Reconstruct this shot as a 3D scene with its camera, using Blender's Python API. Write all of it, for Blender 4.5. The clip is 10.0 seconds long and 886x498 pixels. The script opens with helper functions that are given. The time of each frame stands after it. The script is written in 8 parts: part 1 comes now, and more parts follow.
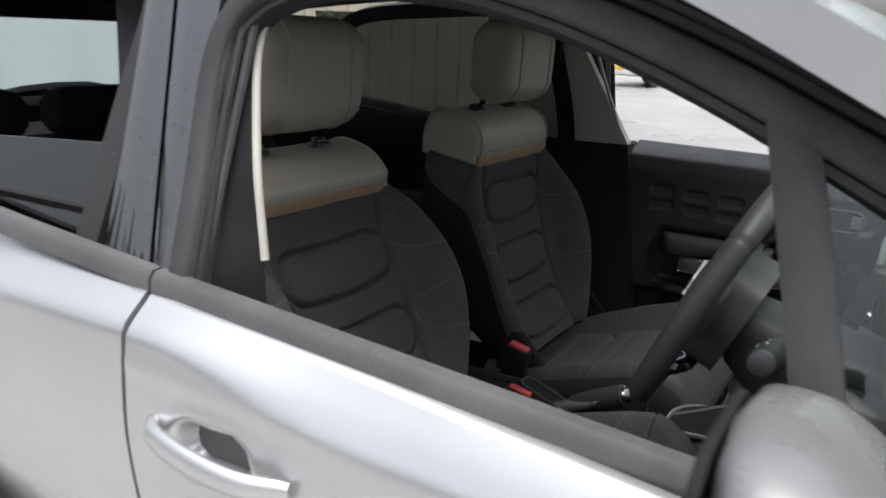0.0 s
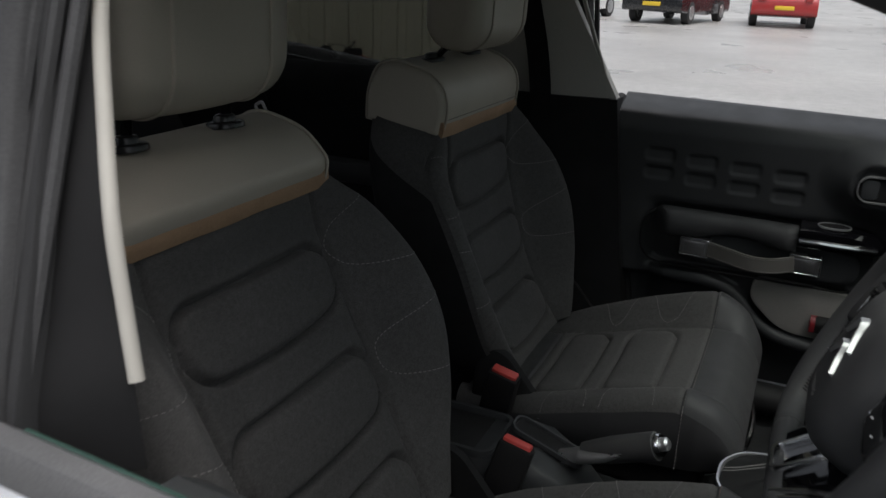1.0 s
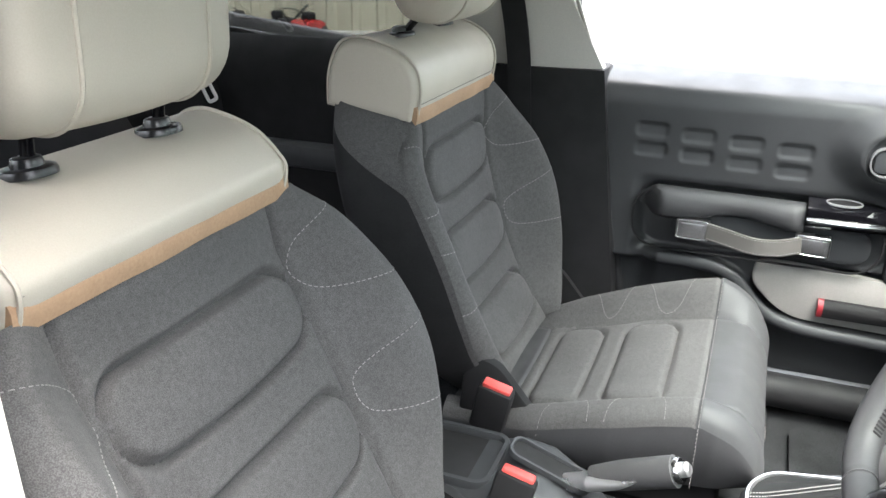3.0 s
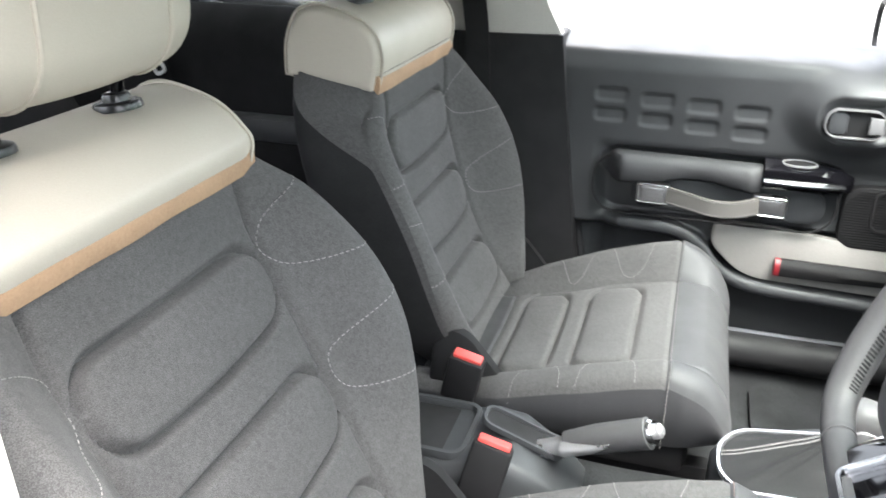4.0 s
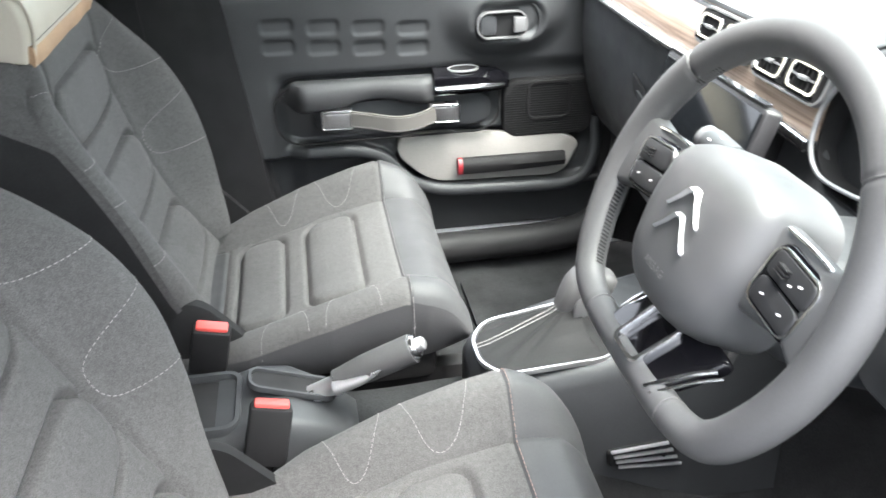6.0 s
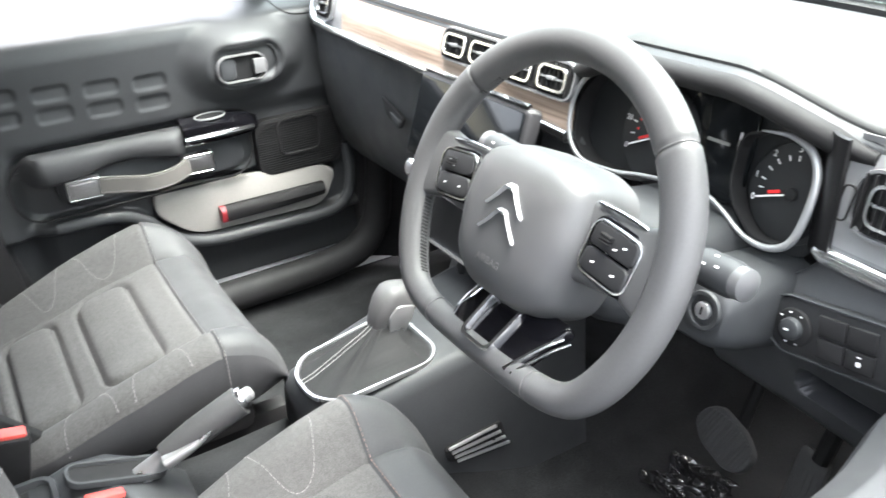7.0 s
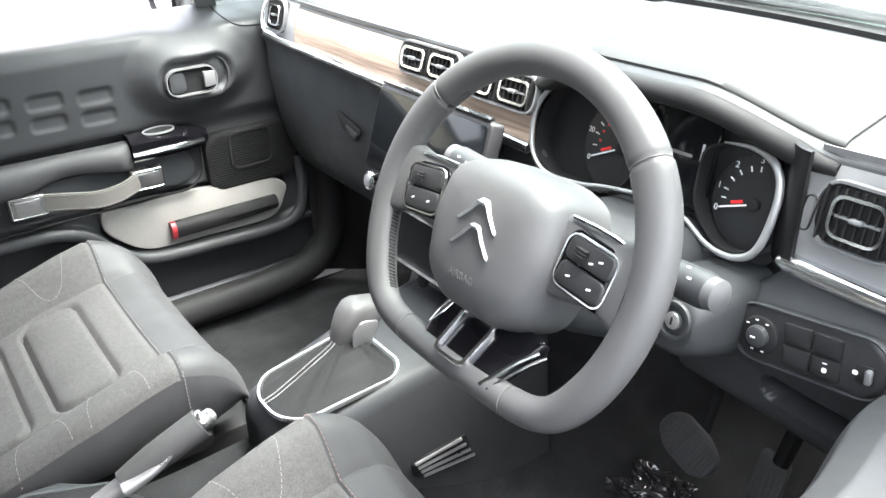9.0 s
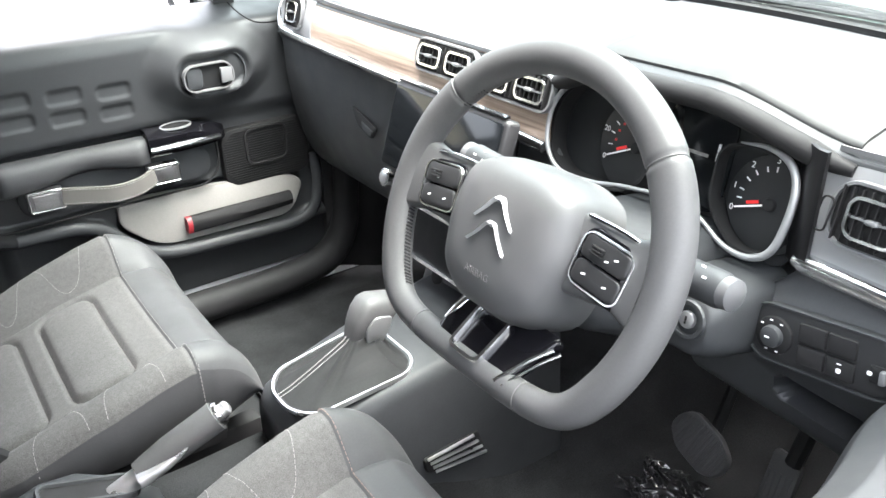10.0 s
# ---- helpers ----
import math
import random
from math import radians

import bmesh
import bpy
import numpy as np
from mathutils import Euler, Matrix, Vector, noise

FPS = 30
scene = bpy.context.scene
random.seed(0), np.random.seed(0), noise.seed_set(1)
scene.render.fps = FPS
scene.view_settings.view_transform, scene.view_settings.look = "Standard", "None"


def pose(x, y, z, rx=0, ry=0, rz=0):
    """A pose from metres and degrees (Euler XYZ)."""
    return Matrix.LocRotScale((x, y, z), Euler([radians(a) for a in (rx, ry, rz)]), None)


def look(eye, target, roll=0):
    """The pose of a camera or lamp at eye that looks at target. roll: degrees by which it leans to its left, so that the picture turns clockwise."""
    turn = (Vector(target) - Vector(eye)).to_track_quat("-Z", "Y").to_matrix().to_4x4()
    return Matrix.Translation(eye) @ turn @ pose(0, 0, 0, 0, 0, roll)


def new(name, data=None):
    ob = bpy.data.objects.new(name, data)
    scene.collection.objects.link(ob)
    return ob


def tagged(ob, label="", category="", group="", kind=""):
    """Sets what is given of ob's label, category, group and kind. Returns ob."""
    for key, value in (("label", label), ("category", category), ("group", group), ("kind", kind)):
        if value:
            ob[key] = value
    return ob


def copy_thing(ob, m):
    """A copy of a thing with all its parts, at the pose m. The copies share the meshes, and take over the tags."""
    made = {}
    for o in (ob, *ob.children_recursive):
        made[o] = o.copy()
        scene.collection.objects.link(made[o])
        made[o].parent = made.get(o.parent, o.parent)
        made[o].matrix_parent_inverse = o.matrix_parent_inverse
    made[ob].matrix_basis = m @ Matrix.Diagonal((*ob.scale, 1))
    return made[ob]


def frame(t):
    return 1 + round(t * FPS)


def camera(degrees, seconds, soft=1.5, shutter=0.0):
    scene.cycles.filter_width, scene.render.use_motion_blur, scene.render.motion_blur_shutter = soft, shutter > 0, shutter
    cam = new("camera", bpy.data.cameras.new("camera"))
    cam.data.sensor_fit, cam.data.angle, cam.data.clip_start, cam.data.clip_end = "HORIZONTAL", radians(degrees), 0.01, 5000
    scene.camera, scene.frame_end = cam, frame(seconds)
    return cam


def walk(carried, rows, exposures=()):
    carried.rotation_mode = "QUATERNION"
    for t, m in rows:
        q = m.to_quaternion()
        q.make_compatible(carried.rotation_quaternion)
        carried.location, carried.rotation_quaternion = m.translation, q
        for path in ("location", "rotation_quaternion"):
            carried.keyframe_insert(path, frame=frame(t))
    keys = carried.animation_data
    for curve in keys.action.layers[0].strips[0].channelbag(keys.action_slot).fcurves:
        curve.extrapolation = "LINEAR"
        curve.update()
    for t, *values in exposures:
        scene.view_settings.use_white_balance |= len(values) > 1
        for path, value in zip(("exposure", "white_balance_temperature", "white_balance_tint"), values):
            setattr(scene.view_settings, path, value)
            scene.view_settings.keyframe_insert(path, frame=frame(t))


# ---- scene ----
cam = camera(57.0, 10.0, soft=1.5, shutter=0.4)
PATH = [
    (0, (0.88, -1.475, 1.315), (-0.087, 0.2, 0.805), 2.4),
    (0.5, (0.693, -1.262, 1.302), (-0.153, 0.454, 0.72), 2.9),
    (1, (0.583, -1.105, 1.303), (-0.179, 0.626, 0.651), 2.1),
    (1.5, (0.55, -0.988, 1.304), (-0.239, 0.718, 0.62), 0.6),
    (2, (0.504, -0.969, 1.314), (-0.21, 0.765, 0.618), 0.5),
    (2.2, (0.492, -0.962, 1.313), (-0.177, 0.777, 0.588), 1.0),
    (3.5, (0.483, -0.95, 1.304), (-0.177, 0.783, 0.555), 0.6),
    (4, (0.457, -0.948, 1.304), (-0.08, 0.802, 0.497), 0.6),
    (4.5, (0.424, -0.947, 1.293), (0.069, 0.811, 0.408), -0.3),
    (5, (0.407, -0.92, 1.291), (0.158, 0.822, 0.34), -0.1),
    (5.2, (0.374, -0.916, 1.299), (0.299, 0.841, 0.346), 1.1),
    (6.3, (0.332, -0.943, 1.321), (0.76, 0.753, 0.352), -2.6),
    (6.5, (0.306, -0.943, 1.325), (0.881, 0.72, 0.375), -2.9),
    (7, (0.243, -0.936, 1.329), (1.152, 0.591, 0.411), -3.0),
    (7.5, (0.23, -0.93, 1.334), (1.252, 0.533, 0.433), -2.5),
    (8, (0.227, -0.92, 1.336), (1.268, 0.535, 0.441), -2.4),
    (8.5, (0.227, -0.916, 1.335), (1.261, 0.539, 0.433), -2.3),
    (9, (0.225, -0.914, 1.334), (1.254, 0.543, 0.429), -2.1),
    (9.5, (0.224, -0.914, 1.334), (1.246, 0.546, 0.425), -2.0),
    (10, (0.218, -0.916, 1.336), (1.223, 0.555, 0.427), -1.9),
]
EXPOSURES = [(0.0, 0.6), (0.5, 0.28), (1.1, 0.02), (1.5, 1.8), (1.8, 2.8), (2.1, 3.15), (3.5, 3.7), (4.0, 3.82), (5.0, 3.97), (7.0, 4.0), (10.0, 3.98)]
walk(cam, [(t, look(eye, target, roll)) for t, eye, target, roll in PATH], EXPOSURES)

# ---- overcast daylight ----
world = bpy.data.worlds.new("overcast_sky")
scene.world = world
world.use_nodes = True
wn = world.node_tree
sky = wn.nodes.new("ShaderNodeTexSky")
sky.sky_type = "NISHITA"
sky.sun_disc = False
sky.sun_elevation, sky.sun_rotation = radians(71), radians(125)
sky.dust_density, sky.ozone_density, sky.air_density = 4.0, 1.0, 1.0
grey = wn.nodes.new("ShaderNodeHueSaturation")
grey.inputs["Saturation"].default_value = 0.3
wn.links.new(sky.outputs[0], grey.inputs["Color"])
# an overcast sky is about three times as bright overhead as at the horizon
up = wn.nodes.new("ShaderNodeSeparateXYZ")
wn.links.new(wn.nodes.new("ShaderNodeTexCoord").outputs["Generated"], up.inputs[0])
rise = wn.nodes.new("ShaderNodeMapRange")
rise.inputs["To Min"].default_value, rise.inputs["To Max"].default_value = 0.75, 2.0
wn.links.new(up.outputs["Z"], rise.inputs["Value"])
cover = wn.nodes.new("ShaderNodeVectorMath")
cover.operation = "SCALE"
wn.links.new(grey.outputs[0], cover.inputs[0])
wn.links.new(rise.outputs[0], cover.inputs["Scale"])
wn.links.new(cover.outputs[0], wn.nodes["Background"].inputs["Color"])
wn.nodes["Background"].inputs["Strength"].default_value = 0.15

sun_data = bpy.data.lights.new("sun", "SUN")
sun_data.energy, sun_data.angle, sun_data.color = 1.3, radians(60), (1.0, 0.97, 0.93)
sun = new("sun", sun_data)
sun.matrix_world = look((1.2, -2.8, 9), (0, 0, 0))

# ---- building tools ----
V = Vector


def part(name, bm, material, parent=None, label="", smooth=40):
    """One mesh object, built in world metres, under a thing or a part."""
    bmesh.ops.recalc_face_normals(bm, faces=bm.faces)
    me = bpy.data.meshes.new(name)
    bm.to_mesh(me)
    bm.free()
    if smooth:
        me.polygons.foreach_set("use_smooth", [True] * len(me.polygons))
        me.set_sharp_from_angle(angle=radians(smooth))
    if material:
        me.materials.append(material)
    ob = new(name, me)
    if parent:
        ob.parent = parent
        if parent.type == "EMPTY":
            ob.matrix_parent_inverse = Matrix.Translation(-parent.location)
    return tagged(ob, label)


def same_mesh(name, data, parent, m=None, label=""):
    """One more piece on a mesh that exists already."""
    ob = new(name, data)
    ob.parent = parent
    if parent.type == "EMPTY":
        ob.matrix_parent_inverse = Matrix.Translation(-parent.location)
    if m:
        ob.matrix_basis = m
    return tagged(ob, label)


def thing(name, at, label, category, group="", kind=""):
    ob = new(name)
    ob.location = at
    ob.empty_display_size = 0.05
    return tagged(ob, label, category, group, kind)


def smoothstep(a, b, x):
    t = min(1.0, max(0.0, (x - a) / (b - a))) if a != b else float(x >= a)
    return t * t * (3 - 2 * t)


def curve_at(table, s):
    """Smooth interpolation in a short table of (place, value)."""
    if s <= table[0][0]:
        return table[0][1]
    n = len(table)
    for i in range(n - 1):
        (a, p), (b, q) = table[i], table[i + 1]
        if s <= b:
            t, w = (s - a) / (b - a), b - a
            m0 = (q - table[i - 1][1]) / (b - table[i - 1][0]) if i else (q - p) / w
            m1 = (table[i + 2][1] - p) / (table[i + 2][0] - a) if i + 2 < n else (q - p) / w
            return p * (1 + 2 * t) * (1 - t) ** 2 + q * t * t * (3 - 2 * t) + w * (m0 * t * (1 - t) ** 2 - m1 * t * t * (1 - t))
    return table[-1][1]


def lerp_at(table, s):
    if s <= table[0][0]:
        return table[0][1]
    for (a, p), (b, q) in zip(table, table[1:]):
        if s <= b:
            return p + (q - p) * (s - a) / (b - a)
    return table[-1][1]


def rounded_rect(hx, hy, r, n=5):
    """Outline, anticlockwise, of a rectangle with rounded corners."""
    r = min(r, hx * 0.999, hy * 0.999)
    pts = []
    for cx, cy, a0 in ((hx - r, hy - r, 0), (-hx + r, hy - r, 90), (-hx + r, -hy + r, 180), (hx - r, -hy + r, 270)):
        for k in range(n + 1):
            a = radians(a0 + 90 * k / n)
            pts.append((cx + r * math.cos(a), cy + r * math.sin(a)))
    return pts


def soft_poly(pts, r=0.01, n=4, closed=True):
    """A polygon with its corners rounded."""
    out, m = [], len(pts)
    for i in range(m):
        p = V(pts[i])
        if not closed and i in (0, m - 1):
            out.append(tuple(p))
            continue
        a, b = V(pts[i - 1]), V(pts[(i + 1) % m])
        ra = min(r, (a - p).length * 0.45, (b - p).length * 0.45)
        p0, p1 = p + (a - p).normalized() * ra, p + (b - p).normalized() * ra
        for k in range(n + 1):
            t = k / n
            out.append(tuple((1 - t) ** 2 * p0 + 2 * t * (1 - t) * p + t * t * p1))
    return out


def smooth_path(pts, n=6, closed=False):
    """Catmull-Rom through points."""
    pts = [V(p) for p in pts]
    m, out = len(pts), []
    for i in range(m if closed else m - 1):
        p1, p2 = pts[i], pts[(i + 1) % m]
        p0 = pts[i - 1] if closed or i > 0 else p1 * 2 - p2
        p3 = pts[(i + 2) % m] if closed or i + 2 < m else p2 * 2 - p1
        for k in range(n):
            t = k / n
            out.append(0.5 * (2 * p1 + (p2 - p0) * t + (2 * p0 - 5 * p1 + 4 * p2 - p3) * t * t + (3 * p1 - p0 - 3 * p2 + p3) * t ** 3))
    if not closed:
        out.append(pts[-1])
    return out


class Frame:
    """A flat place in space: origin, right, up and out."""

    def __init__(self, o, ex, ey):
        self.o, self.ex, self.ey = V(o), V(ex).normalized(), V(ey).normalized()
        self.en = self.ex.cross(self.ey).normalized()

    def at(self, a, b, c=0.0):
        return self.o + self.ex * a + self.ey * b + self.en * c

    def moved(self, a, b, c=0.0, turn=0.0):
        ca, sa = math.cos(radians(turn)), math.sin(radians(turn))
        return Frame(self.at(a, b, c), self.ex * ca + self.ey * sa, self.ey * ca - self.ex * sa)


def loft(bm, rings, closed=True, caps=True):
    rows = [[bm.verts.new(p) for p in ring] for ring in rings]
    n = len(rows[0])
    for a, b in zip(rows, rows[1:]):
        for i in range(n if closed else n - 1):
            j = (i + 1) % n
            bm.faces.new((a[i], a[j], b[j], b[i]))
    if caps and closed:
        bm.faces.new(rows[0][::-1])
        bm.faces.new(rows[-1])
    return rows


def plate(bm, fr, outline, depth, edge=0.0, base=0.0, seg=2, dome=0.0):
    """A plate standing out of a Frame, with a rounded front edge."""
    cx = sum(p[0] for p in outline) / len(outline)
    cy = sum(p[1] for p in outline) / len(outline)
    w = max(1e-6, min(max(abs(p[0] - cx) for p in outline), max(abs(p[1] - cy) for p in outline)))
    rings = [[fr.at(x, y, base) for x, y in outline]]
    for k in range(seg + 1):
        a = math.pi / 2 * k / seg if edge else math.pi / 2
        inset, h = edge * (1 - math.cos(a)), depth - edge * (1 - math.sin(a))
        f = 1 - inset / w
        rings.append([fr.at(cx + (x - cx) * f, cy + (y - cy) * f, base + h) for x, y in outline])
        if not edge:
            break
    if dome:
        for f, h in ((0.66, 0.6), (0.33, 0.9), (0.05, 1.0)):
            rings.append([fr.at(cx + (x - cx) * f, cy + (y - cy) * f, base + depth + dome * h) for x, y in outline])
    loft(bm, rings)


def band(bm, fr, outline, width, depth, base=0.0, closed=True, edge=0.3):
    """A raised frame that follows an outline: a bezel, bead or rail."""
    n = len(outline)
    rings = []
    for i in range(n):
        p = V(outline[i])
        a = V(outline[i - 1]) if closed or i else p
        b = V(outline[(i + 1) % n]) if closed or i < n - 1 else p
        t = (b - a)
        t = t.normalized() if t.length > 1e-9 else V((1, 0))
        m = V((-t.y, t.x))
        e, h = width / 2, depth
        prof = ((-e, 0), (-e, h * (1 - edge)), (-e + e * edge, h), (e - e * edge, h), (e, h * (1 - edge)), (e, 0))
        rings.append([fr.at(p.x + m.x * q, p.y + m.y * q, base + c) for q, c in prof])
    if closed:
        rings.append(rings[0])
        loft(bm, rings, caps=False)
        bmesh.ops.remove_doubles(bm, verts=bm.verts, dist=1e-6)
    else:
        loft(bm, rings)


def tube(bm, pts, r, n=10, closed=False, flat=1.0, up=None, taper=None):
    """A round or flattened bar along a path."""
    pts = [V(p) for p in pts]
    m, rings = len(pts), []
    ref = V(up) if up else V((0, 0, 1))
    for i, p in enumerate(pts):
        a = pts[i - 1] if closed or i else p
        b = pts[(i + 1) % m] if closed or i < m - 1 else p
        t = (b - a).normalized()
        s = t.cross(ref)
        s = s.normalized() if s.length > 1e-4 else t.cross(V((1, 0, 0))).normalized()
        u = s.cross(t)
        rr = r * (lerp_at(taper, i / (m - 1)) if taper else 1)
        rings.append([p + s * rr * math.cos(2 * math.pi * k / n) + u * rr * flat * math.sin(2 * math.pi * k / n) for k in range(n)])
    if closed:
        rings.append(rings[0])
        loft(bm, rings, caps=False)
        bmesh.ops.remove_doubles(bm, verts=bm.verts, dist=1e-6)
    else:
        loft(bm, rings)


def profile_bar(bm, pts, prof, up=(0, 0, 1), closed=False, scale=None):
    """A bar of any closed profile (side, up) along a path."""
    pts = [V(p) for p in pts]
    m, rings = len(pts), []
    for i, p in enumerate(pts):
        a, b = pts[max(0, i - 1)], pts[min(m - 1, i + 1)]
        if closed:
            a, b = pts[i - 1], pts[(i + 1) % m]
        t = (b - a).normalized()
        s = t.cross(V(up)).normalized()
        u = s.cross(t)
        f = scale(i / (m - 1)) if scale else 1
        rings.append([p + s * q * f + u * c * f for q, c in prof])
    if closed:
        rings.append(rings[0])
        loft(bm, rings, caps=False)
        bmesh.ops.remove_doubles(bm, verts=bm.verts, dist=1e-6)
    else:
        loft(bm, rings)


def block(bm, c, size, r=0.0, turn=None, seg=2):
    """A box with rounded edges; turn is a 3x3 or a pose for its direction."""
    made = bmesh.ops.create_cube(bm, size=1.0)["verts"]
    m = Matrix.Translation(c) @ (turn.to_4x4() if turn else Matrix()) @ Matrix.Diagonal((*size, 1))
    bmesh.ops.transform(bm, matrix=m, verts=made)
    if r:
        edges = list({e for v in made for e in v.link_edges})
        bmesh.ops.bevel(bm, geom=edges, offset=min(r, min(size) * 0.49), segments=seg, profile=0.5, affect="EDGES")


def disc(bm, fr, r, depth, n=24, edge=0.0, base=0.0, dome=0.0):
    plate(bm, fr, [(r * math.cos(2 * math.pi * k / n), r * math.sin(2 * math.pi * k / n)) for k in range(n)], depth, edge, base, dome=dome)


def sheet(bm, fn, us, vs, thick=0.0, out=None):
    """A surface from a function of two numbers; thick gives it a back along out."""
    rows = [[bm.verts.new(fn(u, v)) for u in us] for v in vs]
    for a, b in zip(rows, rows[1:]):
        for i in range(len(us) - 1):
            bm.faces.new((a[i], a[i + 1], b[i + 1], b[i]))
    if thick:
        o = V(out) * thick
        back = [[bm.verts.new(v.co + o) for v in row] for row in rows]
        for a, b in zip(back, back[1:]):
            for i in range(len(us) - 1):
                bm.faces.new((a[i], b[i], b[i + 1], a[i + 1]))
        rim = rows[0] + [r[-1] for r in rows[1:]] + rows[-1][-2::-1] + [r[0] for r in rows[-2:0:-1]]
        rim2 = back[0] + [r[-1] for r in back[1:]] + back[-1][-2::-1] + [r[0] for r in back[-2:0:-1]]
        for i in range(len(rim)):
            j = (i + 1) % len(rim)
            bm.faces.new((rim[i], rim2[i], rim2[j], rim[j]))
    return rows


def steps(a, b, n):
    return [a + (b - a) * k / n for k in range(n + 1)]


def box_sdf(x, y, hx, hy, r):
    qx, qy = abs(x) - hx + r, abs(y) - hy + r
    return math.hypot(max(qx, 0), max(qy, 0)) + min(max(qx, qy), 0) - r


def stitches(bm, fn, path, length=0.0045, gap=0.0025, r=0.0007, lift=0.0006):
    """A row of thread stitches along a path of (a, b) on the surface fn(a, b)."""
    pts = [V(fn(*p)) for p in path]
    nor = []
    for a, b in path:
        e = 0.002
        n = (V(fn(a + e, b)) - V(fn(a - e, b))).cross(V(fn(a, b + e)) - V(fn(a, b - e)))
        nor.append(n.normalized() if n.length > 1e-12 else V((0, 0, 1)))
    run, at = 0.0, []
    for i in range(len(pts) - 1):
        at.append(run)
        run += (pts[i + 1] - pts[i]).length
    at.append(run)

    def place(d):
        for i in range(len(pts) - 1):
            if d <= at[i + 1]:
                t = (d - at[i]) / max(1e-9, at[i + 1] - at[i])
                return pts[i].lerp(pts[i + 1], t), nor[i]
        return pts[-1], nor[-1]

    d = 0.0
    while d + length < run:
        (p, n), (q, _) = place(d), place(d + length)
        t = (q - p).normalized()
        s = t.cross(n)
        if s.length > 1e-6 and (q - p).length > length * 0.3:
            s.normalize()
            up = s.cross(t)
            rings = [[c + s * r * x + up * (r * y) + up * (0.4 * r if up.dot(n) > 0 else -0.4 * r) for x, y in ((-1, 0), (0, 1), (1, 0), (0, -1))]
                     for c in (p - up * r, p + t * length * 0.15, p + t * length * 0.85, q - up * r)]
            loft(bm, rings)
        d += length + gap

# ---- materials ----
def material(name, colour, rough=0.6, metal=0.0, vary=0.12, grain=0.0, grain_size=400.0, patch=6.0, bump=0.0, bump_size=300.0,
             coat=0.0, sheen=0.0, spec=0.5, speck=0.0, speck_size=900.0, rough_vary=0.08):
    """A painted, moulded or woven surface: broad unevenness, fine grain and relief, in metres."""
    m = bpy.data.materials.new(name)
    m.use_nodes = True
    nt = m.node_tree
    b = nt.nodes["Principled BSDF"]
    link = nt.links.new
    co = nt.nodes.new("ShaderNodeTexCoord").outputs["Object"]

    def cloud(size, detail=3.0):
        n = nt.nodes.new("ShaderNodeTexNoise")
        n.inputs["Scale"].default_value, n.inputs["Detail"].default_value = size, detail
        link(co, n.inputs["Vector"])
        return n.outputs["Fac"]

    def span(value, lo, hi, a=0.3, z=0.7):
        n = nt.nodes.new("ShaderNodeMapRange")
        for k, v in zip(("From Min", "From Max", "To Min", "To Max"), (a, z, lo, hi)):
            n.inputs[k].default_value = v
        link(value, n.inputs["Value"])
        return n.outputs[0]

    def times(p, q):
        n = nt.nodes.new("ShaderNodeMath")
        n.operation = "MULTIPLY"
        link(p, n.inputs[0])
        link(q, n.inputs[1])
        return n.outputs[0]

    broad = cloud(patch)
    level = span(broad, 1 - vary, 1 + vary)
    if grain:
        level = times(level, span(cloud(grain_size, 2.0), 1 - grain, 1 + grain))
    if speck:
        level = times(level, span(cloud(speck_size, 1.0), 1 - speck, 1 + speck, 0.35, 0.65))
    tint = nt.nodes.new("ShaderNodeVectorMath")
    tint.operation = "SCALE"
    tint.inputs[0].default_value = colour
    link(level, tint.inputs["Scale"])
    link(tint.outputs[0], b.inputs["Base Color"])
    link(span(cloud(patch * 3.1), max(0.02, rough - rough_vary), min(1.0, rough + rough_vary)), b.inputs["Roughness"])
    b.inputs["Metallic"].default_value = metal
    b.inputs["Specular IOR Level"].default_value = spec
    b.inputs["Coat Weight"].default_value = coat
    b.inputs["Coat Roughness"].default_value = 0.05
    b.inputs["Sheen Weight"].default_value = sheen
    if bump:
        n = nt.nodes.new("ShaderNodeBump")
        n.inputs["Strength"].default_value, n.inputs["Distance"].default_value = bump, 0.4 / bump_size
        link(cloud(bump_size, 2.0), n.inputs["Height"])
        link(n.outputs[0], b.inputs["Normal"])
    return m


def glass(name, tint=(0.80, 0.84, 0.82), mirror=0.05):
    """A clear pane: mirrors a little, more at a slant, and lets the rest through."""
    m = bpy.data.materials.new(name)
    m.use_nodes = True
    nt = m.node_tree
    nt.nodes.clear()
    out = nt.nodes.new("ShaderNodeOutputMaterial")
    mix, clear, gloss, slant, power, fres = (nt.nodes.new("ShaderNode" + k) for k in ("MixShader", "BsdfTransparent", "BsdfGlossy", "LayerWeight", "Math", "MapRange"))
    clear.inputs[0].default_value = (*tint, 1)
    gloss.inputs["Roughness"].default_value = 0.01
    slant.inputs["Blend"].default_value = 0.5
    power.operation = "POWER"
    power.inputs[1].default_value = 4.5
    fres.inputs["To Min"].default_value, fres.inputs["To Max"].default_value = mirror, 0.9
    nt.links.new(slant.outputs["Facing"], power.inputs[0])
    nt.links.new(power.outputs[0], fres.inputs["Value"])
    for a, i in ((fres.outputs[0], 0), (clear.outputs[0], 1), (gloss.outputs[0], 2)):
        nt.links.new(a, mix.inputs[i])
    nt.links.new(mix.outputs[0], out.inputs[0])
    return m


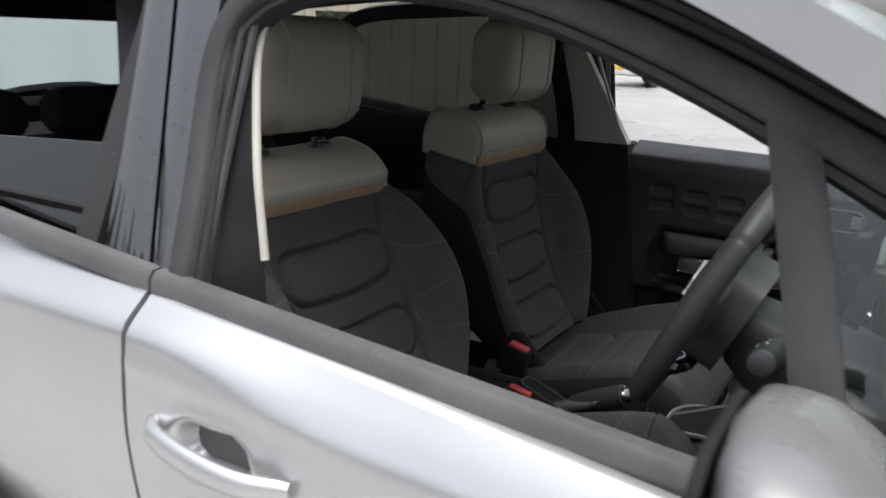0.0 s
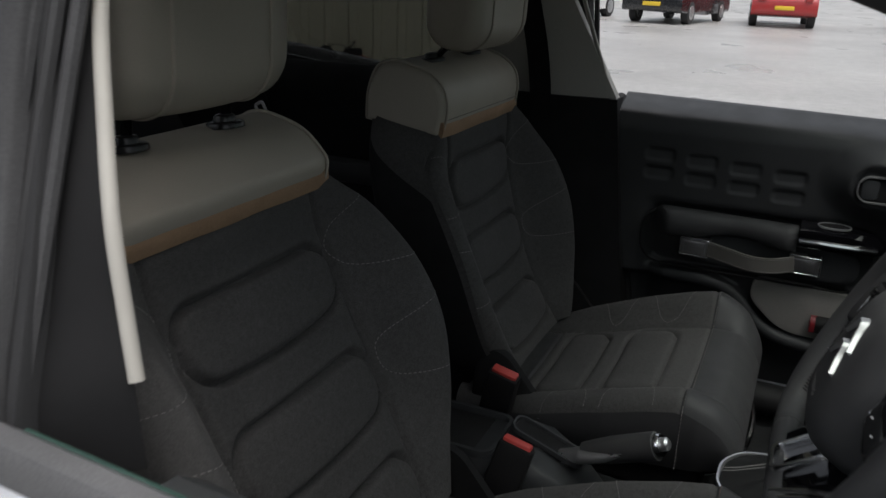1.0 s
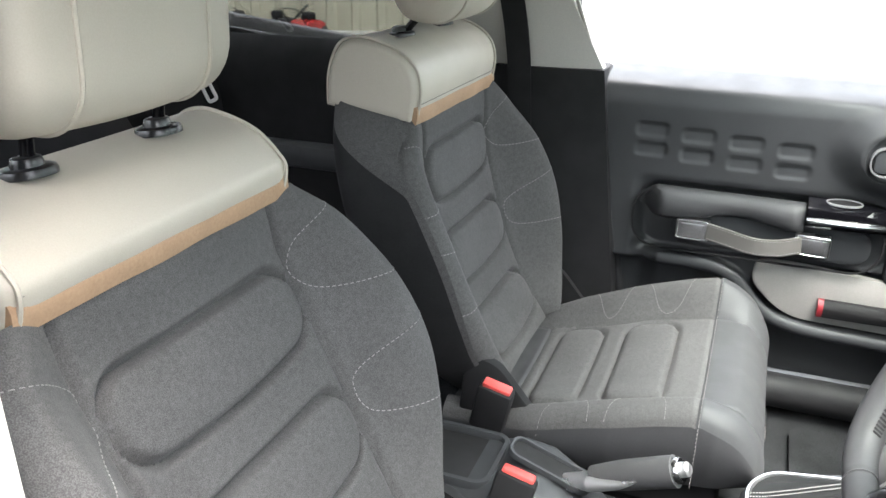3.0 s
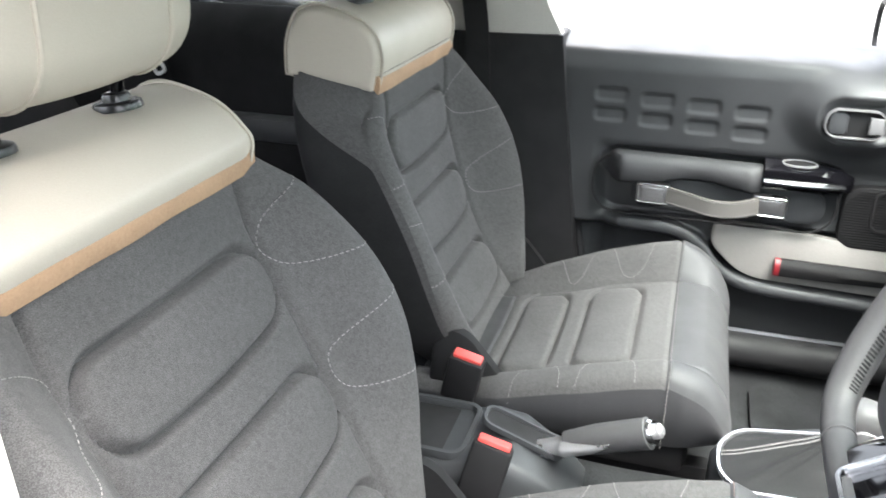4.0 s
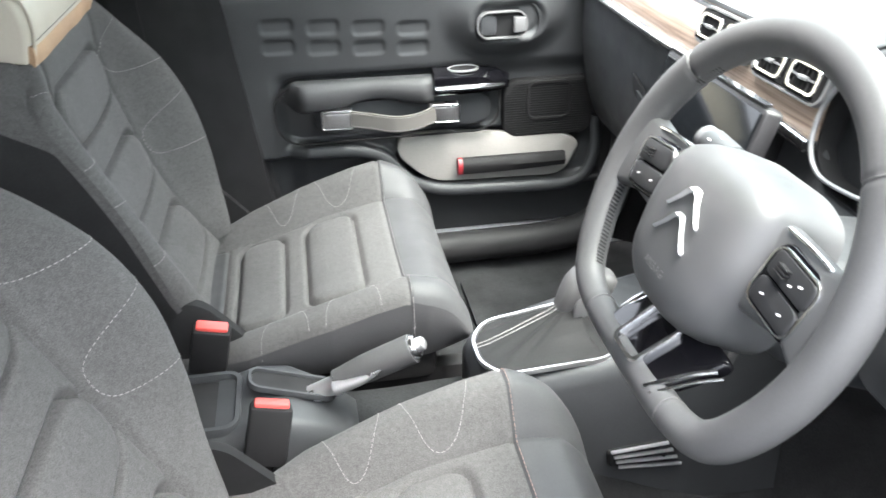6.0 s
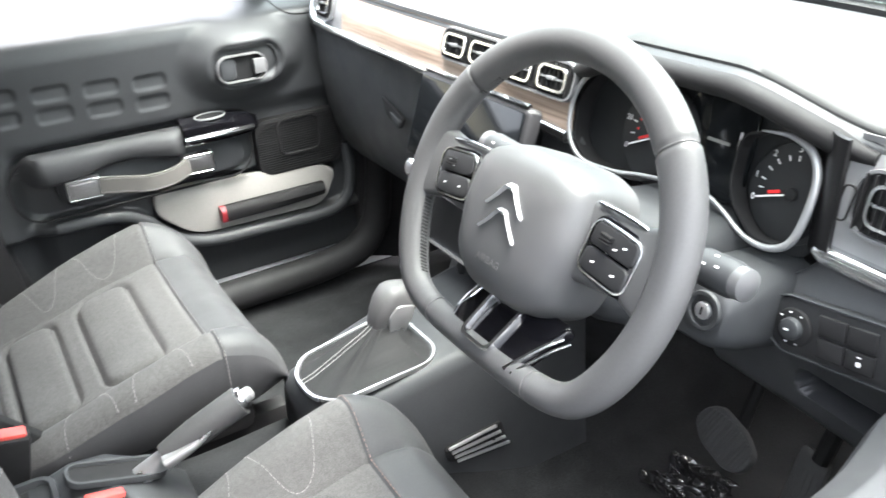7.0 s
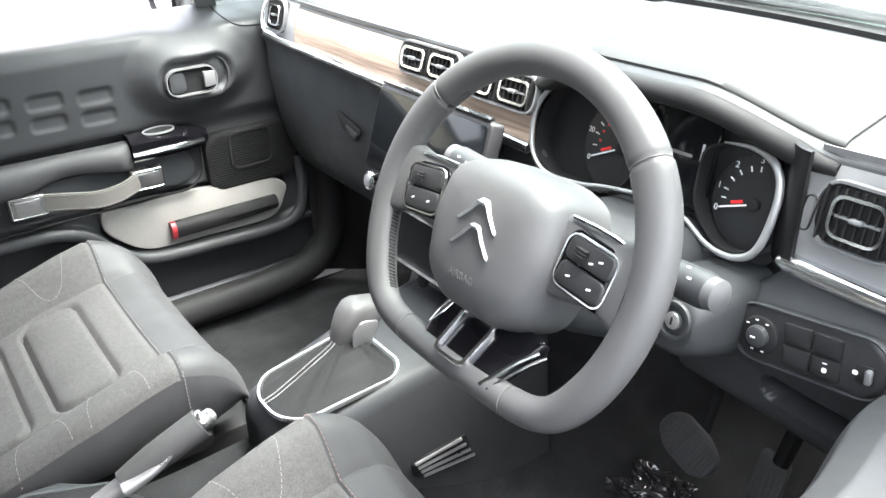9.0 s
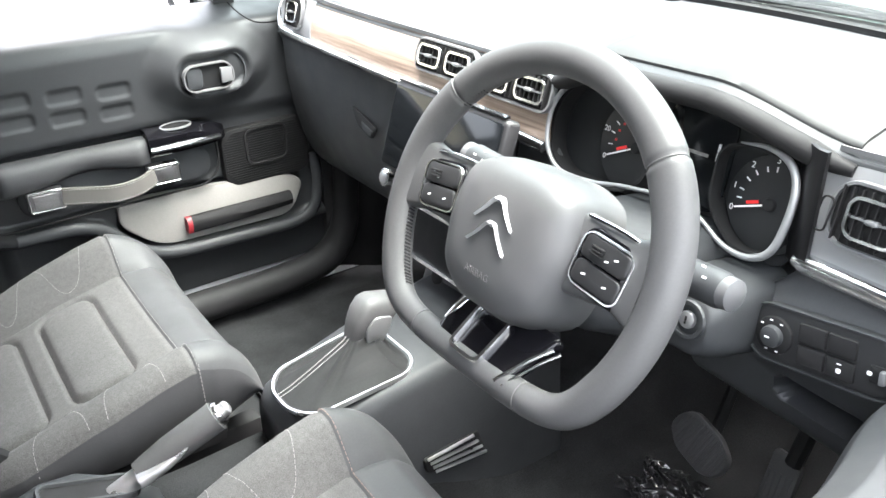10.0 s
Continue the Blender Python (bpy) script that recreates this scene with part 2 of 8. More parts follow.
M_FABRIC = material("grey_melange_cloth", (0.069, 0.068, 0.0672), 0.97, vary=0.08, patch=9, grain=0.10, grain_size=160, speck=0.28, speck_size=1000, bump=0.5, bump_size=900, sheen=0.05, spec=0.12)
M_FABRIC_SIDE = material("dark_seat_side_cloth", (0.012, 0.012, 0.0125), 0.85, vary=0.12, grain=0.12, bump=0.2, bump_size=900, spec=0.25)
M_CREAM = material("cream_leather", (0.42, 0.385, 0.325), 0.5, vary=0.04, patch=5, grain=0.03, grain_size=700, bump=0.12, bump_size=900, spec=0.4)
M_TAN = material("tan_band_cloth", (0.32, 0.205, 0.125), 0.75, vary=0.07, patch=20, grain=0.08, grain_size=300, bump=0.2, bump_size=900)
M_LEATHER = material("dark_grey_leather", (0.042, 0.043, 0.0445), 0.6, vary=0.08, grain=0.06, bump=0.15, bump_size=900, spec=0.35)
M_GLOSS_COLLAR = material("satin_black_collar", (0.010, 0.010, 0.011), 0.3, vary=0.08)
M_THREAD = material("pale_thread", (0.19, 0.184, 0.178), 0.8, vary=0.1)
M_THREAD_WARM = material("rust_thread", (0.20, 0.135, 0.115), 0.8, vary=0.1)
M_PLASTIC = material("soft_black_plastic", (0.028, 0.030, 0.032), 0.55, vary=0.1, grain=0.06, bump=0.12, bump_size=1300, spec=0.35)
M_DASH = material("grained_dash_plastic", (0.034, 0.036, 0.038), 0.5, vary=0.08, grain=0.06, bump=0.15, bump_size=1200, spec=0.5)
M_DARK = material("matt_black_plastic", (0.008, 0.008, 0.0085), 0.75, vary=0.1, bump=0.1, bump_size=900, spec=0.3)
M_GLOSS = material("piano_black", (0.004, 0.004, 0.005), 0.06, vary=0.1, spec=0.2, rough_vary=0.02)
M_CHROME = material("satin_chrome", (0.75, 0.76, 0.77), 0.16, 1.0, vary=0.03, rough_vary=0.05)
M_SILVER = material("satin_silver_trim", (0.62, 0.63, 0.64), 0.32, 0.9, vary=0.04)
M_RUBBER = material("black_rubber", (0.02, 0.02, 0.021), 0.65, vary=0.15, grain=0.1)
M_SILL = material("weathered_black_trim", (0.046, 0.046, 0.0475), 0.6, vary=0.18, patch=12, grain=0.12, spec=0.25)
# waist strips face up, so sky light is worked into this paler trim colour
M_STRIP = material("weathered_skylit_strip", (0.085, 0.085, 0.088), 0.5, vary=0.15, patch=12, grain=0.12)
M_CARPET = material("charcoal_carpet", (0.018, 0.0186, 0.0195), 1.0, vary=0.25, patch=14, grain=0.35, grain_size=500, bump=0.8, bump_size=500, spec=0.1)
M_PAINT = material("silver_metallic_paint", (0.56, 0.565, 0.575), 0.40, 0.92, vary=0.02, coat=1.0, rough_vary=0.02)
M_HEADLINER = material("grey_headliner", (0.12, 0.118, 0.115), 0.95, vary=0.05, grain=0.08)
M_RED = material("red_button", (0.55, 0.07, 0.06), 0.45, vary=0.05)
M_WHITE = material("white_marking", (0.75, 0.75, 0.75), 0.6, vary=0.03)
M_GLASS = glass("clear_car_glass")
M_MIRROR_GREY = material("satin_mirror_grey", (0.16, 0.162, 0.166), 0.3, 0.2, vary=0.04, coat=0.4)
M_MIRROR = material("mirror_silver", (0.9, 0.9, 0.9), 0.02, 1.0, vary=0.0, rough_vary=0.0)
M_GLASS_TINT = glass("grey_tinted_glass", (0.30, 0.31, 0.31))
M_GLASS_DARK = glass("tinted_glass", (0.25, 0.27, 0.27), 0.12)
M_PILLAR = material("dark_satin_pillar", (0.05, 0.05, 0.052), 0.38, 0.2, vary=0.1, grain=0.05)

# ---- front seats ----
def split_parts(rows, which, made, parent, closed=True):
    """A surface of rows of points cut into parts: which(i, j) names the part of each face; made maps a name to (material, label)."""
    n = len(rows[0])
    faces = {}
    for i in range(len(rows) - 1):
        for j in range(n if closed else n - 1):
            faces.setdefault(which(i, j), []).append((i, j))
    out = {}
    for key, cells in faces.items():
        mat, label = made[key]
        bm, have = bmesh.new(), {}

        def vert(i, j):
            j %= n
            if (i, j) not in have:
                have[i, j] = bm.verts.new(rows[i][j])
            return have[i, j]

        for i, j in cells:
            bm.faces.new((vert(i, j), vert(i, j + 1), vert(i + 1, j + 1), vert(i + 1, j)))
        out[key] = part(key.split(".")[0], bm, mat, parent, label, 60)
    return out


BACK_PADS = ((-0.092, 0.044), (-0.244, 0.045), (-0.394, 0.044))
SEAT_PADS = ((0.235, 0.043), (0.366, 0.048))


def groove(d, width, depth):
    return -depth * math.exp(-(d / width) ** 2)


def padding(w, s, pads, hw, r, along):
    """Relief of quilted pads: a sewn valley round each, and a soft swell inside."""
    h = 0.0
    for c, half in pads:
        q = s - c
        q += (0.012 if q < 0 else 0.004) * (1 - min(1.0, (w / hw) ** 2))
        d = box_sdf(w, q - 0.004, hw, half, r)
        h += groove(d, 0.0044, 0.0150)
        if d < 0:
            h += 0.008 * (1 - math.exp(d / 0.016))
    return h


def build_seat(yc, tilt, shift, drop, label):
    side = 1 if yc > 0 else -1
    root = thing("front_seat", (shift + 0.35, yc, 0.40), label, "car seat", "front seats")
    a = radians(tilt)
    top = V((0.0, 0, 1.02))
    d = V((-math.sin(a), 0, math.cos(a)))
    nf = V((math.cos(a), 0, math.sin(a)))
    backwards = -nf

    half_w = ((-0.47, 0.205 if drop else 0.165), (-0.40, 0.238 if drop else 0.220), (-0.32, 0.258 if drop else 0.252), (-0.22, 0.268), (-0.12, 0.264), (-0.05, 0.240 if not drop else 0.252), (0.0, 0.198 if not drop else 0.212), (0.03, 0.190))
    plump = 1.0 if drop else 0.70
    inboard = 1.0 if drop else 0.28
    swell = ((-0.47, 0.010), (-0.40, 0.024 * plump), (-0.32, 0.052 * plump), (-0.23, 0.074 * plump), (-0.14, 0.072 * plump), (-0.06, 0.046 * plump), (0.0, 0.012), (0.03, 0.008))
    panel_w = ((-0.47, 0.140), (-0.2, 0.150), (0.0, 0.155))
    sink = ((-0.47, 0.0), (0.0, 0.0)) if drop else ((-0.47, 0.030), (-0.36, 0.048), (-0.25, 0.046), (-0.12, 0.028), (-0.04, 0.006), (0.0, 0.0), (0.03, 0.0))
    pads = tuple((c - (0.020 if drop else 0.002), h) for c, h in BACK_PADS)
    thick = ((-0.47, 0.12), (-0.25, 0.15), (0.0, 0.148), (0.03, 0.145))

    def front(w, s):
        """How far the seat's front stands off the plane of the back."""
        hw, pw, sk = curve_at(half_w, s), lerp_at(panel_w, s), curve_at(sink, s)
        sw = curve_at(swell, s) * (inboard if w * side < 0 else 1.0) + sk
        x = abs(w)
        f = -sk - 0.016 * smoothstep(0.0, -0.06, s) * (1 - (x / pw) ** 2 * 0.35 if x < pw else 0.65)
        if x < pw:
            f += padding(w, s, pads, pw - 0.007, 0.040, True) * smoothstep(pw, pw - 0.012, x)
        k = max(0.0, (x - pw) / max(1e-3, hw - pw))
        f += sw * smoothstep(0.0, 0.72, k)
        f += groove(x - pw, 0.005, 0.012) * smoothstep(0.01, -0.015, s)
        re = 0.028 * smoothstep(0.03, -0.1, s) + 0.012
        t = min(1.0, max(0.0, (x - (hw - re)) / re))
        return f - re * (1 - math.sqrt(max(0.0, 1 - t * t)))

    def on_back(w, s):
        q = top + d * s + nf * front(w, s)
        return V((q.x, yc + w, q.z))

    front_n, side_n, back_n, cloth_n = 150, 22, 14, 8
    ss = steps(-0.47, 0.008, 230)
    rows = []
    for s in ss:
        hw, th = curve_at(half_w, s), curve_at(thick, s)
        ring = []
        for k in range(front_n + 1):
            u = -1 + 2 * k / front_n
            w = hw * (u * 0.82 + 0.18 * math.sin(u * math.pi / 2))
            ring.append(on_back(w, s))
        t = smoothstep(-0.22, 0.0, s)
        bd = (backwards * (1 - t) + V((-0.985, 0, 0.17)) * t).normalized()
        edge = front(hw, s)
        base = top + d * s
        r = 0.035
        for sg in (1, -1):
            col = []
            cut = 0.10 + 0.86 * smoothstep(-0.105, -0.02, s)
            for k in range(1, side_n + 1):
                f = cut * k / cloth_n if k <= cloth_n else cut + (1 - cut) * (k - cloth_n) / (side_n - cloth_n)
                q = base + nf * edge * (1 - f) + bd * th * f
                inset = r * (1 - math.sqrt(max(0, 1 - max(0, (f - 0.72) / 0.28) ** 2))) - 0.006 * math.sin(f * math.pi)
                col.append(V((q.x, yc + sg * (hw - inset), q.z)))
            if sg == 1:
                ring += col
                wb = hw - r
                for k in range(1, back_n):
                    q = base + bd * (th + 0.012 * math.sin(math.pi * k / back_n))
                    ring.append(V((q.x, yc + wb - 2 * wb * k / back_n, q.z)))
            else:
                ring += col[::-1]
        rows.append(ring)
    nr = len(rows[0])

    def which(i, j):
        s = ss[i]
        if j < front_n:
            w = (rows[i][j].y + rows[i][j + 1].y) / 2 - yc
            if abs(w) < lerp_at(panel_w, s):
                return "centre_panel"
            return "bolster.1" if w < 0 else "bolster.2"
        jj = j - front_n
        if jj >= side_n + back_n:
            jj = nr - 1 - j
        if jj < side_n:
            if jj < cloth_n:
                return "bolster.2" if j - front_n < side_n else "bolster.1"
        return "back_shell"

    built = split_parts(rows, which, {"centre_panel": (M_FABRIC, "quilted grey melange cloth panel"), "bolster.1": (M_FABRIC, "grey melange cloth side bolster"),
                                      "bolster.2": (M_FABRIC, "grey melange cloth side bolster"), "back_shell": (M_FABRIC_SIDE, "black shell behind the backrest")}, root)
    # pale stitching on the bolsters
    bm = bmesh.new()
    for sg in (-1, 1):
        for s0 in (-0.034, -0.200):
            h0, h1 = curve_at(half_w, s0), curve_at(half_w, s0 - 0.1)
            loop = [(h0, s0 + 0.008), (h0 - 0.02, s0 + 0.002), (0.172, s0 - 0.018), (0.157, s0 - 0.04), (0.163, s0 - 0.07), (0.195, s0 - 0.092), (0.235, s0 - 0.102), (h1, s0 - 0.098)]
            path = [(p.x, p.y) for p in smooth_path([V((sg * x, y)) for x, y in loop], 12)]
            path = [(max(-curve_at(half_w, s) + 0.001, min(curve_at(half_w, s) - 0.001, w)), s) for w, s in path]
            stitches(bm, on_back, path, r=0.00055)
        for c, half in pads[:2]:
            path = [(p.x, p.y) for p in smooth_path([V(q) for q in ((-0.128, c - 0.01), (-0.125, c + half * 0.35), (-0.095, c + half + 0.002), (0.0, c + half + 0.003), (0.09, c + half + 0.002))], 14)]
            if sg > 0 and c > -0.1:
                stitches(bm, on_back, path[2:26], r=0.0003, length=0.002, gap=0.0025)
    tagged(part("stitching", bm, M_THREAD, root, "pale thread in curved rows"), kind="stuff")

    # cream cap over the shoulders, with a tan hem
    prof = [(0.001, 1.019), (0.009, 1.070), (0.000, 1.105), (-0.026, 1.128), (-0.062, 1.141), (-0.100, 1.146), (-0.130, 1.132), (-0.148, 1.090), (-0.151, 1.040)]
    prof = [V((x, 0, z - drop * smoothstep(1.04, 1.10, z))) for x, z in prof]
    cap_ring = smooth_path(prof, 7) + [V((-0.151 + 0.152 * k / 8, 0, 1.040 - 0.021 * k / 8)) for k in range(1, 8)]
    cen = V((-0.07, 0, 1.07))

    def cap_rows(lo, hi, shrink):
        out = []
        for w in [lo + (hi - lo) * (0.5 - 0.5 * math.cos(math.pi * k / 40)) for k in range(41)]:
            t = max(0.0, (abs(w) - 0.168) / 0.027)
            k = shrink - 0.16 * (1 - math.sqrt(max(0.0, 1 - min(1, t) ** 2)))
            sag = 1 - 0.02 * math.cos(w / 0.19 * math.pi / 2)
            ring = []
            for p in cap_ring:
                q = cen + (p - cen) * k
                lean = 0.06 * max(0, q.z - 1.05)
                ring.append(V((q.x, yc + w * (1 - lean), q.z * sag + (1 - sag) * 1.04)))
            out.append(ring)
        return out

    bm = bmesh.new()
    loft(bm, cap_rows(-0.195, 0.195, 1.0))
    cap = part("shoulder_cap", bm, M_CREAM, root, "smooth cream leather shoulder cap")
    for sg in (-1, 1):
        bm = bmesh.new()
        tube(bm, [V((p.x, yc + sg * 0.183 * (1 - 0.06 * max(0, p.z - 1.05)), p.z)) + (p - cen).normalized() * 0.0006 for p in cap_ring[:58]], 0.0024, 6, up=(0, 1, 0))
        part("piping", bm, M_CREAM, cap, "raised cream piping along the edge")
    bm = bmesh.new()
    hem = [V((0.0035, yc + w, 0)) for w in steps(-0.19, 0.19, 30)]
    prof2 = [(1.0175, -0.006), (1.0185, 0.004), (1.028, 0.0065), (1.040, 0.0065), (1.046, 0.004), (1.046, -0.01), (1.018, -0.01)]
    loft(bm, [[V((q + 0.0012 * math.sin(p.y * 60) * (z < 1.03) * 0.5, p.y, z + 0.0006 * math.sin(p.y * 37 + 1))) for z, q in prof2] for p in hem])
    part("hem_band", bm, M_TAN, root, "tan cloth band under the cap")
    bm = bmesh.new()
    stitches(bm, lambda w, z: V((0.0075 + 0.05 * (z - 1.05), yc + w, z)), [(w, 1.0495) for w in steps(-0.18, 0.18, 60)], r=0.0006, lift=0.001)
    tagged(part("hem_stitching", bm, M_THREAD, root), kind="stuff")

    # headrest on two posts
    hz, hx = (1.238, -0.060) if drop else (1.257, -0.012)
    outline = rounded_rect(0.053, 0.091, 0.050, 9)
    rings = []
    lean = radians(6)
    for k in range(41):
        u = -1 + 2 * k / 40
        w = 0.140 * math.copysign(1 - (1 - abs(u)) ** 1.7, u)
        e = min(1.0, max(0.0, (abs(w) - 0.108) / 0.032))
        r = 1 - math.sqrt(max(0.0, 1 - e * e))
        ring = []
        for px, pz in outline:
            bx = px * (1 - 0.42 * r) + 0.010 * (1 - (w / 0.14) ** 2) * (px > 0)
            bz = pz * (1 - 0.34 * r) + 0.006 * (1 - (w / 0.14) ** 2) * (1 if pz > 0 else -1)
            ring.append(V((hx + bx * math.cos(lean) + bz * math.sin(lean) * 0.4, yc + w, hz + bz)))
        rings.append(ring)
    bm = bmesh.new()
    loft(bm, rings)
    head = part("headrest", bm, M_CREAM, root, "plump cream leather headrest", 60)
    for k in (12, 28):
        bm = bmesh.new()
        c = sum(rings[k], V()) / len(rings[k])
        tube(bm, [p + (p - c).normalized() * 0.0008 for p in rings[k]], 0.0024, 6, closed=True, up=(0, 1, 0))
        part("piping", bm, M_CREAM, head, "raised cream piping round the sides")
    for sg in (-1, 1):
        bm = bmesh.new()
        py = yc + sg * (0.082 if drop else 0.088)
        foot = V((-0.074, py, 1.106)) if drop else V((-0.066, py, 1.138))
        tube(bm, [foot, V((hx - 0.008, py, hz - 0.070))], 0.0062, 12)
        part("post", bm, M_GLOSS, root, "black headrest post")
        bm = bmesh.new()
        fr = Frame(foot, (1, 0, 0.12), (0, 1, 0))
        disc(bm, fr, 0.024, 0.008, 24, 0.004)
        disc(bm, fr, 0.014, 0.017, 18, 0.005)
        part("collar", bm, M_GLOSS_COLLAR, root, "black plastic post collar")

    # cushion
    def insert_z(x):
        return lerp_at(((0.15, 0.545), (0.25, 0.568), (0.35, 0.598), (0.43, 0.617), (0.48, 0.628), (0.53, 0.632), (0.60, 0.615)), x - shift)

    def crest(x):
        return lerp_at(((0.15, 0.575), (0.22, 0.602), (0.32, 0.640), (0.42, 0.672), (0.48, 0.686), (0.54, 0.676), (0.60, 0.635)), x - shift)

    def hw_at(x):
        return lerp_at(((0.15, 0.215), (0.22, 0.24), (0.35, 0.252), (0.5, 0.25), (0.56, 0.24), (0.6, 0.225)), x - shift)

    yo = -0.018 * side
    seam = 0.472 + shift
    near = 0.66 if not drop else 1.0

    def on_cushion(w, x):
        hw, zi, zc = hw_at(x), insert_z(x), crest(x)
        b = abs(w)
        iw = 0.158
        z = zi - 0.006 * math.cos(min(1, b / iw) * math.pi / 2)
        k = (b - iw) / (hw - iw)
        z += (zc - zi) * smoothstep(-0.10, 0.55, k) * (near if w * side < 0 else 1.0) * (1 - 0.45 * smoothstep(seam - 0.01, seam + 0.10, x))
        if b < iw and x < seam:
            for c, half in SEAT_PADS:
                dd = box_sdf(x - shift - c, w, half, 0.146, 0.030)
                z += groove(dd, 0.0042, 0.0105) + (0.006 * (1 - math.exp(dd / 0.013)) if dd < 0 else 0)
        z += groove(b - iw, 0.0035, 0.006)
        z += groove(x - seam, 0.0025, 0.004)
        z += groove(x - shift - 0.168, 0.003, 0.006) * (b < iw)
        re = 0.032
        t = min(1, max(0, (b - (hw - re)) / re))
        z -= re * (1 - math.sqrt(max(0, 1 - t * t)))
        fx = min(1, max(0, (x - shift - 0.500) / 0.077))
        z -= 0.075 * (1 - math.sqrt(max(0, 1 - fx * fx)))
        return V((x, yc + yo + w, z))

    top_n, side_n = 96, 12
    xs = [shift + x for x in steps(0.07, 0.49, 126) + [0.49 + 0.086 * math.sin(math.pi / 2 * k / 24) for k in range(1, 25)]]
    rows = []
    for x in xs:
        hw = hw_at(x)
        ring = [on_cushion(hw * (u * 0.85 + 0.15 * math.sin(u * math.pi / 2)), x) for u in steps(-1, 1, top_n)]
        zl = ring[-1].z
        zb = min(zl - 0.01, lerp_at(((0.15, 0.50), (0.35, 0.515), (0.52, 0.53), (0.6, 0.55)), x - shift))
        col = [V((x, yc + yo + hw + 0.004 * math.sin(f * math.pi) - 0.02 * f * f, zl + (zb - zl) * f)) for f in steps(0, 1, side_n)[1:]]
        ring += col
        ring += [V((p.x, 2 * (yc + yo) - p.y, p.z)) for p in col[::-1]]
        rows.append(ring)

    def which_c(i, j):
        x = (xs[i] + xs[min(i + 1, len(xs) - 1)]) / 2
        if j < top_n:
            w = (rows[i][j].y + rows[i][j + 1].y) / 2 - yc - yo
            if x > seam:
                return "front_pad"
            if abs(w) < 0.158:
                return "cushion_rear" if x < shift + 0.168 else "cushion_centre"
            return "cushion_bolster.1" if w < 0 else "cushion_bolster.2"
        jj = min(j - top_n, len(rows[0]) - 1 - j)
        return ("front_pad" if x > seam else "cushion_side") if jj > 0 or x > seam else ("cushion_bolster.2" if j < top_n + 4 else "cushion_bolster.1")

    split_parts(rows, which_c, {"front_pad": (M_LEATHER, "smooth dark grey leather front edge"), "cushion_rear": (M_LEATHER, "dark grey leather strip"),
                                "cushion_centre": (M_FABRIC, "quilted grey melange cloth"), "cushion_bolster.1": (M_FABRIC, "grey melange cloth bolster"),
                                "cushion_bolster.2": (M_FABRIC, "grey melange cloth bolster"), "cushion_side": (M_LEATHER, "dark leatherette side")}, root)
    bm = bmesh.new()
    front_face = rows[-1]
    bm.faces.new([bm.verts.new(p) for p in front_face])
    part("cushion_nose", bm, M_LEATHER, root)
    bm = bmesh.new()
    for sg in (-1, 1):
        for x0, x1 in ((0.245, 0.312), (0.348, 0.425)):
            pts = [V((sg * 0.246, x0 - 0.006)), V((sg * 0.215, x0)), V((sg * 0.178, x0 + 0.018)), V((sg * 0.166, (x0 + x1) / 2)), V((sg * 0.178, x1 - 0.016)), V((sg * 0.215, x1)), V((sg * 0.246, x1 + 0.004))]
            stitches(bm, on_cushion, [(p.x, p.y + shift) for p in smooth_path(pts, 10)], r=0.0006)
    tagged(part("cushion_stitching", bm, M_THREAD, root, "pale thread in curved rows"), kind="stuff")
    bm = bmesh.new()
    stitches(bm, on_cushion, [(w, seam + 0.005) for w in steps(-0.249, 0.249, 90)], r=0.0006)
    for sg in (-1, 1):
        hw = hw_at(seam)
        stitches(bm, lambda q, z: V((seam + 0.005, yc + yo + sg * (hw + 0.0035 + q), z)), [(0, z) for z in steps(0.655, 0.535, 20)], r=0.0006)
    tagged(part("seam_stitching", bm, M_THREAD_WARM if side < 0 else M_THREAD, root, "row of stitches along the leather seam"), kind="stuff")
    # frame and runners
    bm = bmesh.new()
    block(bm, (shift + 0.34, yc + yo, 0.488), (0.36, 0.42, 0.06), 0.02)
    part("seat_pan", bm, M_DARK, root)
    for sg in (-1, 1):
        bm = bmesh.new()
        block(bm, (shift + 0.33, yc + yo + sg * 0.17, 0.425), (0.50, 0.035, 0.085), 0.006)
        part("runner", bm, M_DARK, root, "black steel runner")
        bm = bmesh.new()
        hinge = Frame((shift * 0.6 + 0.16, yc + sg * 0.205, 0.56), (1, 0, 0), (0, 0, 1) if sg < 0 else (0, 0, -1))
        plate(bm, hinge, soft_poly([(-0.07, -0.06), (0.07, -0.05), (0.075, 0.0), (0.0, 0.09), (-0.055, 0.10)] if sg < 0 else [(-0.07, 0.06), (-0.055, -0.10), (0.0, -0.09), (0.075, 0.0), (0.07, 0.05)], 0.02), 0.018, 0.006)
        part("hinge_cover", bm, M_DARK, root, "black plastic hinge cover")
    bm = bmesh.new()
    fx = shift + 0.565
    tube(bm, smooth_path([(fx - 0.08, yc - 0.13, 0.505), (fx - 0.01, yc - 0.12, 0.50), (fx + 0.012, yc - 0.06, 0.50), (fx + 0.012, yc + 0.06, 0.50), (fx - 0.01, yc + 0.12, 0.50), (fx - 0.08, yc + 0.13, 0.505)], 5), 0.007, 8)
    part("slide_bar", bm, M_CHROME, root, "bent steel slide lever")
    return root


passenger_seat = build_seat(0.378, 24, 0.0, 0.0, "grey cloth front passenger seat with cream leather cap")
driver_seat = build_seat(-0.378, 27, 0.082, 0.036, "grey cloth driver's seat with cream leather cap")
# slide bar under the passenger seat's nose
bm = bmesh.new()
tube(bm, smooth_path([(0.500, 0.230, 0.462), (0.530, 0.236, 0.468), (0.556, 0.244, 0.480), (0.567, 0.252, 0.498), (0.562, 0.262, 0.520)], 6), 0.0042, 8)
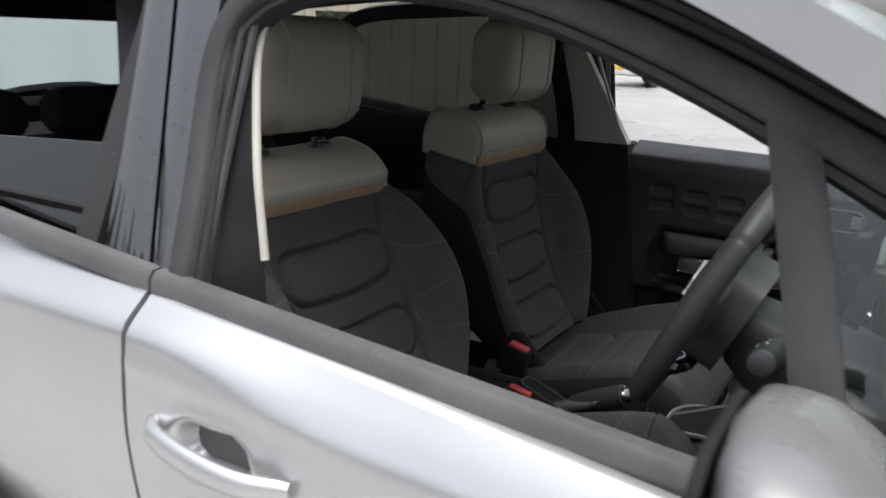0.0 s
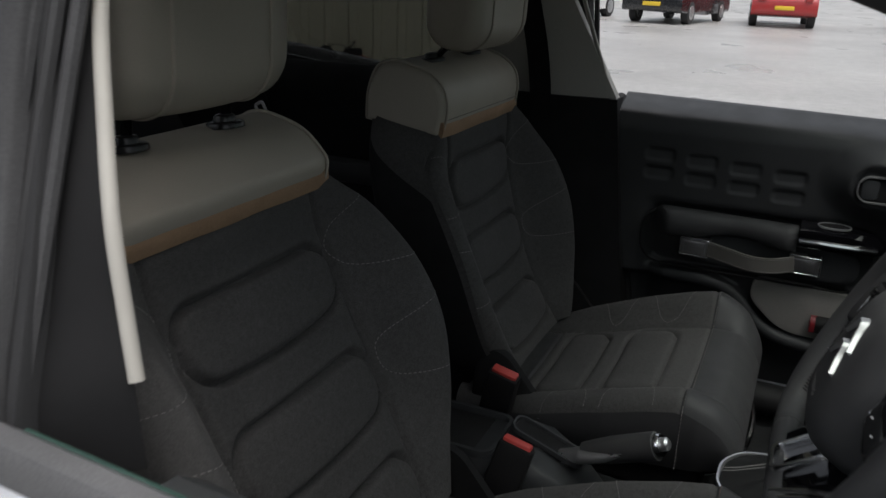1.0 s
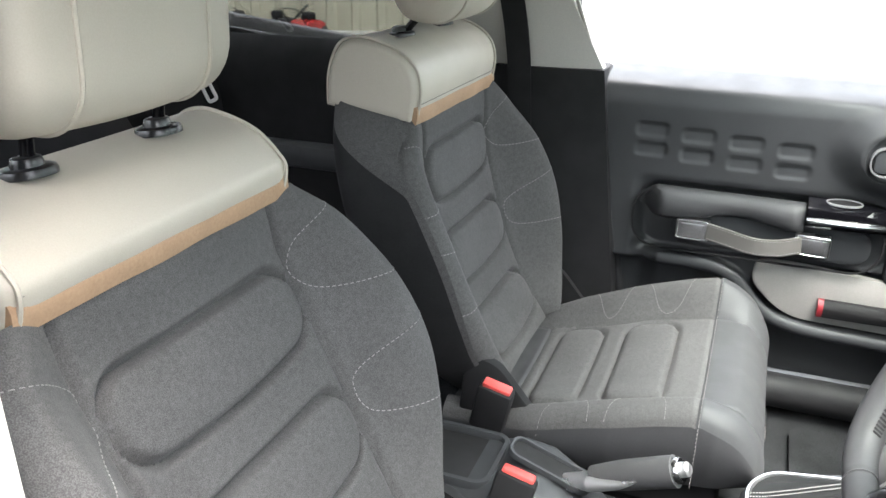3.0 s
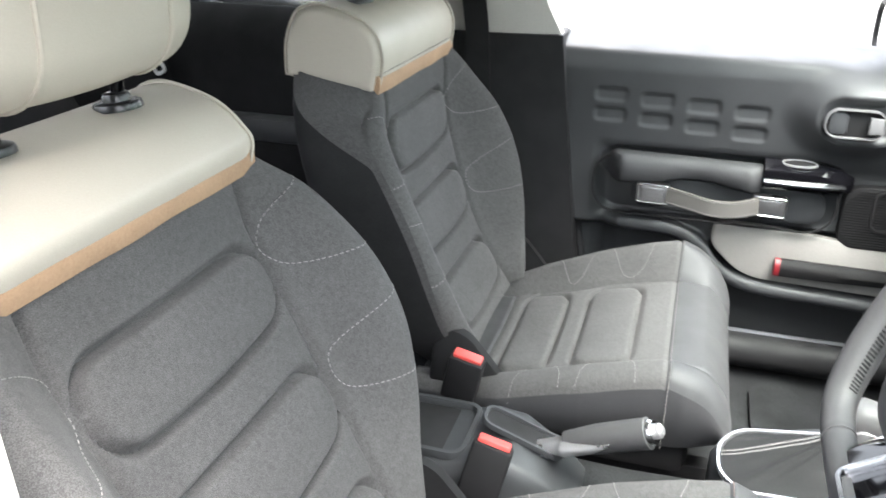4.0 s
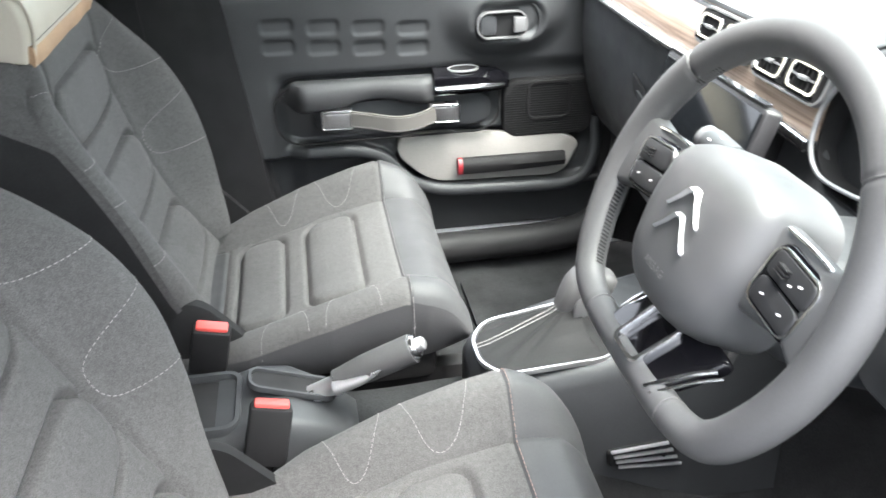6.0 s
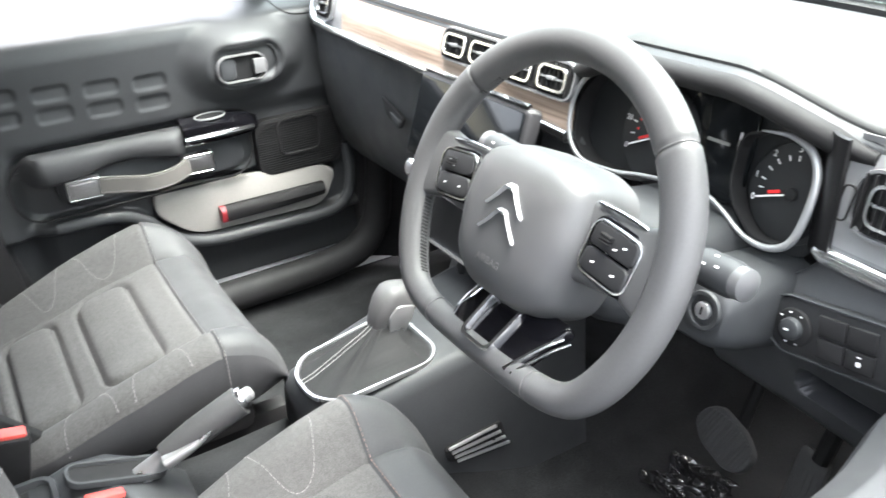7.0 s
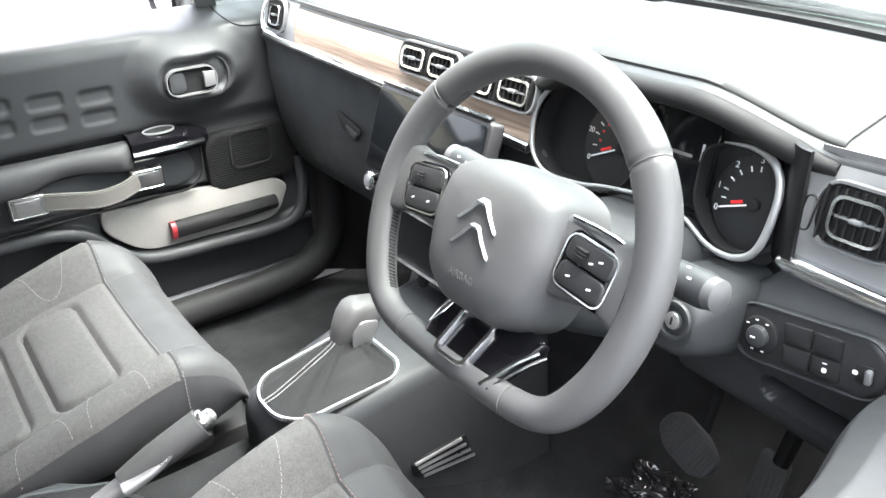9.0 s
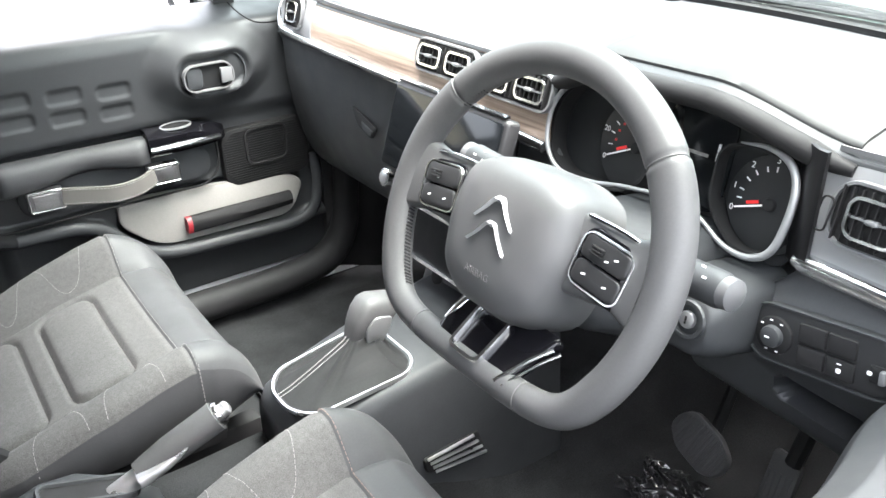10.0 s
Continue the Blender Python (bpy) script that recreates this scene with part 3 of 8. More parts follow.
part("slide_bar", bm, M_CHROME, passenger_seat, "bright bent slide bar")

# ---- doors ----
def belt_z(x):
    return 1.047 - 0.018 * (x - 0.2)


EMBOSS = [(0.302 + 0.0895 * k, z - 0.006 * k) for k in range(4) for z in (0.934, 0.893)]


def panel_in(x, z):
    """How far the inner door panel stands inboard of its base plane (0.70 m off the middle of the car)."""
    zt = belt_z(x)
    y = 0.0
    y -= 0.085 * smoothstep(zt - 0.035, zt + 0.012, z) ** 1.6
    y += 0.012 * smoothstep(0.80, 0.98, z) * (1 - smoothstep(0.98, 1.03, z))
    for cx, cz in EMBOSS:
        d = box_sdf(x - cx, z - cz, 0.031, 0.0135, 0.009)
        y -= 0.0052 * smoothstep(0.004, -0.005, d) * (0.55 + 0.45 * smoothstep(-0.016, 0.016, z - cz))
    # swelling round the release handle, with a cup in it
    rr = math.hypot((x - 0.760) / 0.125, (z - 0.928) / 0.085)
    y += 0.045 * (1 - smoothstep(0.35, 1.15, rr))
    d = box_sdf(x - 0.760, z - 0.927, 0.078, 0.042, 0.04)
    y -= 0.020 * smoothstep(0.004, -0.018, d)
    # waist below the armrest, pocket and kick area
    y -= 0.018 * smoothstep(0.845, 0.80, z) * smoothstep(0.27, 0.31, x)
    d = box_sdf(x - 0.525, z - 0.755, 0.245, 0.072, 0.06)
    y -= 0.008 * smoothstep(0.004, -0.006, d)
    d = box_sdf(x - 0.735, z - 0.630, 0.205, 0.055, 0.05)
    y -= 0.020 * smoothstep(0.003, -0.010, d)
    # shelf that carries the map pocket
    zl = lerp_at(((0.30, 0.672), (0.44, 0.670), (0.50, 0.648), (0.56, 0.590), (0.62, 0.566), (0.92, 0.552), (0.96, 0.560)), x)
    y += 0.026 * smoothstep(zl + 0.012, zl - 0.004, z) * smoothstep(0.28, 0.34, x)
    y -= 0.052 * smoothstep(zl - 0.012, zl - 0.040, z)
    return y


def door_inside(root):
    """Panel, handle, armrest, strap and pocket on the passenger's door."""
    side = 1
    Y = lambda y: side * y

    def inner(x, z, lift=0.0):
        return V((x, Y(0.70 - panel_in(x, z) - lift), z))

    x0, x1, z0 = 0.20, 1.06, 0.43

    def surf(u, v):
        x = x0 + (x1 - x0) * u + 0.095 * (1 - v) ** 1.5 * (1 - u)
        z = z0 + (belt_z(x) + 0.004 - z0) * v
        return inner(x, z)

    bm = bmesh.new()
    sheet(bm, surf, steps(0, 1, 250), steps(0, 1, 190), 0.012, (0, side, 0))
    edge_seal = bmesh.new()
    tube(edge_seal, [surf(0.0, v) + V((-0.008, side * 0.004, 0)) for v in steps(0.02, 0.985, 24)], 0.0115, 10, up=(0, 1, 0))
    part("edge_seal", edge_seal, M_RUBBER, root, "black rubber seal at the door's edge", 60)
    panel = part("inner_panel", bm, M_DOOR, root, "moulded black panel with eight pressed cells", 60)

    def F(x, z, lift=0.0):
        """A frame on the panel that looks into the car."""
        base = inner(x, z)
        return Frame((x, base.y - side * lift, z), (side, 0, 0), (0, 0, 1))

    # release handle in its cup
    hf = Frame((0.744, Y(0.70 - 0.044), 0.922), (side, 0, 0), (0, 0, 1))
    out = rounded_rect(0.050, 0.0255, 0.0225, 8)
    bm = bmesh.new()
    plate(bm, hf, out, 0.006, 0.002, -0.004)
    cup = part("handle_cup", bm, M_DARK, root, "black recess behind the release lever")
    bm = bmesh.new()
    band(bm, hf, out, 0.0032, 0.012, 0.0)
    ring = part("handle_ring", bm, M_LEVER, root, "oval satin chrome ring")
    bm = bmesh.new()
    plate(bm, hf.moved(-side * 0.028, 0), rounded_rect(0.016, 0.0205, 0.010, 5), 0.008, 0.003)
    part("ring_plate", bm, M_PLASTIC, ring, "dark grey plate in the ring")
    bm = bmesh.new()
    rows = [[hf.at(side * (0.0 + 0.046 * u) , z * (1 - 0.15 * u), 0.006 + 0.008 * math.sin(u * 2.2) + q) for z, q in ((-0.017, -0.004), (-0.016, 0.001), (0, 0.003), (0.016, 0.001), (0.017, -0.004))] for u in steps(0.50, 1, 8)]
    loft(bm, rows)
    part("release_lever", bm, M_LEVER, ring, "satin chrome door release lever", 50)
    bm = bmesh.new()
    band(bm, hf.moved(side * 0.012, 0), rounded_rect(0.070, 0.040, 0.036, 8), 0.004, 0.006, -0.012)
    part("cup_rim", bm, M_DASH, root)

    # armrest pad
    def arm_row(x):
        k = (x - 0.295) / 0.31
        blunt = 1 - smoothstep(0.0, 0.10, k)
        zt = 0.826 - 0.004 * k - 0.020 * blunt
        zb = 0.765 + 0.016 * math.exp(-((k - 0.62) / 0.24) ** 2) + 0.014 * blunt
        dep = 0.055 * smoothstep(0.0, 0.16, k) * (1 - 0.25 * smoothstep(0.93, 1.0, k))
        dep *= 1 - 0.30 * math.exp(-((k - 0.60) / 0.25) ** 2)
        y0 = 0.70
        return [V((x, Y(y0 - dep * f), z)) for f, z in ((0, zt - 0.004), (0.5, zt), (0.85, zt - 0.004), (1.0, zt - 0.016), (1.0, (zt + zb) / 2), (0.95, zb + 0.008), (0.75, zb), (0, zb))]

    bm = bmesh.new()
    loft(bm, [arm_row(x) for x in steps(0.292, 0.605, 40)])
    part("armrest", bm, M_LEATHER, root, "padded dark grey armrest", 50)
    # switch pod in front of it
    bm = bmesh.new()
    pod = [[V((x, Y(0.70 - d * f), z)) for f, z in ((0, 0.832 - 0.02 * q), (0.6, 0.834 - 0.02 * q), (1.0, 0.820 - 0.02 * q), (1.0, 0.798), (0.8, 0.782), (0, 0.778))]
           for x, d, q in ((0.606, 0.050, 0), (0.64, 0.050, 0), (0.70, 0.046, 0.1), (0.745, 0.036, 0.5), (0.770, 0.015, 1.2))]
    loft(bm, pod)
    podp = part("switch_pod", bm, M_GLOSS, root, "piano black window switch pod")
    bm = bmesh.new()
    tube(bm, smooth_path([(0.607, Y(0.652), 0.799), (0.66, Y(0.650), 0.7985), (0.72, Y(0.655), 0.797), (0.752, Y(0.664), 0.795)], 5), 0.0055, 8, flat=1.1)
    part("chrome_strip", bm, M_CHROME, podp, "bright strip along the pod")
    bm = bmesh.new()
    sf = Frame((0.668, Y(0.672), 0.831), (1, 0, 0), (0, 1, 0.25))
    plate(bm, sf, [(0.030 * math.cos(a), 0.011 * math.sin(a)) for a in steps(0, 2 * math.pi, 20)[:-1]], 0.003, 0.001)
    sw = part("window_switch", bm, M_DARK, podp, "rocker window switch")
    bm = bmesh.new()
    band(bm, sf, [(0.031 * math.cos(a), 0.012 * math.sin(a)) for a in steps(0, 2 * math.pi, 20)[:-1]], 0.0025, 0.004)
    part("switch_ring", bm, M_RING, podp)

    # grab strap between two plates
    def strap_plate(x, z, turn):
        pf = Frame((x, Y(0.659), z), (side, 0, -0.02), (0, 0, 1)).moved(0, 0, 0, turn)
        b = bmesh.new()
        plate(b, pf, rounded_rect(0.0315, 0.0205, 0.004, 3), 0.018, 0.002, -0.012)
        o = part("strap_plate", b, M_PLATE, root, "brushed metal strap plate")
        b = bmesh.new()
        band(b, pf.moved(0, 0, 0.006), rounded_rect(0.0295, 0.0185, 0.003, 3), 0.0022, 0.0012)
        part("plate_edge", b, M_CHROME, o, "bright edge of the plate")
        b = bmesh.new()
        plate(b, pf, rounded_rect(0.023, 0.0135, 0.003, 3), 0.0075, 0.0012)
        part("plate_inset", b, M_PLATE, o)
        return o

    strap_plate(0.404, 0.748, 0)
    strap_plate(0.626, 0.746, 0)
    bm = bmesh.new()
    path = smooth_path([(0.432, Y(0.653), 0.750), (0.47, Y(0.642), 0.746), (0.52, Y(0.630), 0.740), (0.565, Y(0.634), 0.741), (0.605, Y(0.652), 0.747)], 8)
    profile_bar(bm, path, [(-0.003, -0.0165), (0.003, -0.0165), (0.0038, 0), (0.003, 0.0165), (-0.003, 0.0165), (-0.0038, 0)])
    strap = part("grab_strap", bm, M_CREAM_DARK, root, "taupe leather grab strap")
    bm = bmesh.new()
    for dz in (-0.0135, 0.0135):
        for a, b in zip(path, path[1:]):
            m, t = (a + b) / 2 + V((0, -side * 0.0042, dz)), (b - a) * 0.3
            tube(bm, [m - t, m + t], 0.0006, 4)
    tagged(part("strap_stitching", bm, M_THREAD, strap), kind="stuff")
    bm = bmesh.new()
    band(bm, Frame((0.515, Y(0.689), 0.752), (side, 0, 0), (0, 0, 1)), rounded_rect(0.235, 0.062, 0.052, 8), 0.004, 0.004)
    part("recess_rim", bm, M_DARK, root)
    bm = bmesh.new()
    plate(bm, Frame((0.545, Y(0.704), 0.742), (side, 0, 0), (0, 0, 1)), rounded_rect(0.185, 0.034, 0.03, 8), 0.022, 0.004, 0.0)
    part("recess_plate", bm, M_PLASTIC, root, "black plate behind the strap")

    # speaker grille
    gf = Frame((0.862, Y(0.716), 0.727), (side, 0, 0), (0, 0, 1))
    bm = bmesh.new()
    plate(bm, gf, rounded_rect(0.100, 0.064, 0.03, 6), 0.020, 0.003)
    grille = part("speaker_grille", bm, M_DARK, root, "black speaker cover with fine ribs")
    for k in range(22):
        z = -0.056 + 0.112 * k / 21
        hx = 0.096 - 0.018 * max(0, abs(z) - 0.03) / 0.02
        bm = bmesh.new()
        block(bm, gf.at(0, z, 0.0205), (2 * hx, 0.003, 0.0022), 0)
        part("rib", bm, M_DARK, grille, "", 0)
    bm = bmesh.new()
    band(bm, gf.moved(0, 0.018, 0.020), rounded_rect(0.047, 0.040, 0.018, 6), 0.006, 0.005)
    part("grille_ring", bm, M_DARK, grille)

    # pale insert and map pocket
    bm = bmesh.new()
    ins = soft_poly([(0.532, 0.690), (0.62, 0.690), (0.90, 0.664), (0.940, 0.640), (0.905, 0.566), (0.60, 0.574), (0.528, 0.640)], 0.05, 6)
    cf = Frame((0, Y(0.7125), 0), (side, 0, 0), (0, 0, 1))
    plate(bm, cf, [(side * x, z) for x, z in (ins if side < 0 else ins[::-1])], 0.016, 0.003)
    part("pale_insert", bm, M_TAUPE, root, "pale taupe door insert")
    bm = bmesh.new()
    rows = []
    for x in steps(0.668, 0.900, 16):
        k = (x - 0.668) / 0.232
        zt, zb = 0.622 - 0.002 * k, 0.593 + 0.004 * k
        d = 0.024 + 0.004 * math.sin(k * math.pi)
        rows.append([V((x, Y(0.70), zt + 0.004)), V((x, Y(0.70 - d * 0.7), zt + 0.006)), V((x, Y(0.70 - d), zt)), V((x, Y(0.70 - d - 0.003), zt - 0.010)), V((x, Y(0.70 - d + 0.004), zb)), V((x, Y(0.70), zb))])
    loft(bm, rows)
    part("pocket_lip", bm, M_DARK, root, "dark padded pocket lip")
    bm = bmesh.new()
    loft(bm, [[p + V((dx, 0, 0)) for p in rows[0]] for dx in (-0.010, 0.0015)])
    part("pocket_tab", bm, M_RED_DARK, root, "dark red end of the pocket")
    # rounded lip that frames the insert and runs back under the armrest
    bm = bmesh.new()
    lip = smooth_path([V(p) for p in ((0.34, Y(0.688), 0.668), (0.44, Y(0.684), 0.666), (0.500, Y(0.682), 0.644), (0.550, Y(0.680), 0.592), (0.62, Y(0.680), 0.562), (0.76, Y(0.680), 0.554), (0.90, Y(0.682), 0.550), (0.952, Y(0.686), 0.572), (0.972, Y(0.692), 0.630), (0.972, Y(0.698), 0.70))], 6)
    profile_bar(bm, lip, [(0.013 * math.cos(t), 0.010 * math.sin(t)) for t in steps(0, 2 * math.pi, 12)[:-1]], up=(0, 1, 0))
    part("panel_lip", bm, M_PLASTIC, root, "rounded black lip round the insert", 60)
    # seam of the corner panel by the mirror
    bm = bmesh.new()
    tube(bm, [inner(p.x, p.y, 0.0005) for p in smooth_path([V((0.846, 1.040, 0)), V((0.852, 1.018, 0)), V((0.880, 1.002, 0)), V((0.94, 0.999, 0)), V((1.02, 0.999, 0))], 6)], 0.0016, 6)
    part("corner_seam", bm, M_DARK, root)


def driver_panel(root):
    """Inner panel of the driver's door: a smooth swelling that rolls over to the sill."""
    def at(u, v):
        x = 0.22 + 0.86 * u
        sill = 0.972 - 0.080 * (x - 0.1)
        y, z = (lerp_at(((0, -0.704), (0.50, -0.702), (0.68, -0.700), (0.80, -0.708), (0.90, -0.730), (1.0, -0.761)), v), lerp_at(((0, 0.43), (0.50, 0.76), (0.68, sill - 0.050), (0.80, sill - 0.020), (0.90, sill - 0.004), (1.0, sill)), v))
        y += 0.040 * math.exp(-((x - 0.84) / 0.120) ** 2 - ((z - 0.880) / 0.060) ** 2)
        return V((x, y, z))

    bm = bmesh.new()
    sheet(bm, at, steps(0, 1, 90), steps(0, 1, 110), 0.010, (0, -1, 0))
    part("inner_panel", bm, M_DOOR, root, "smooth black panel with a swelling round the handle", 60)


def build_door(side):
    """side 1: passenger's (left of the car); -1: driver's."""
    name = "door_left_front" if side > 0 else "door_right_front"
    label = "front passenger door with black inner panel and leather strap" if side > 0 else "silver driver's door with its window lowered"
    root = thing(name, (0.6, side * 0.78, 0.36), label, "car door", "car doors")
    Y = lambda y: side * y

    if side > 0:
        door_inside(root)
    else:
        driver_panel(root)

    # outer skin
    def skin(x, z):
        b = 0.872 - 0.10 * max(0, z - 0.80) ** 2 * 6 - 0.048 * smoothstep(0.94 - 0.07 * smoothstep(0.1, 0.5, x), 1.005, z) - 0.5 * max(0, 0.86 - z) ** 2
        b += 0.006 * math.exp(-((z - 0.90 + 0.05 * (x - 0.3)) / 0.012) ** 2) * 0.3
        b -= 0.012 * max(0, x - 0.5) ** 2
        rr = box_sdf(x - 0.232, z - 0.832, 0.058, 0.030, 0.03)
        b -= 0.050 * smoothstep(0.006, -0.012, rr) - 0.0035 * math.exp(-((rr - 0.014) / 0.008) ** 2)
        return V((x, Y(b), z))

    bm = bmesh.new()
    sill = lambda x: 0.986 - 0.080 * (x - 0.1)
    edge = lambda v: 0.078 + 0.035 * (1 - v) ** 0.7 - 0.02 * smoothstep(0.5, 0.0, v)
    sheet(bm, lambda u, v: skin(edge(v) + (1.20 - edge(v)) * u, 0.36 + (sill(edge(v) + (1.2 - edge(v)) * u) - 0.36) * v), steps(0, 1, 120), steps(0, 1, 90), 0.02, (0, -side, 0))
    part("outer_skin", bm, M_PAINT, root, "silver metallic door skin", 60)
    # handle
    # dark plate set in the cup: its inner shade is put into colour
    bm = bmesh.new()
    plate(bm, Frame((0.232, Y(0.834), 0.832), (-side, 0, 0), (0, 0, 1)), rounded_rect(0.064, 0.036, 0.034, 6), 0.004, 0.001)
    part("cup_shade", bm, M_CUP, root, "dark plate for the shade in the handle cup")
    bm = bmesh.new()
    pts = smooth_path([(0.138, Y(0.872), 0.848), (0.165, Y(0.892), 0.846), (0.23, Y(0.903), 0.840), (0.30, Y(0.900), 0.834), (0.355, Y(0.876), 0.830)], 6)
    profile_bar(bm, pts, [(0.010 * math.cos(t), 0.0165 * math.sin(t)) for t in steps(0, 2 * math.pi, 14)[:-1]], scale=lambda t: 0.72 + 0.28 * math.sin(math.pi * min(1, max(0, t))) ** 0.5)
    grip = part("door_handle", bm, M_PAINT, root, "silver pull handle over a cup")
    # waist seal, outside and inside
    for nm, yy, dz, w, hgt, mat in (("waist_strip", 0.800, 0.012, 0.030, 0.030, M_STRIP), ("inner_seal", 0.768, -0.008, 0.014, 0.020, M_RUBBER)):
        bm = bmesh.new()
        pts = [(x, Y(yy - 0.004 * (x - 0.1)), sill(x) + dz) for x in steps(0.080, 0.92, 24)]
        profile_bar(bm, pts, [(q * w, c * hgt) for q, c in ((-0.5, -0.5), (0.5, -0.5), (0.5, 0.15), (0.3, 0.45), (-0.2, 0.5), (-0.5, 0.25))])
        part(nm, bm, mat, root, "weathered black waist strip, paled for sky light" if nm == "waist_strip" else "")
    bm = bmesh.new()
    profile_bar(bm, [(x, Y(0.782 - 0.004 * (x - 0.1)), sill(x) + 0.016) for x in steps(0.10, 0.88, 20)], [(-0.002, -0.03), (0.002, -0.03), (0.002, 0.002), (-0.002, 0.002)])
    part("window_pane", bm, M_GLASS_EDGE, root, "greenish edge of the lowered pane" if side < 0 else "greenish edge of the pane")
    return root


M_DOOR = material("grained_door_plastic", (0.030, 0.0318, 0.0332), 0.48, vary=0.08, grain=0.06, bump=0.15, bump_size=1200, spec=0.5)
M_RING = material("satin_ring", (0.36, 0.365, 0.37), 0.34, 0.5, vary=0.05)
M_LEVER = material("brushed_lever_metal", (0.20, 0.203, 0.206), 0.36, 0.5, vary=0.05)
M_CUP = material("shaded_grey_cup", (0.10, 0.102, 0.106), 0.5, vary=0.1)
M_PLATE = material("brushed_dark_metal", (0.30, 0.302, 0.305), 0.30, 0.95, vary=0.06, grain=0.12, grain_size=500)
M_CREAM_DARK = material("taupe_leather", (0.085, 0.082, 0.076), 0.5, vary=0.06, bump=0.12, bump_size=900)
M_TAUPE = material("pale_taupe_panel", (0.23, 0.222, 0.208), 0.6, vary=0.05, grain=0.05, bump=0.1, bump_size=1200)
M_RED_DARK = material("dark_red_tab", (0.20, 0.012, 0.018), 0.5, vary=0.05)
M_GLASS_EDGE = material("green_glass_edge", (0.03, 0.06, 0.05), 0.15, vary=0.1, coat=0.5)
for side in (1, -1):
    build_door(side)

# ---- dashboard ----
def wood(name):
    m = material(name, (0.36, 0.235, 0.16), 0.42, vary=0.06, patch=3, coat=0.15, spec=0.5)
    nt = m.node_tree
    b = nt.nodes["Principled BSDF"]
    co = nt.nodes.new("ShaderNodeTexCoord")
    mp = nt.nodes.new("ShaderNodeMapping")
    mp.inputs["Scale"].default_value = (120, 4, 170)
    n = nt.nodes.new("ShaderNodeTexNoise")
    n.inputs["Scale"].default_value, n.inputs["Detail"].default_value = 1.6, 4
    ramp = nt.nodes.new("ShaderNodeValToRGB")
    ramp.color_ramp.elements[0].position, ramp.color_ramp.elements[0].color = 0.32, (0.20, 0.140, 0.105, 1)
    ramp.color_ramp.elements[1].position, ramp.color_ramp.elements[1].color = 0.68, (0.38, 0.29, 0.23, 1)
    nt.links.new(co.outputs["Object"], mp.inputs[0])
    nt.links.new(mp.outputs[0], n.inputs["Vector"])
    nt.links.new(n.outputs["Fac"], ramp.inputs[0])
    nt.links.new(ramp.outputs[0], b.inputs["Base Color"])
    return m


M_WOOD = wood("pale_wood_trim")
M_SCREEN = material("dark_screen_glass", (0.006, 0.007, 0.008), 0.08, vary=0.05, spec=0.22, rough_vary=0.01)
M_DIAL = material("matt_dial_face", (0.012, 0.013, 0.014), 0.5, vary=0.05)
M_BUTTON = material("dark_button", (0.013, 0.0135, 0.0145), 0.5, vary=0.05)
M_SATIN = material("satin_grey_surround", (0.15, 0.153, 0.157), 0.38, 0.3, vary=0.05)
M_GLOSS_SOFT = material("soft_gloss_black", (0.012, 0.012, 0.013), 0.5, vary=0.08)
M_SATIN_PALE = material("satin_grey_vent_panel", (0.24, 0.243, 0.247), 0.4, 0.35, vary=0.05)
M_RIM_GREY = material("mid_grey_plastic", (0.075, 0.076, 0.078), 0.5, vary=0.05)
M_BEZEL = material("satin_bezel", (0.30, 0.305, 0.31), 0.36, 0.6, vary=0.05)
M_CHEEK = material("satin_black_cheek", (0.006, 0.006, 0.0065), 0.35, vary=0.08, spec=0.3)

dash = thing("dashboard", (1.1, 0, 0.55), "black dashboard with a pale wood band and chrome lines", "dashboard")


def strip_z(y):
    return lerp_at(((-0.70, 0.940), (-0.53, 0.953), (-0.18, 0.970), (0.10, 0.986), (0.70, 0.990)), y)


def hood(y):
    """Height of the cowl over the dials above the plain dash top."""
    return 0.040 * smoothstep(-0.565, -0.40, y) * (1 - smoothstep(-0.27, -0.135, y))


def face_x(y):
    return 0.928 + 0.02 * (abs(y) / 0.66) ** 3


def dash_top(y, k):
    """k 0: front lip; 1: foot of the windscreen."""
    x = face_x(y) - 0.010 - 0.02 * min(1, hood(y) / 0.04) * (1 - k) + (1.44 - 0.10 * (abs(y) / 0.7) ** 2 - face_x(y)) * k
    z = 1.064 + 0.026 * math.sin(min(1, k / 0.45) * math.pi / 2) - 0.034 * smoothstep(0.35, 1, k)
    z += hood(y) * (1 - smoothstep(0.12, 0.62, k))
    z -= 0.010 * (1 - min(1, k / 0.05)) ** 2
    # shallow tray with a stepped edge ahead of the wheel
    d = box_sdf(y + 0.40, k - 0.52, 0.20, 0.24, 0.1)
    z -= 0.006 * smoothstep(0.01, -0.02, d)
    return V((x, y, z))


M_COWL = material("soft_cowl_cover", (0.024, 0.025, 0.025), 0.62, vary=0.08, grain=0.06, bump=0.12, bump_size=1200, spec=0.35)
bm = bmesh.new()
sheet(bm, dash_top, steps(-0.685, 0.685, 110), [k ** 1.6 for k in steps(0, 1, 46)], 0.012, (0, 0, -1))
part("dash_top", bm, M_DASH, dash, "grained soft black dash top", 60)
bm = bmesh.new()


def cover_end(u):
    return 0.30 + 0.10 * smoothstep(0.10, 0.16, u) - 0.06 * smoothstep(0.5, 1.0, u)


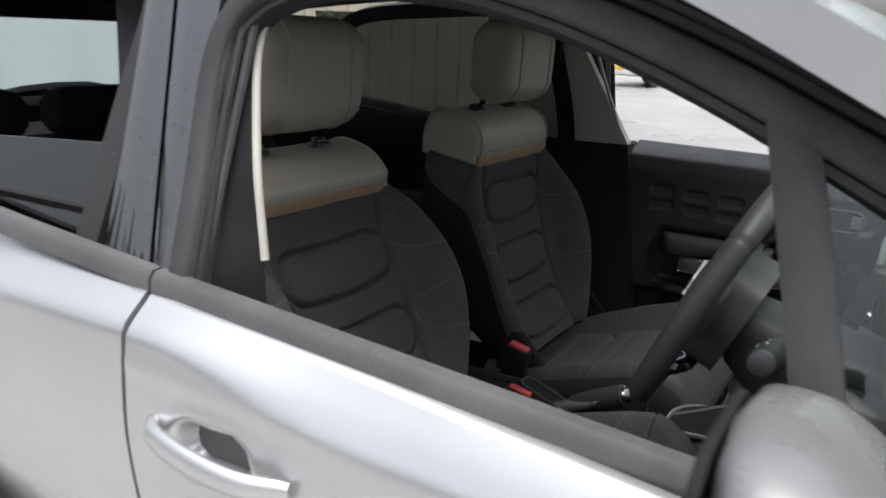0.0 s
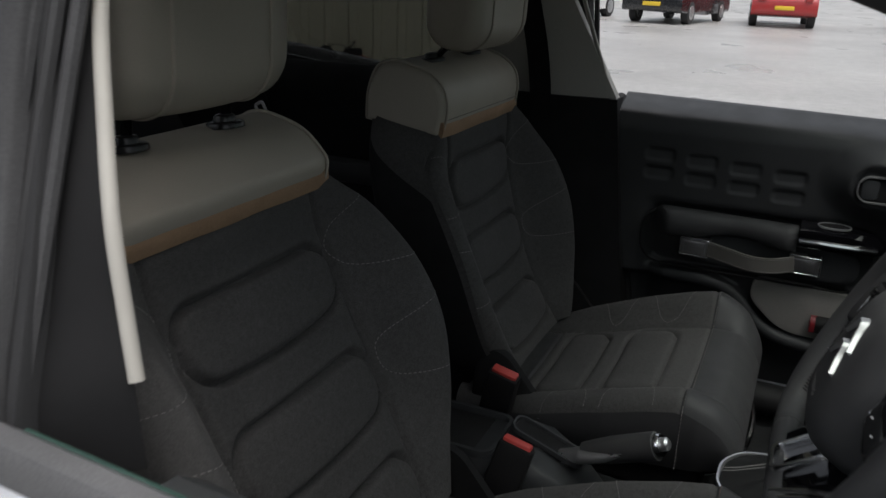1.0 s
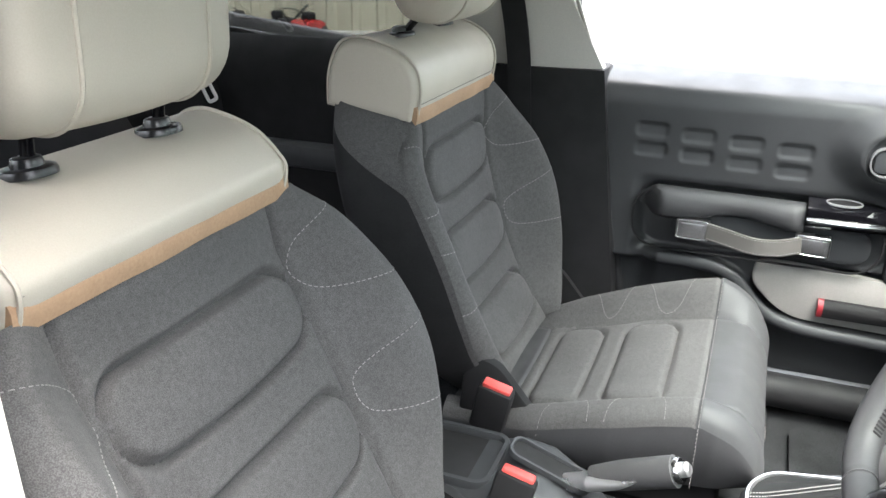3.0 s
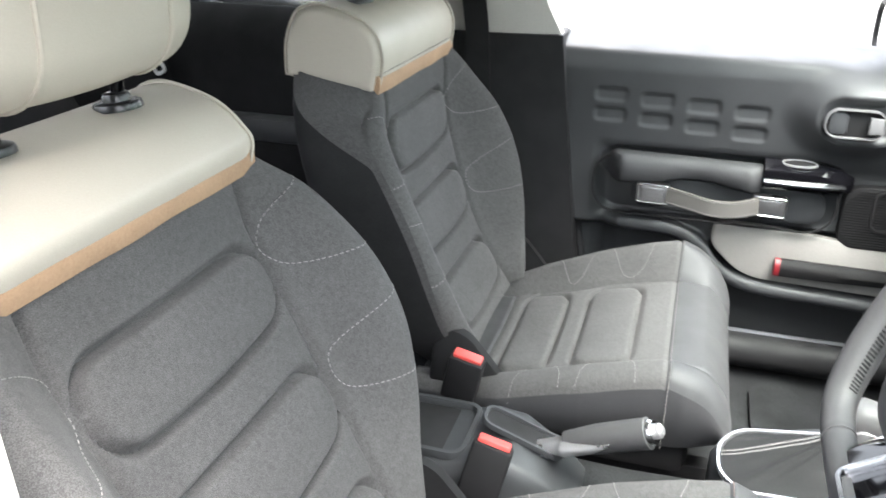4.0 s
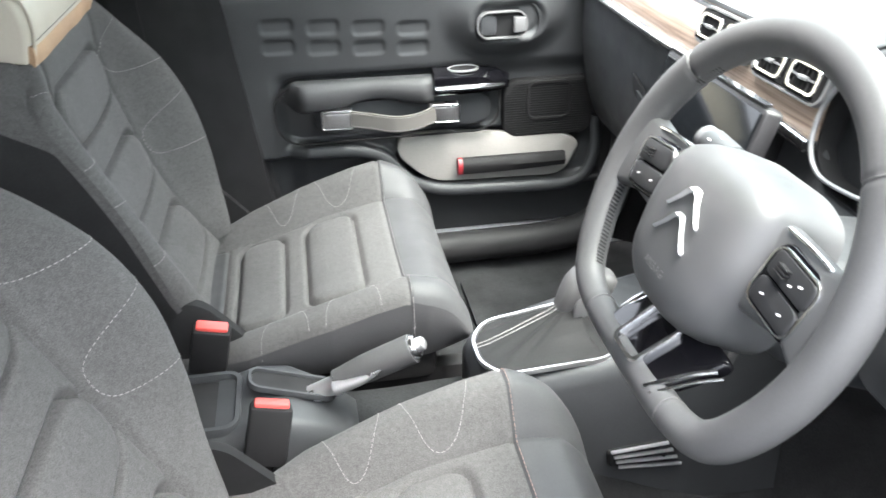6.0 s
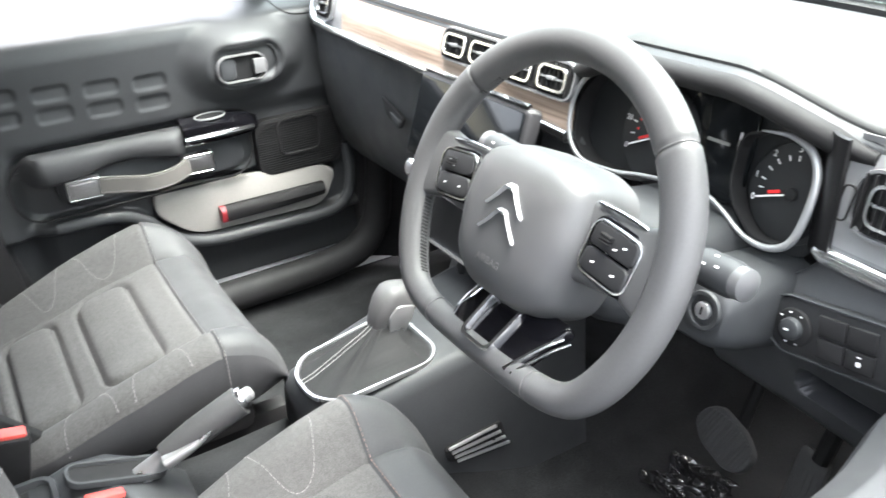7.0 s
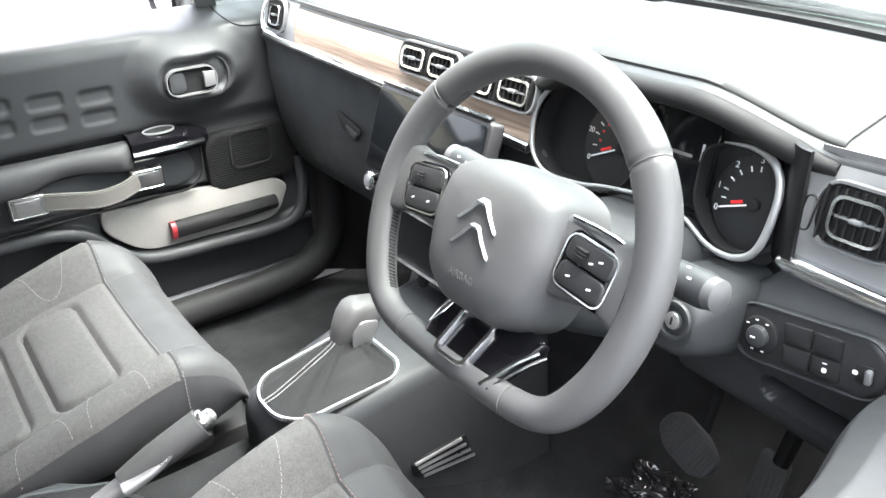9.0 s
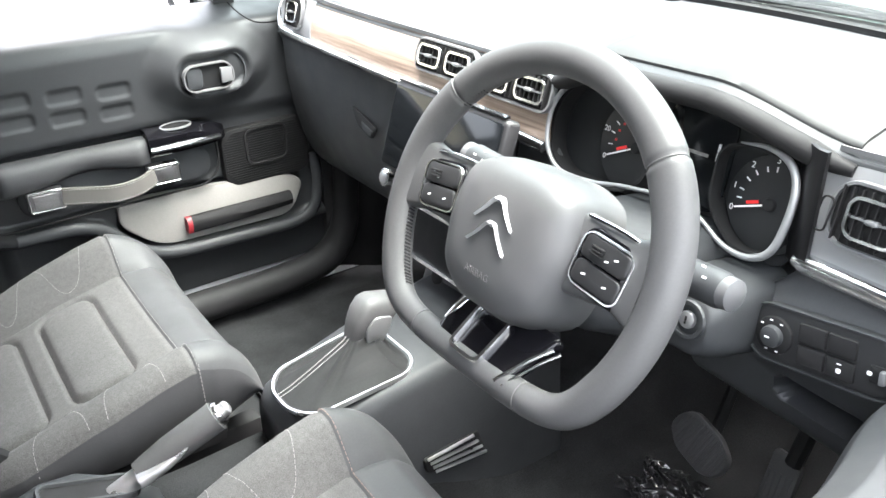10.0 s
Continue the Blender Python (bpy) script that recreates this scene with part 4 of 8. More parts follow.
sheet(bm, lambda u, v: dash_top(-0.552 + 0.44 * u, (0.02 + (cover_end(u) - 0.02) * v)) + V((0, 0, 0.0035)), steps(0, 1, 70), steps(0, 1, 24), 0.003, (0, 0, -1))
part("cowl_cover", bm, M_COWL, dash, "soft black cover over the dials", 60)
# black tube over the lip stands in for the shade under the cowl
bm = bmesh.new()
tube(bm, [dash_top(y, 0.0) + V((-0.003, 0, -0.008)) for y in steps(-0.556, -0.150, 30)], 0.0125, 12, taper=((0, 0.5), (0.1, 1), (0.9, 1), (1, 0.5)))
part("cowl_lip_shade", bm, M_DARK, dash, "black tube for the shade under the cowl's lip", 60)
bm = bmesh.new()
band(bm, Frame((1.335, 0.30, 1.0795), (0, -1, 0), (-1, 0, -0.02)), rounded_rect(0.30, 0.014, 0.012), 0.004, 0.003)
part("defrost_slot", bm, M_DARK, dash)

# band below the top: wood, with a satin frame over the dials' end
def face(y, k, out=0.0):
    z = strip_z(y) + (1.062 - strip_z(y)) * k
    return V((face_x(y) - 0.016 - 0.012 * math.cos((k - 0.15) * 1.5) + 0.016 * k * k - out, y, z))


bm = bmesh.new()
sheet(bm, lambda y, k: face(y, k), steps(-0.160, 0.52, 70), steps(0, 1, 14), 0.01, (1, 0, 0))
part("wood_band", bm, M_WOOD, dash, "pale grained wood trim band")
for y0, y1 in ((0.52, 0.668), (-0.668, -0.532)):
    bm = bmesh.new()
    sheet(bm, lambda y, k: face(y, k, 0.002), steps(y0, y1, 16), steps(0, 1, 14), 0.01, (1, 0, 0))
    part("end_panel", bm, M_SATIN_PALE, dash, "satin dark grey vent surround")
bm = bmesh.new()
tube(bm, [face(y, 0.0, 0.004) + V((0, 0, -0.004)) for y in steps(-0.672, -0.524, 12)], 0.0112, 14, taper=((0, 1), (0.92, 1), (1, 0.5)))
part("chrome_line", bm, M_CHROME, dash, "bright chrome line")
bm = bmesh.new()
tube(bm, smooth_path([face(0.664, 0.95, 0.002), face(0.672, 0.6, 0.003), face(0.670, 0.25, 0.003), face(0.655, 0.02, 0.004) + V((0, 0, -0.003))] + [face(y, 0.0, 0.004) + V((0, 0, -0.003)) for y in steps(0.60, -0.166, 12)], 4), 0.0088, 12, taper=((0, 0.5), (0.06, 0.7), (0.2, 1), (1, 1)))
part("chrome_line", bm, M_CHROME, dash, "bright chrome line under the wood")
for y0, y1 in ((-0.668, -0.536), (-0.16, 0.66)):
    bm = bmesh.new()
    profile_bar(bm, [face(y, 1.0, 0.003) + V((0, 0, 0.001)) for y in steps(y0, y1, 24)], [(-0.002, -0.003), (0.003, -0.003), (0.003, 0.002), (-0.002, 0.003)])
    part("top_line", bm, M_SATIN, dash)


def air_vent(y, z, hy, hz, tilt, twin, turn=0.0):
    o = face(y, min(1, max(0, (z - strip_z(y)) / (1.062 - strip_z(y)))), 0.004)
    fr = Frame((o.x, y, z), (0, -1, 0), (tilt, 0, 1)).moved(0, 0, 0, turn)
    bm = bmesh.new()
    plate(bm, fr, rounded_rect(hy, hz, min(hz, hy) * 0.72, 7), 0.010, 0.002, -0.006)
    body = part("air_vent", bm, M_DARK, dash, "air vent with chrome-ringed vanes")
    bm = bmesh.new()
    band(bm, fr, rounded_rect(hy, hz, min(hz, hy) * 0.72, 7), 0.004, 0.008, 0.0)
    part("vent_rim", bm, M_SATIN, body)
    n = int(hy / 0.0085)
    for i in range(-n + 1, n):
        bm = bmesh.new()
        block(bm, fr.at(i * hy / n, 0, 0.006), (0.009, 0.0014, hz * 1.7), 0, fr_turn(fr))
        part("vane", bm, M_DARK, body, "", 0)
    for c in ((-hy * 0.48, hy * 0.48) if twin else (0.0,)):
        w = hy * (0.36 if twin else 0.58)
        bm = bmesh.new()
        band(bm, fr.moved(c, 0, 0.006), rounded_rect(w, hz * 0.62, hz * 0.36, 6), 0.0045, 0.006)
        ring = part("vent_ring", bm, M_CHROME, body, "bright ring on the vent")
        bm = bmesh.new()
        block(bm, fr.at(c, 0, 0.011), (0.010, w * 0.5, 0.005), 0.002, fr_turn(fr))
        part("vent_slider", bm, M_SATIN, ring)
        bm = bmesh.new()
        block(bm, fr.at(c, 0, 0.008), (0.006, w * 1.7, 0.002), 0, fr_turn(fr))
        part("vane", bm, M_SATIN, body, "", 0)


def fr_turn(fr):
    """Turn for blocks given as (out, right, up)."""
    return Matrix((fr.en, fr.ex, fr.ey)).transposed()


air_vent(0.592, 1.031, 0.036, 0.030, 0.25, False)
air_vent(0.062, 1.036, 0.074, 0.0235, 0.3, True)
air_vent(-0.096, 1.034, 0.074, 0.0235, 0.3, True)
air_vent(-0.592, 1.010, 0.043, 0.031, 0.2, False)
bm = bmesh.new()
band(bm, Frame((face_x(-0.545) - 0.032, -0.545, 1.006), (0, -1, 0), (0.2, 0, 1)).moved(0, 0, 0, -6), rounded_rect(0.006, 0.017, 0.005), 0.0016, 0.002)
part("side_slot", bm, M_DARK, dash, "narrow slot beside the vent")

# dial cluster under the cowl
cl = Frame((0.915, -0.322, 0.998), (0, -1, 0), (0.22, 0, 0.976))
bm = bmesh.new()
plate(bm, cl, soft_poly([(-0.185, -0.072), (-0.06, -0.055), (0.06, -0.055), (0.185, -0.078), (0.20, 0.05), (0.10, 0.085), (-0.12, 0.085), (-0.19, 0.06)], 0.03), 0.004, 0, -0.03)
cluster = part("instrument_panel", bm, M_DIAL, dash, "black instrument panel")
lobe_l = soft_poly([(-0.158, -0.036), (-0.128, -0.058), (-0.030, -0.056), (0.004, -0.03), (0.006, 0.052), (-0.055, 0.072), (-0.130, 0.062), (-0.163, 0.020)], 0.035, 6)
lobe_r = soft_poly([(0.094, -0.030), (0.135, -0.063), (0.164, -0.063), (0.187, -0.044), (0.190, 0.012), (0.172, 0.042), (0.125, 0.048), (0.092, 0.036)], 0.024, 6)
for lobe in (lobe_l, lobe_r):
    bm = bmesh.new()
    band(bm, cl, [(x * 0.985, y * 0.985) for x, y in lobe], 0.003, 0.026, -0.024, edge=0.1)
    part("dial_wall", bm, M_DARK, cluster, "matt black wall of a dial")
# one satin line runs round the left dial, along the foot and round the right dial
chain = [(0.004, 0.062, 12), (-0.055, 0.071, 15), (-0.122, 0.058, 16), (-0.152, 0.022, 16), (-0.149, -0.026, 16), (-0.120, -0.052, 15), (-0.062, -0.051, 14), (-0.020, -0.043, 12), (0.030, -0.037, 10), (0.072, -0.037, 9),
         (0.096, -0.045, 9), (0.130, -0.062, 9), (0.163, -0.063, 9), (0.185, -0.044, 9), (0.191, 0.008, 9), (0.180, 0.038, 9), (0.152, 0.049, 8), (0.116, 0.046, 6)]
bm = bmesh.new()
tube(bm, smooth_path([cl.at(x, y, h / 1000) for x, y, h in chain], 7), 0.0034, 10, up=tuple(cl.en), taper=((0, 0.4), (0.08, 1.0), (0.45, 0.75), (0.6, 0.75), (0.75, 1.3), (0.9, 1.2), (1, 0.3)))
part("dial_bezel", bm, M_BEZEL, cluster, "satin silver line round both dials")
bm = bmesh.new()
plate(bm, cl.moved(0.050, 0.012, -0.008), rounded_rect(0.046, 0.056, 0.02), 0.004, 0.001, -0.012)
centre_screen = part("centre_screen", bm, M_SCREEN, cluster, "unlit display between the dials")


def writing(text, fr, size, mat, parent, name="lettering"):
    cu = bpy.data.curves.new(name, "FONT")
    cu.body, cu.size, cu.align_x, cu.align_y, cu.extrude = text, size, "CENTER", "CENTER", 0.0002
    tmp = bpy.data.objects.new(name, cu)
    me = bpy.data.meshes.new_from_object(tmp)
    bpy.data.objects.remove(tmp)
    m = Matrix((fr.ex, fr.ey, fr.en)).transposed().to_4x4()
    m.translation = fr.o
    me.transform(m)
    me.materials.append(mat)
    ob = new(name, me)
    ob.parent = parent
    if parent.type == "EMPTY":
        ob.matrix_parent_inverse = Matrix.Translation(-parent.location)
    return ob


def dial(cx, cy, r, marks, needle_turn):
    f = cl.moved(cx, cy, -0.018)
    bm = bmesh.new()
    disc(bm, f, r * 1.12, 0.003, 36, 0.001)
    d = part("dial_face", bm, M_DIAL, cluster, "black dial with white figures")
    for turn, text in marks:
        a = radians(turn)
        c, s = math.cos(a), math.sin(a)
        bm = bmesh.new()
        block(bm, f.at(c * r * 0.80, s * r * 0.80, 0.0034), (0.0012, r * 0.12, 0.0012), 0, Matrix((f.en, f.ex * c + f.ey * s, f.ey * c - f.ex * s)).transposed())
        part("tick", bm, M_WHITE, d, "", 0)
        if text:
            writing(text, f.moved(c * r * 1.0, s * r * 1.0, 0.0034), 0.0095, M_WHITE, d)
    a = radians(needle_turn)
    c, s = math.cos(a), math.sin(a)
    m3 = Matrix((f.en, f.ex * c + f.ey * s, f.ey * c - f.ex * s)).transposed()
    bm = bmesh.new()
    block(bm, f.at(c * r * 0.40, s * r * 0.40, 0.006), (0.0016, r * 0.95, 0.0018), 0, m3)
    part("needle", bm, M_WHITE, d, "white needle at rest")
    bm = bmesh.new()
    block(bm, f.at(c * r * 0.42 + s * 0.004, s * r * 0.42 - c * 0.004, 0.0052), (0.0012, r * 0.30, 0.0035), 0, m3)
    part("needle_mark", bm, M_RED_GLOW, d, "red mark beside the needle")
    bm = bmesh.new()
    disc(bm, f, 0.007, 0.009, 16, 0.002)
    part("needle_hub", bm, M_DARK, d)
    return d, f, r


M_RED_GLOW = material("bright_red_mark", (0.7, 0.03, 0.03), 0.5, vary=0.05)
dl, fl, rl = dial(-0.030, 0.000, 0.053, [(205, "0"), (188, ""), (168, "20"), (150, ""), (132, "40"), (116, ""), (100, "60"), (60, ""), (-20, "")], 205 - 180 + 180)
for turn in (178, 158, 140, 122, 105, 90, 75):
    a = radians(turn)
    bm = bmesh.new()
    block(bm, fl.at(math.cos(a) * rl * 0.66, math.sin(a) * rl * 0.66, 0.0034), (0.001, 0.0028, 0.0028), 0, fr_turn(fl))
    part("red_mark", bm, M_RED_GLOW, dl, "", 0)
dial(0.155, -0.010, 0.046, [(200, "0"), (185, ""), (170, "1"), (150, ""), (132, "2"), (112, ""), (95, "3")], 200)
for cy, w in ((0.030, 0.030), (-0.03, 0.0)):
    if w:
        bm = bmesh.new()
        block(bm, cl.at(0.055, 0.018, -0.0115), (0.0006, w, 0.0035), 0, fr_turn(cl))
        part("brand_bar", bm, M_TAUPE, centre_screen, "plain pale bar", 0)
        for dy in (0.050, 0.040):
            bm = bmesh.new()
            block(bm, cl.at(0.082, dy - 0.02, -0.011), (0.0006, 0.003, 0.009), 0, fr_turn(cl))
            part("needle_bar", bm, M_WHITE, centre_screen, "", 0)
bm = bmesh.new()
rows = []
for y in steps(-0.552, -0.150, 40):
    k = (y + 0.552) / 0.402
    lip = dash_top(y, 0)
    rows.append([lip + V((0.004, 0, -0.004)), lip + V((0.03, 0, -0.010)), V((0.955, y, lip.z - 0.016)), V((0.968, y, 0.91)), V((0.974, y, 0.91)), V((0.965, y, lip.z - 0.008))])
loft(bm, rows)
part("cowl_lining", bm, M_DARK, dash, "matt black lining under the cowl")
bm = bmesh.new()
sheet(bm, lambda u, v: V((0.926 - 0.028 * math.sin(u * math.pi / 2) + 0.004 * v, -0.501 - 0.040 * u, 0.944 + 0.122 * v)), steps(0, 1, 14), steps(0, 1, 14), 0.006, (1, 0, 0))
part("cluster_cheek", bm, M_CHEEK, dash, "satin black cheek beside the dials")
bm = bmesh.new()
sheet(bm, lambda y, k: V((0.912 + 0.06 * k, y, 0.914 - 0.010 * k)), steps(-0.54, -0.17, 20), steps(0, 1, 8), 0.01, (0, 0, -1))
part("cluster_sill", bm, M_PLASTIC, dash)

# lower dash
def soft_at(table, s, w=0.05):
    return (lerp_at(table, s - w) + 2 * lerp_at(table, s) + lerp_at(table, s + w) + lerp_at(table, s - 2 * w) * 0.5 + lerp_at(table, s + 2 * w) * 0.5) / 5


def lower(y, k):
    prof = ((0.0, (0.905, -0.004)), (0.10, (0.918, -0.016)), (0.35, (0.905, -0.075)), (0.6, (0.925, -0.135)), (0.85, (0.985, -0.195)), (1.0, (1.10, -0.225)))
    f = smoothstep(0.10, 0.18, y)
    deep = ((0.0, (0.905, -0.004)), (0.10, (0.920, -0.018)), (0.32, (0.918, -0.085)), (0.55, (0.926, -0.160)), (0.78, (0.945, -0.245)), (0.92, (0.985, -0.325)), (1.0, (1.06, -0.345)))
    x = (1 - f) * lerp_at([(a, p[0]) for a, p in prof], k) + f * soft_at([(a, p[0]) for a, p in deep], k)
    z = (1 - f) * lerp_at([(a, p[1]) for a, p in prof], k) + f * soft_at([(a, p[1]) for a, p in deep], k)
    if y < -0.15:
        # knee panel by the door, deeper than the rest
        knee = ((0.0, (0.905, -0.004)), (0.10, (0.918, -0.016)), (0.35, (0.905, -0.075)), (0.6, (0.925, -0.135)), (0.88, (0.930, -0.208)), (1.0, (0.985, -0.226)))
        f = smoothstep(-0.36, -0.42, y)
        x = (1 - f) * x + f * soft_at([(a, p[0]) for a, p in knee], k, 0.03)
        z = (1 - f) * z + f * soft_at([(a, p[1]) for a, p in knee], k, 0.03)
        x -= smoothstep(-0.15, -0.20, y) * 0.022 * math.sin(k * math.pi)
        # open pocket in it
        d = box_sdf(y + 0.610, strip_z(y) + z - 0.795 - 0.06 * (y + 0.61), 0.078, 0.017, 0.013)
        x += 0.050 * smoothstep(0.002, -0.005, d)
    z -= 0.036 * smoothstep(-0.545, -0.50, y) * (1 - smoothstep(-0.20, -0.165, y)) * (1 - min(1.0, k / 0.35))
    return V((x, y, strip_z(y) + z))


bm = bmesh.new()
sheet(bm, lower, steps(-0.672, 0.672, 260), steps(0, 1, 96), 0.012, (1, 0, 0))
part("lower_dash", bm, M_DASH, dash, "grained black lower dash with glovebox", 50)
bm = bmesh.new()
plate(bm, Frame((0.9135, 0.345, 0.868), (0, -1, 0), (0.06, 0, 1)).moved(0, 0, 0, -14), soft_poly([(-0.046, 0.014), (0.046, 0.012), (0.034, -0.016), (-0.020, -0.012)], 0.008, 4), 0.004, 0.001, -0.002)
latch = part("glovebox_latch", bm, M_DARK, dash, "dark glovebox latch")
bm = bmesh.new()
plate(bm, Frame((0.909, 0.325, 0.862), (0, -1, 0), (0.06, 0, 1)).moved(0, 0, 0, -14), soft_poly([(-0.022, 0.006), (0.020, 0.006), (0.016, -0.007), (-0.010, -0.007)], 0.004, 3), 0.003, 0.001)
part("latch_lip", bm, M_PLASTIC, latch)

# switches by the driver's door
sp = Frame((0.882, -0.584, 0.884), (0, -1, 0), (0.10, 0, 1)).moved(0, 0, 0, 7)
bm = bmesh.new()
plate(bm, sp, rounded_rect(0.078, 0.029, 0.024, 7), 0.014, 0.003, -0.010)
panel = part("switch_panel", bm, M_BUTTON, dash, "black switch panel")
bm = bmesh.new()
band(bm, sp, rounded_rect(0.079, 0.030, 0.025, 7), 0.002, 0.005, 0.0)
part("panel_rim", bm, M_PLASTIC, panel)
kf = sp.moved(-0.048, -0.001, 0.004)
bm = bmesh.new()
disc(bm, kf, 0.020, 0.004, 26, 0.002)
part("knob_well", bm, M_DARK, panel)
bm = bmesh.new()
disc(bm, kf, 0.0115, 0.011, 22, 0.003)
knob = part("mirror_knob", bm, M_PLASTIC, panel, "round mirror adjuster knob")
bm = bmesh.new()
block(bm, kf.at(-0.002, 0, 0.0114), (0.001, 0.005, 0.0014), 0, fr_turn(kf))
part("knob_mark", bm, M_WHITE, knob, "", 0)
for a in (60, 100, 140, 250, 290):
    bm = bmesh.new()
    block(bm, kf.at(0.0165 * math.cos(radians(a)), 0.0165 * math.sin(radians(a)), 0.0045), (0.0006, 0.003, 0.0012), 0, fr_turn(kf))
    part("knob_sign", bm, M_WHITE, panel, "", 0)
for i, (a, b) in enumerate(((-0.008, 0.0115), (0.022, 0.0115), (-0.008, -0.0115), (0.022, -0.0115))):
    bm = bmesh.new()
    plate(bm, sp.moved(a, b, 0.003), rounded_rect(0.0138, 0.0100, 0.0015, 2), 0.005, 0.0012)
    btn = part("blank_button" if i < 3 else "lock_button", bm, M_DARK, panel, "square black button")
    if i == 3:
        bm = bmesh.new()
        plate(bm, sp.moved(a, b - 0.001, 0.008), rounded_rect(0.0024, 0.0024, 0.0016), 0.0006)
        plate(bm, sp.moved(a, b + 0.006, 0.008), rounded_rect(0.0022, 0.0005, 0.0003), 0.0006)
        part("button_sign", bm, M_WHITE, btn, "", 0)
bm = bmesh.new()
plate(bm, sp.moved(0.058, -0.004, 0.003), rounded_rect(0.0085, 0.0085, 0.0015, 2), 0.003, 0.001)
wheelcase = part("lamp_wheel", bm, M_DARK, panel, "headlamp height wheel")
bm = bmesh.new()
block(bm, sp.at(0.063, -0.004, 0.008), (0.008, 0.006, 0.014), 0.002, fr_turn(sp))
part("thumb_wheel", bm, M_SATIN, wheelcase)
bm = bmesh.new()
plate(bm, sp.moved(0.050, -0.004, 0.0066), rounded_rect(0.0024, 0.0020, 0.0014), 0.0006)
part("lamp_sign", bm, M_WHITE, wheelcase, "", 0)

# touch screen, with its knob
sc = Frame((0.832, -0.012, 0.944), (0, -1, 0), (0.31, 0, 0.95))
bm = bmesh.new()
plate(bm, sc, rounded_rect(0.133, 0.066, 0.008, 4), 0.022, 0.004, -0.022)
screen = part("touch_screen", bm, M_GLOSS_SOFT, dash, "black touch screen standing off the dash")
bm = bmesh.new()
plate(bm, sc, rounded_rect(0.127, 0.060, 0.004, 3), 0.0015, 0.0005, 0.0)
part("screen_glass", bm, M_SCREEN, screen, "glossy dark glass")
bm = bmesh.new()
profile_bar(bm, [sc.at(a, 0.0685, -0.002) for a in (-0.126, 0, 0.126)], [(-0.006, -0.0015), (0.003, -0.0015), (0.003, 0.002), (-0.006, 0.002)])
part("screen_edge", bm, M_CHROME, screen)
bm = bmesh.new()
block(bm, (0.90, -0.012, 0.93), (0.09, 0.16, 0.10), 0.02)
part("screen_foot", bm, M_DARK, screen)
st = Frame((0.872, 0.005, 0.79), (0, -1, 0), (0.25, 0, 0.97))
bm = bmesh.new()
plate(bm, st, rounded_rect(0.135, 0.085, 0.02, 5), 0.03, 0.005, -0.03)
stack = part("radio_panel", bm, M_DARK, dash, "black centre stack")
for z, w, nm in ((0.070, 0.125, "chrome_line"), (0.008, 0.112, "chrome_line"), (-0.075, 0.12, "chrome_line")):
    bm = bmesh.new()
    profile_bar(bm, [st.at(a, z, 0.002) for a in steps(-w, w, 6)], [(-0.004, -0.003), (0.004, -0.003), (0.003, 0.003), (-0.003, 0.003)])
    part(nm, bm, M_CHROME, stack)
bm = bmesh.new()
fk = Frame((0.866, 0.128, 0.842), (0, -1, 0), (0.25, 0, 0.97))
disc(bm, fk, 0.015, 0.046, 24, 0.003)
kn = part("volume_knob", bm, M_CHROME, stack, "bright volume knob")
bm = bmesh.new()
disc(bm, fk, 0.011, 0.0475, 20, 0.002)
part("knob_cap", bm, M_SILVER, kn)
for i, a in enumerate(steps(-0.075, 0.075, 4)):
    bm = bmesh.new()
    plate(bm, st.moved(a, 0.026, 0.0), rounded_rect(0.0175, 0.0115, 0.004), 0.008, 0.003)
    b = part("toggle", bm, M_SATIN, stack, "grey toggle button")
    if i == 1:
        bm = bmesh.new()
        plate(bm, st.moved(a, 0.026, 0.008), [(-0.006, -0.005), (0.006, -0.005), (0, 0.006)], 0.0006)
        part("hazard_sign", bm, M_RED_GLOW, b, "red warning triangle", 0)
bm = bmesh.new()
disc(bm, Frame((0.868, 0.052, 0.690), (0, -1, 0), (0.25, 0, 0.97)), 0.012, 0.006, 20, 0.002)
part("power_socket", bm, M_DARK, stack, "round power socket")
bm = bmesh.new()
plate(bm, Frame((0.885, 0.0, 0.665), (0, -1, 0), (0.35, 0, 0.94)), rounded_rect(0.12, 0.055, 0.015), 0.012, 0.004, -0.01)
stack2 = part("stack_foot", bm, M_RIM_GREY, dash, "black panel under the stack")
bm = bmesh.new()
plate(bm, Frame((0.876, 0.055, 0.645), (0, -1, 0), (0.35, 0, 0.94)), rounded_rect(0.014, 0.014, 0.002), 0.008, 0.002)
usb = part("usb_port", bm, M_DARK, stack2, "square socket")
bm = bmesh.new()
plate(bm, Frame((0.8685, 0.055, 0.645), (0, -1, 0), (0.35, 0, 0.94)), rounded_rect(0.0015, 0.003, 0.0005), 0.0006)
part("socket_sign", bm, M_WHITE, usb, "", 0)

# steering column, stalks and lock
column = thing("steering_column", (0.82, -0.367, 0.90), "black plastic steering column shroud with key lock", "steering column")
bm = bmesh.new()
rows = []
for x, hw, zt, zb in ((0.700, 0.050, 0.995, 0.905), (0.735, 0.066, 0.985, 0.875), (0.79, 0.075, 0.970, 0.848), (0.86, 0.080, 0.955, 0.825), (0.93, 0.080, 0.945, 0.82)):
    rows.append([V((x, -0.367 - p[0], (zt + zb) / 2 + p[1])) for p in rounded_rect(hw, (zt - zb) / 2, 0.03, 5)])
loft(bm, rows)
shroud = part("shroud", bm, M_PLASTIC, column, "", 50)
lf = Frame((0.800, -0.489, 0.902), (0, -1, 0), (0.22, 0, 0.97))
bm = bmesh.new()
rows = []
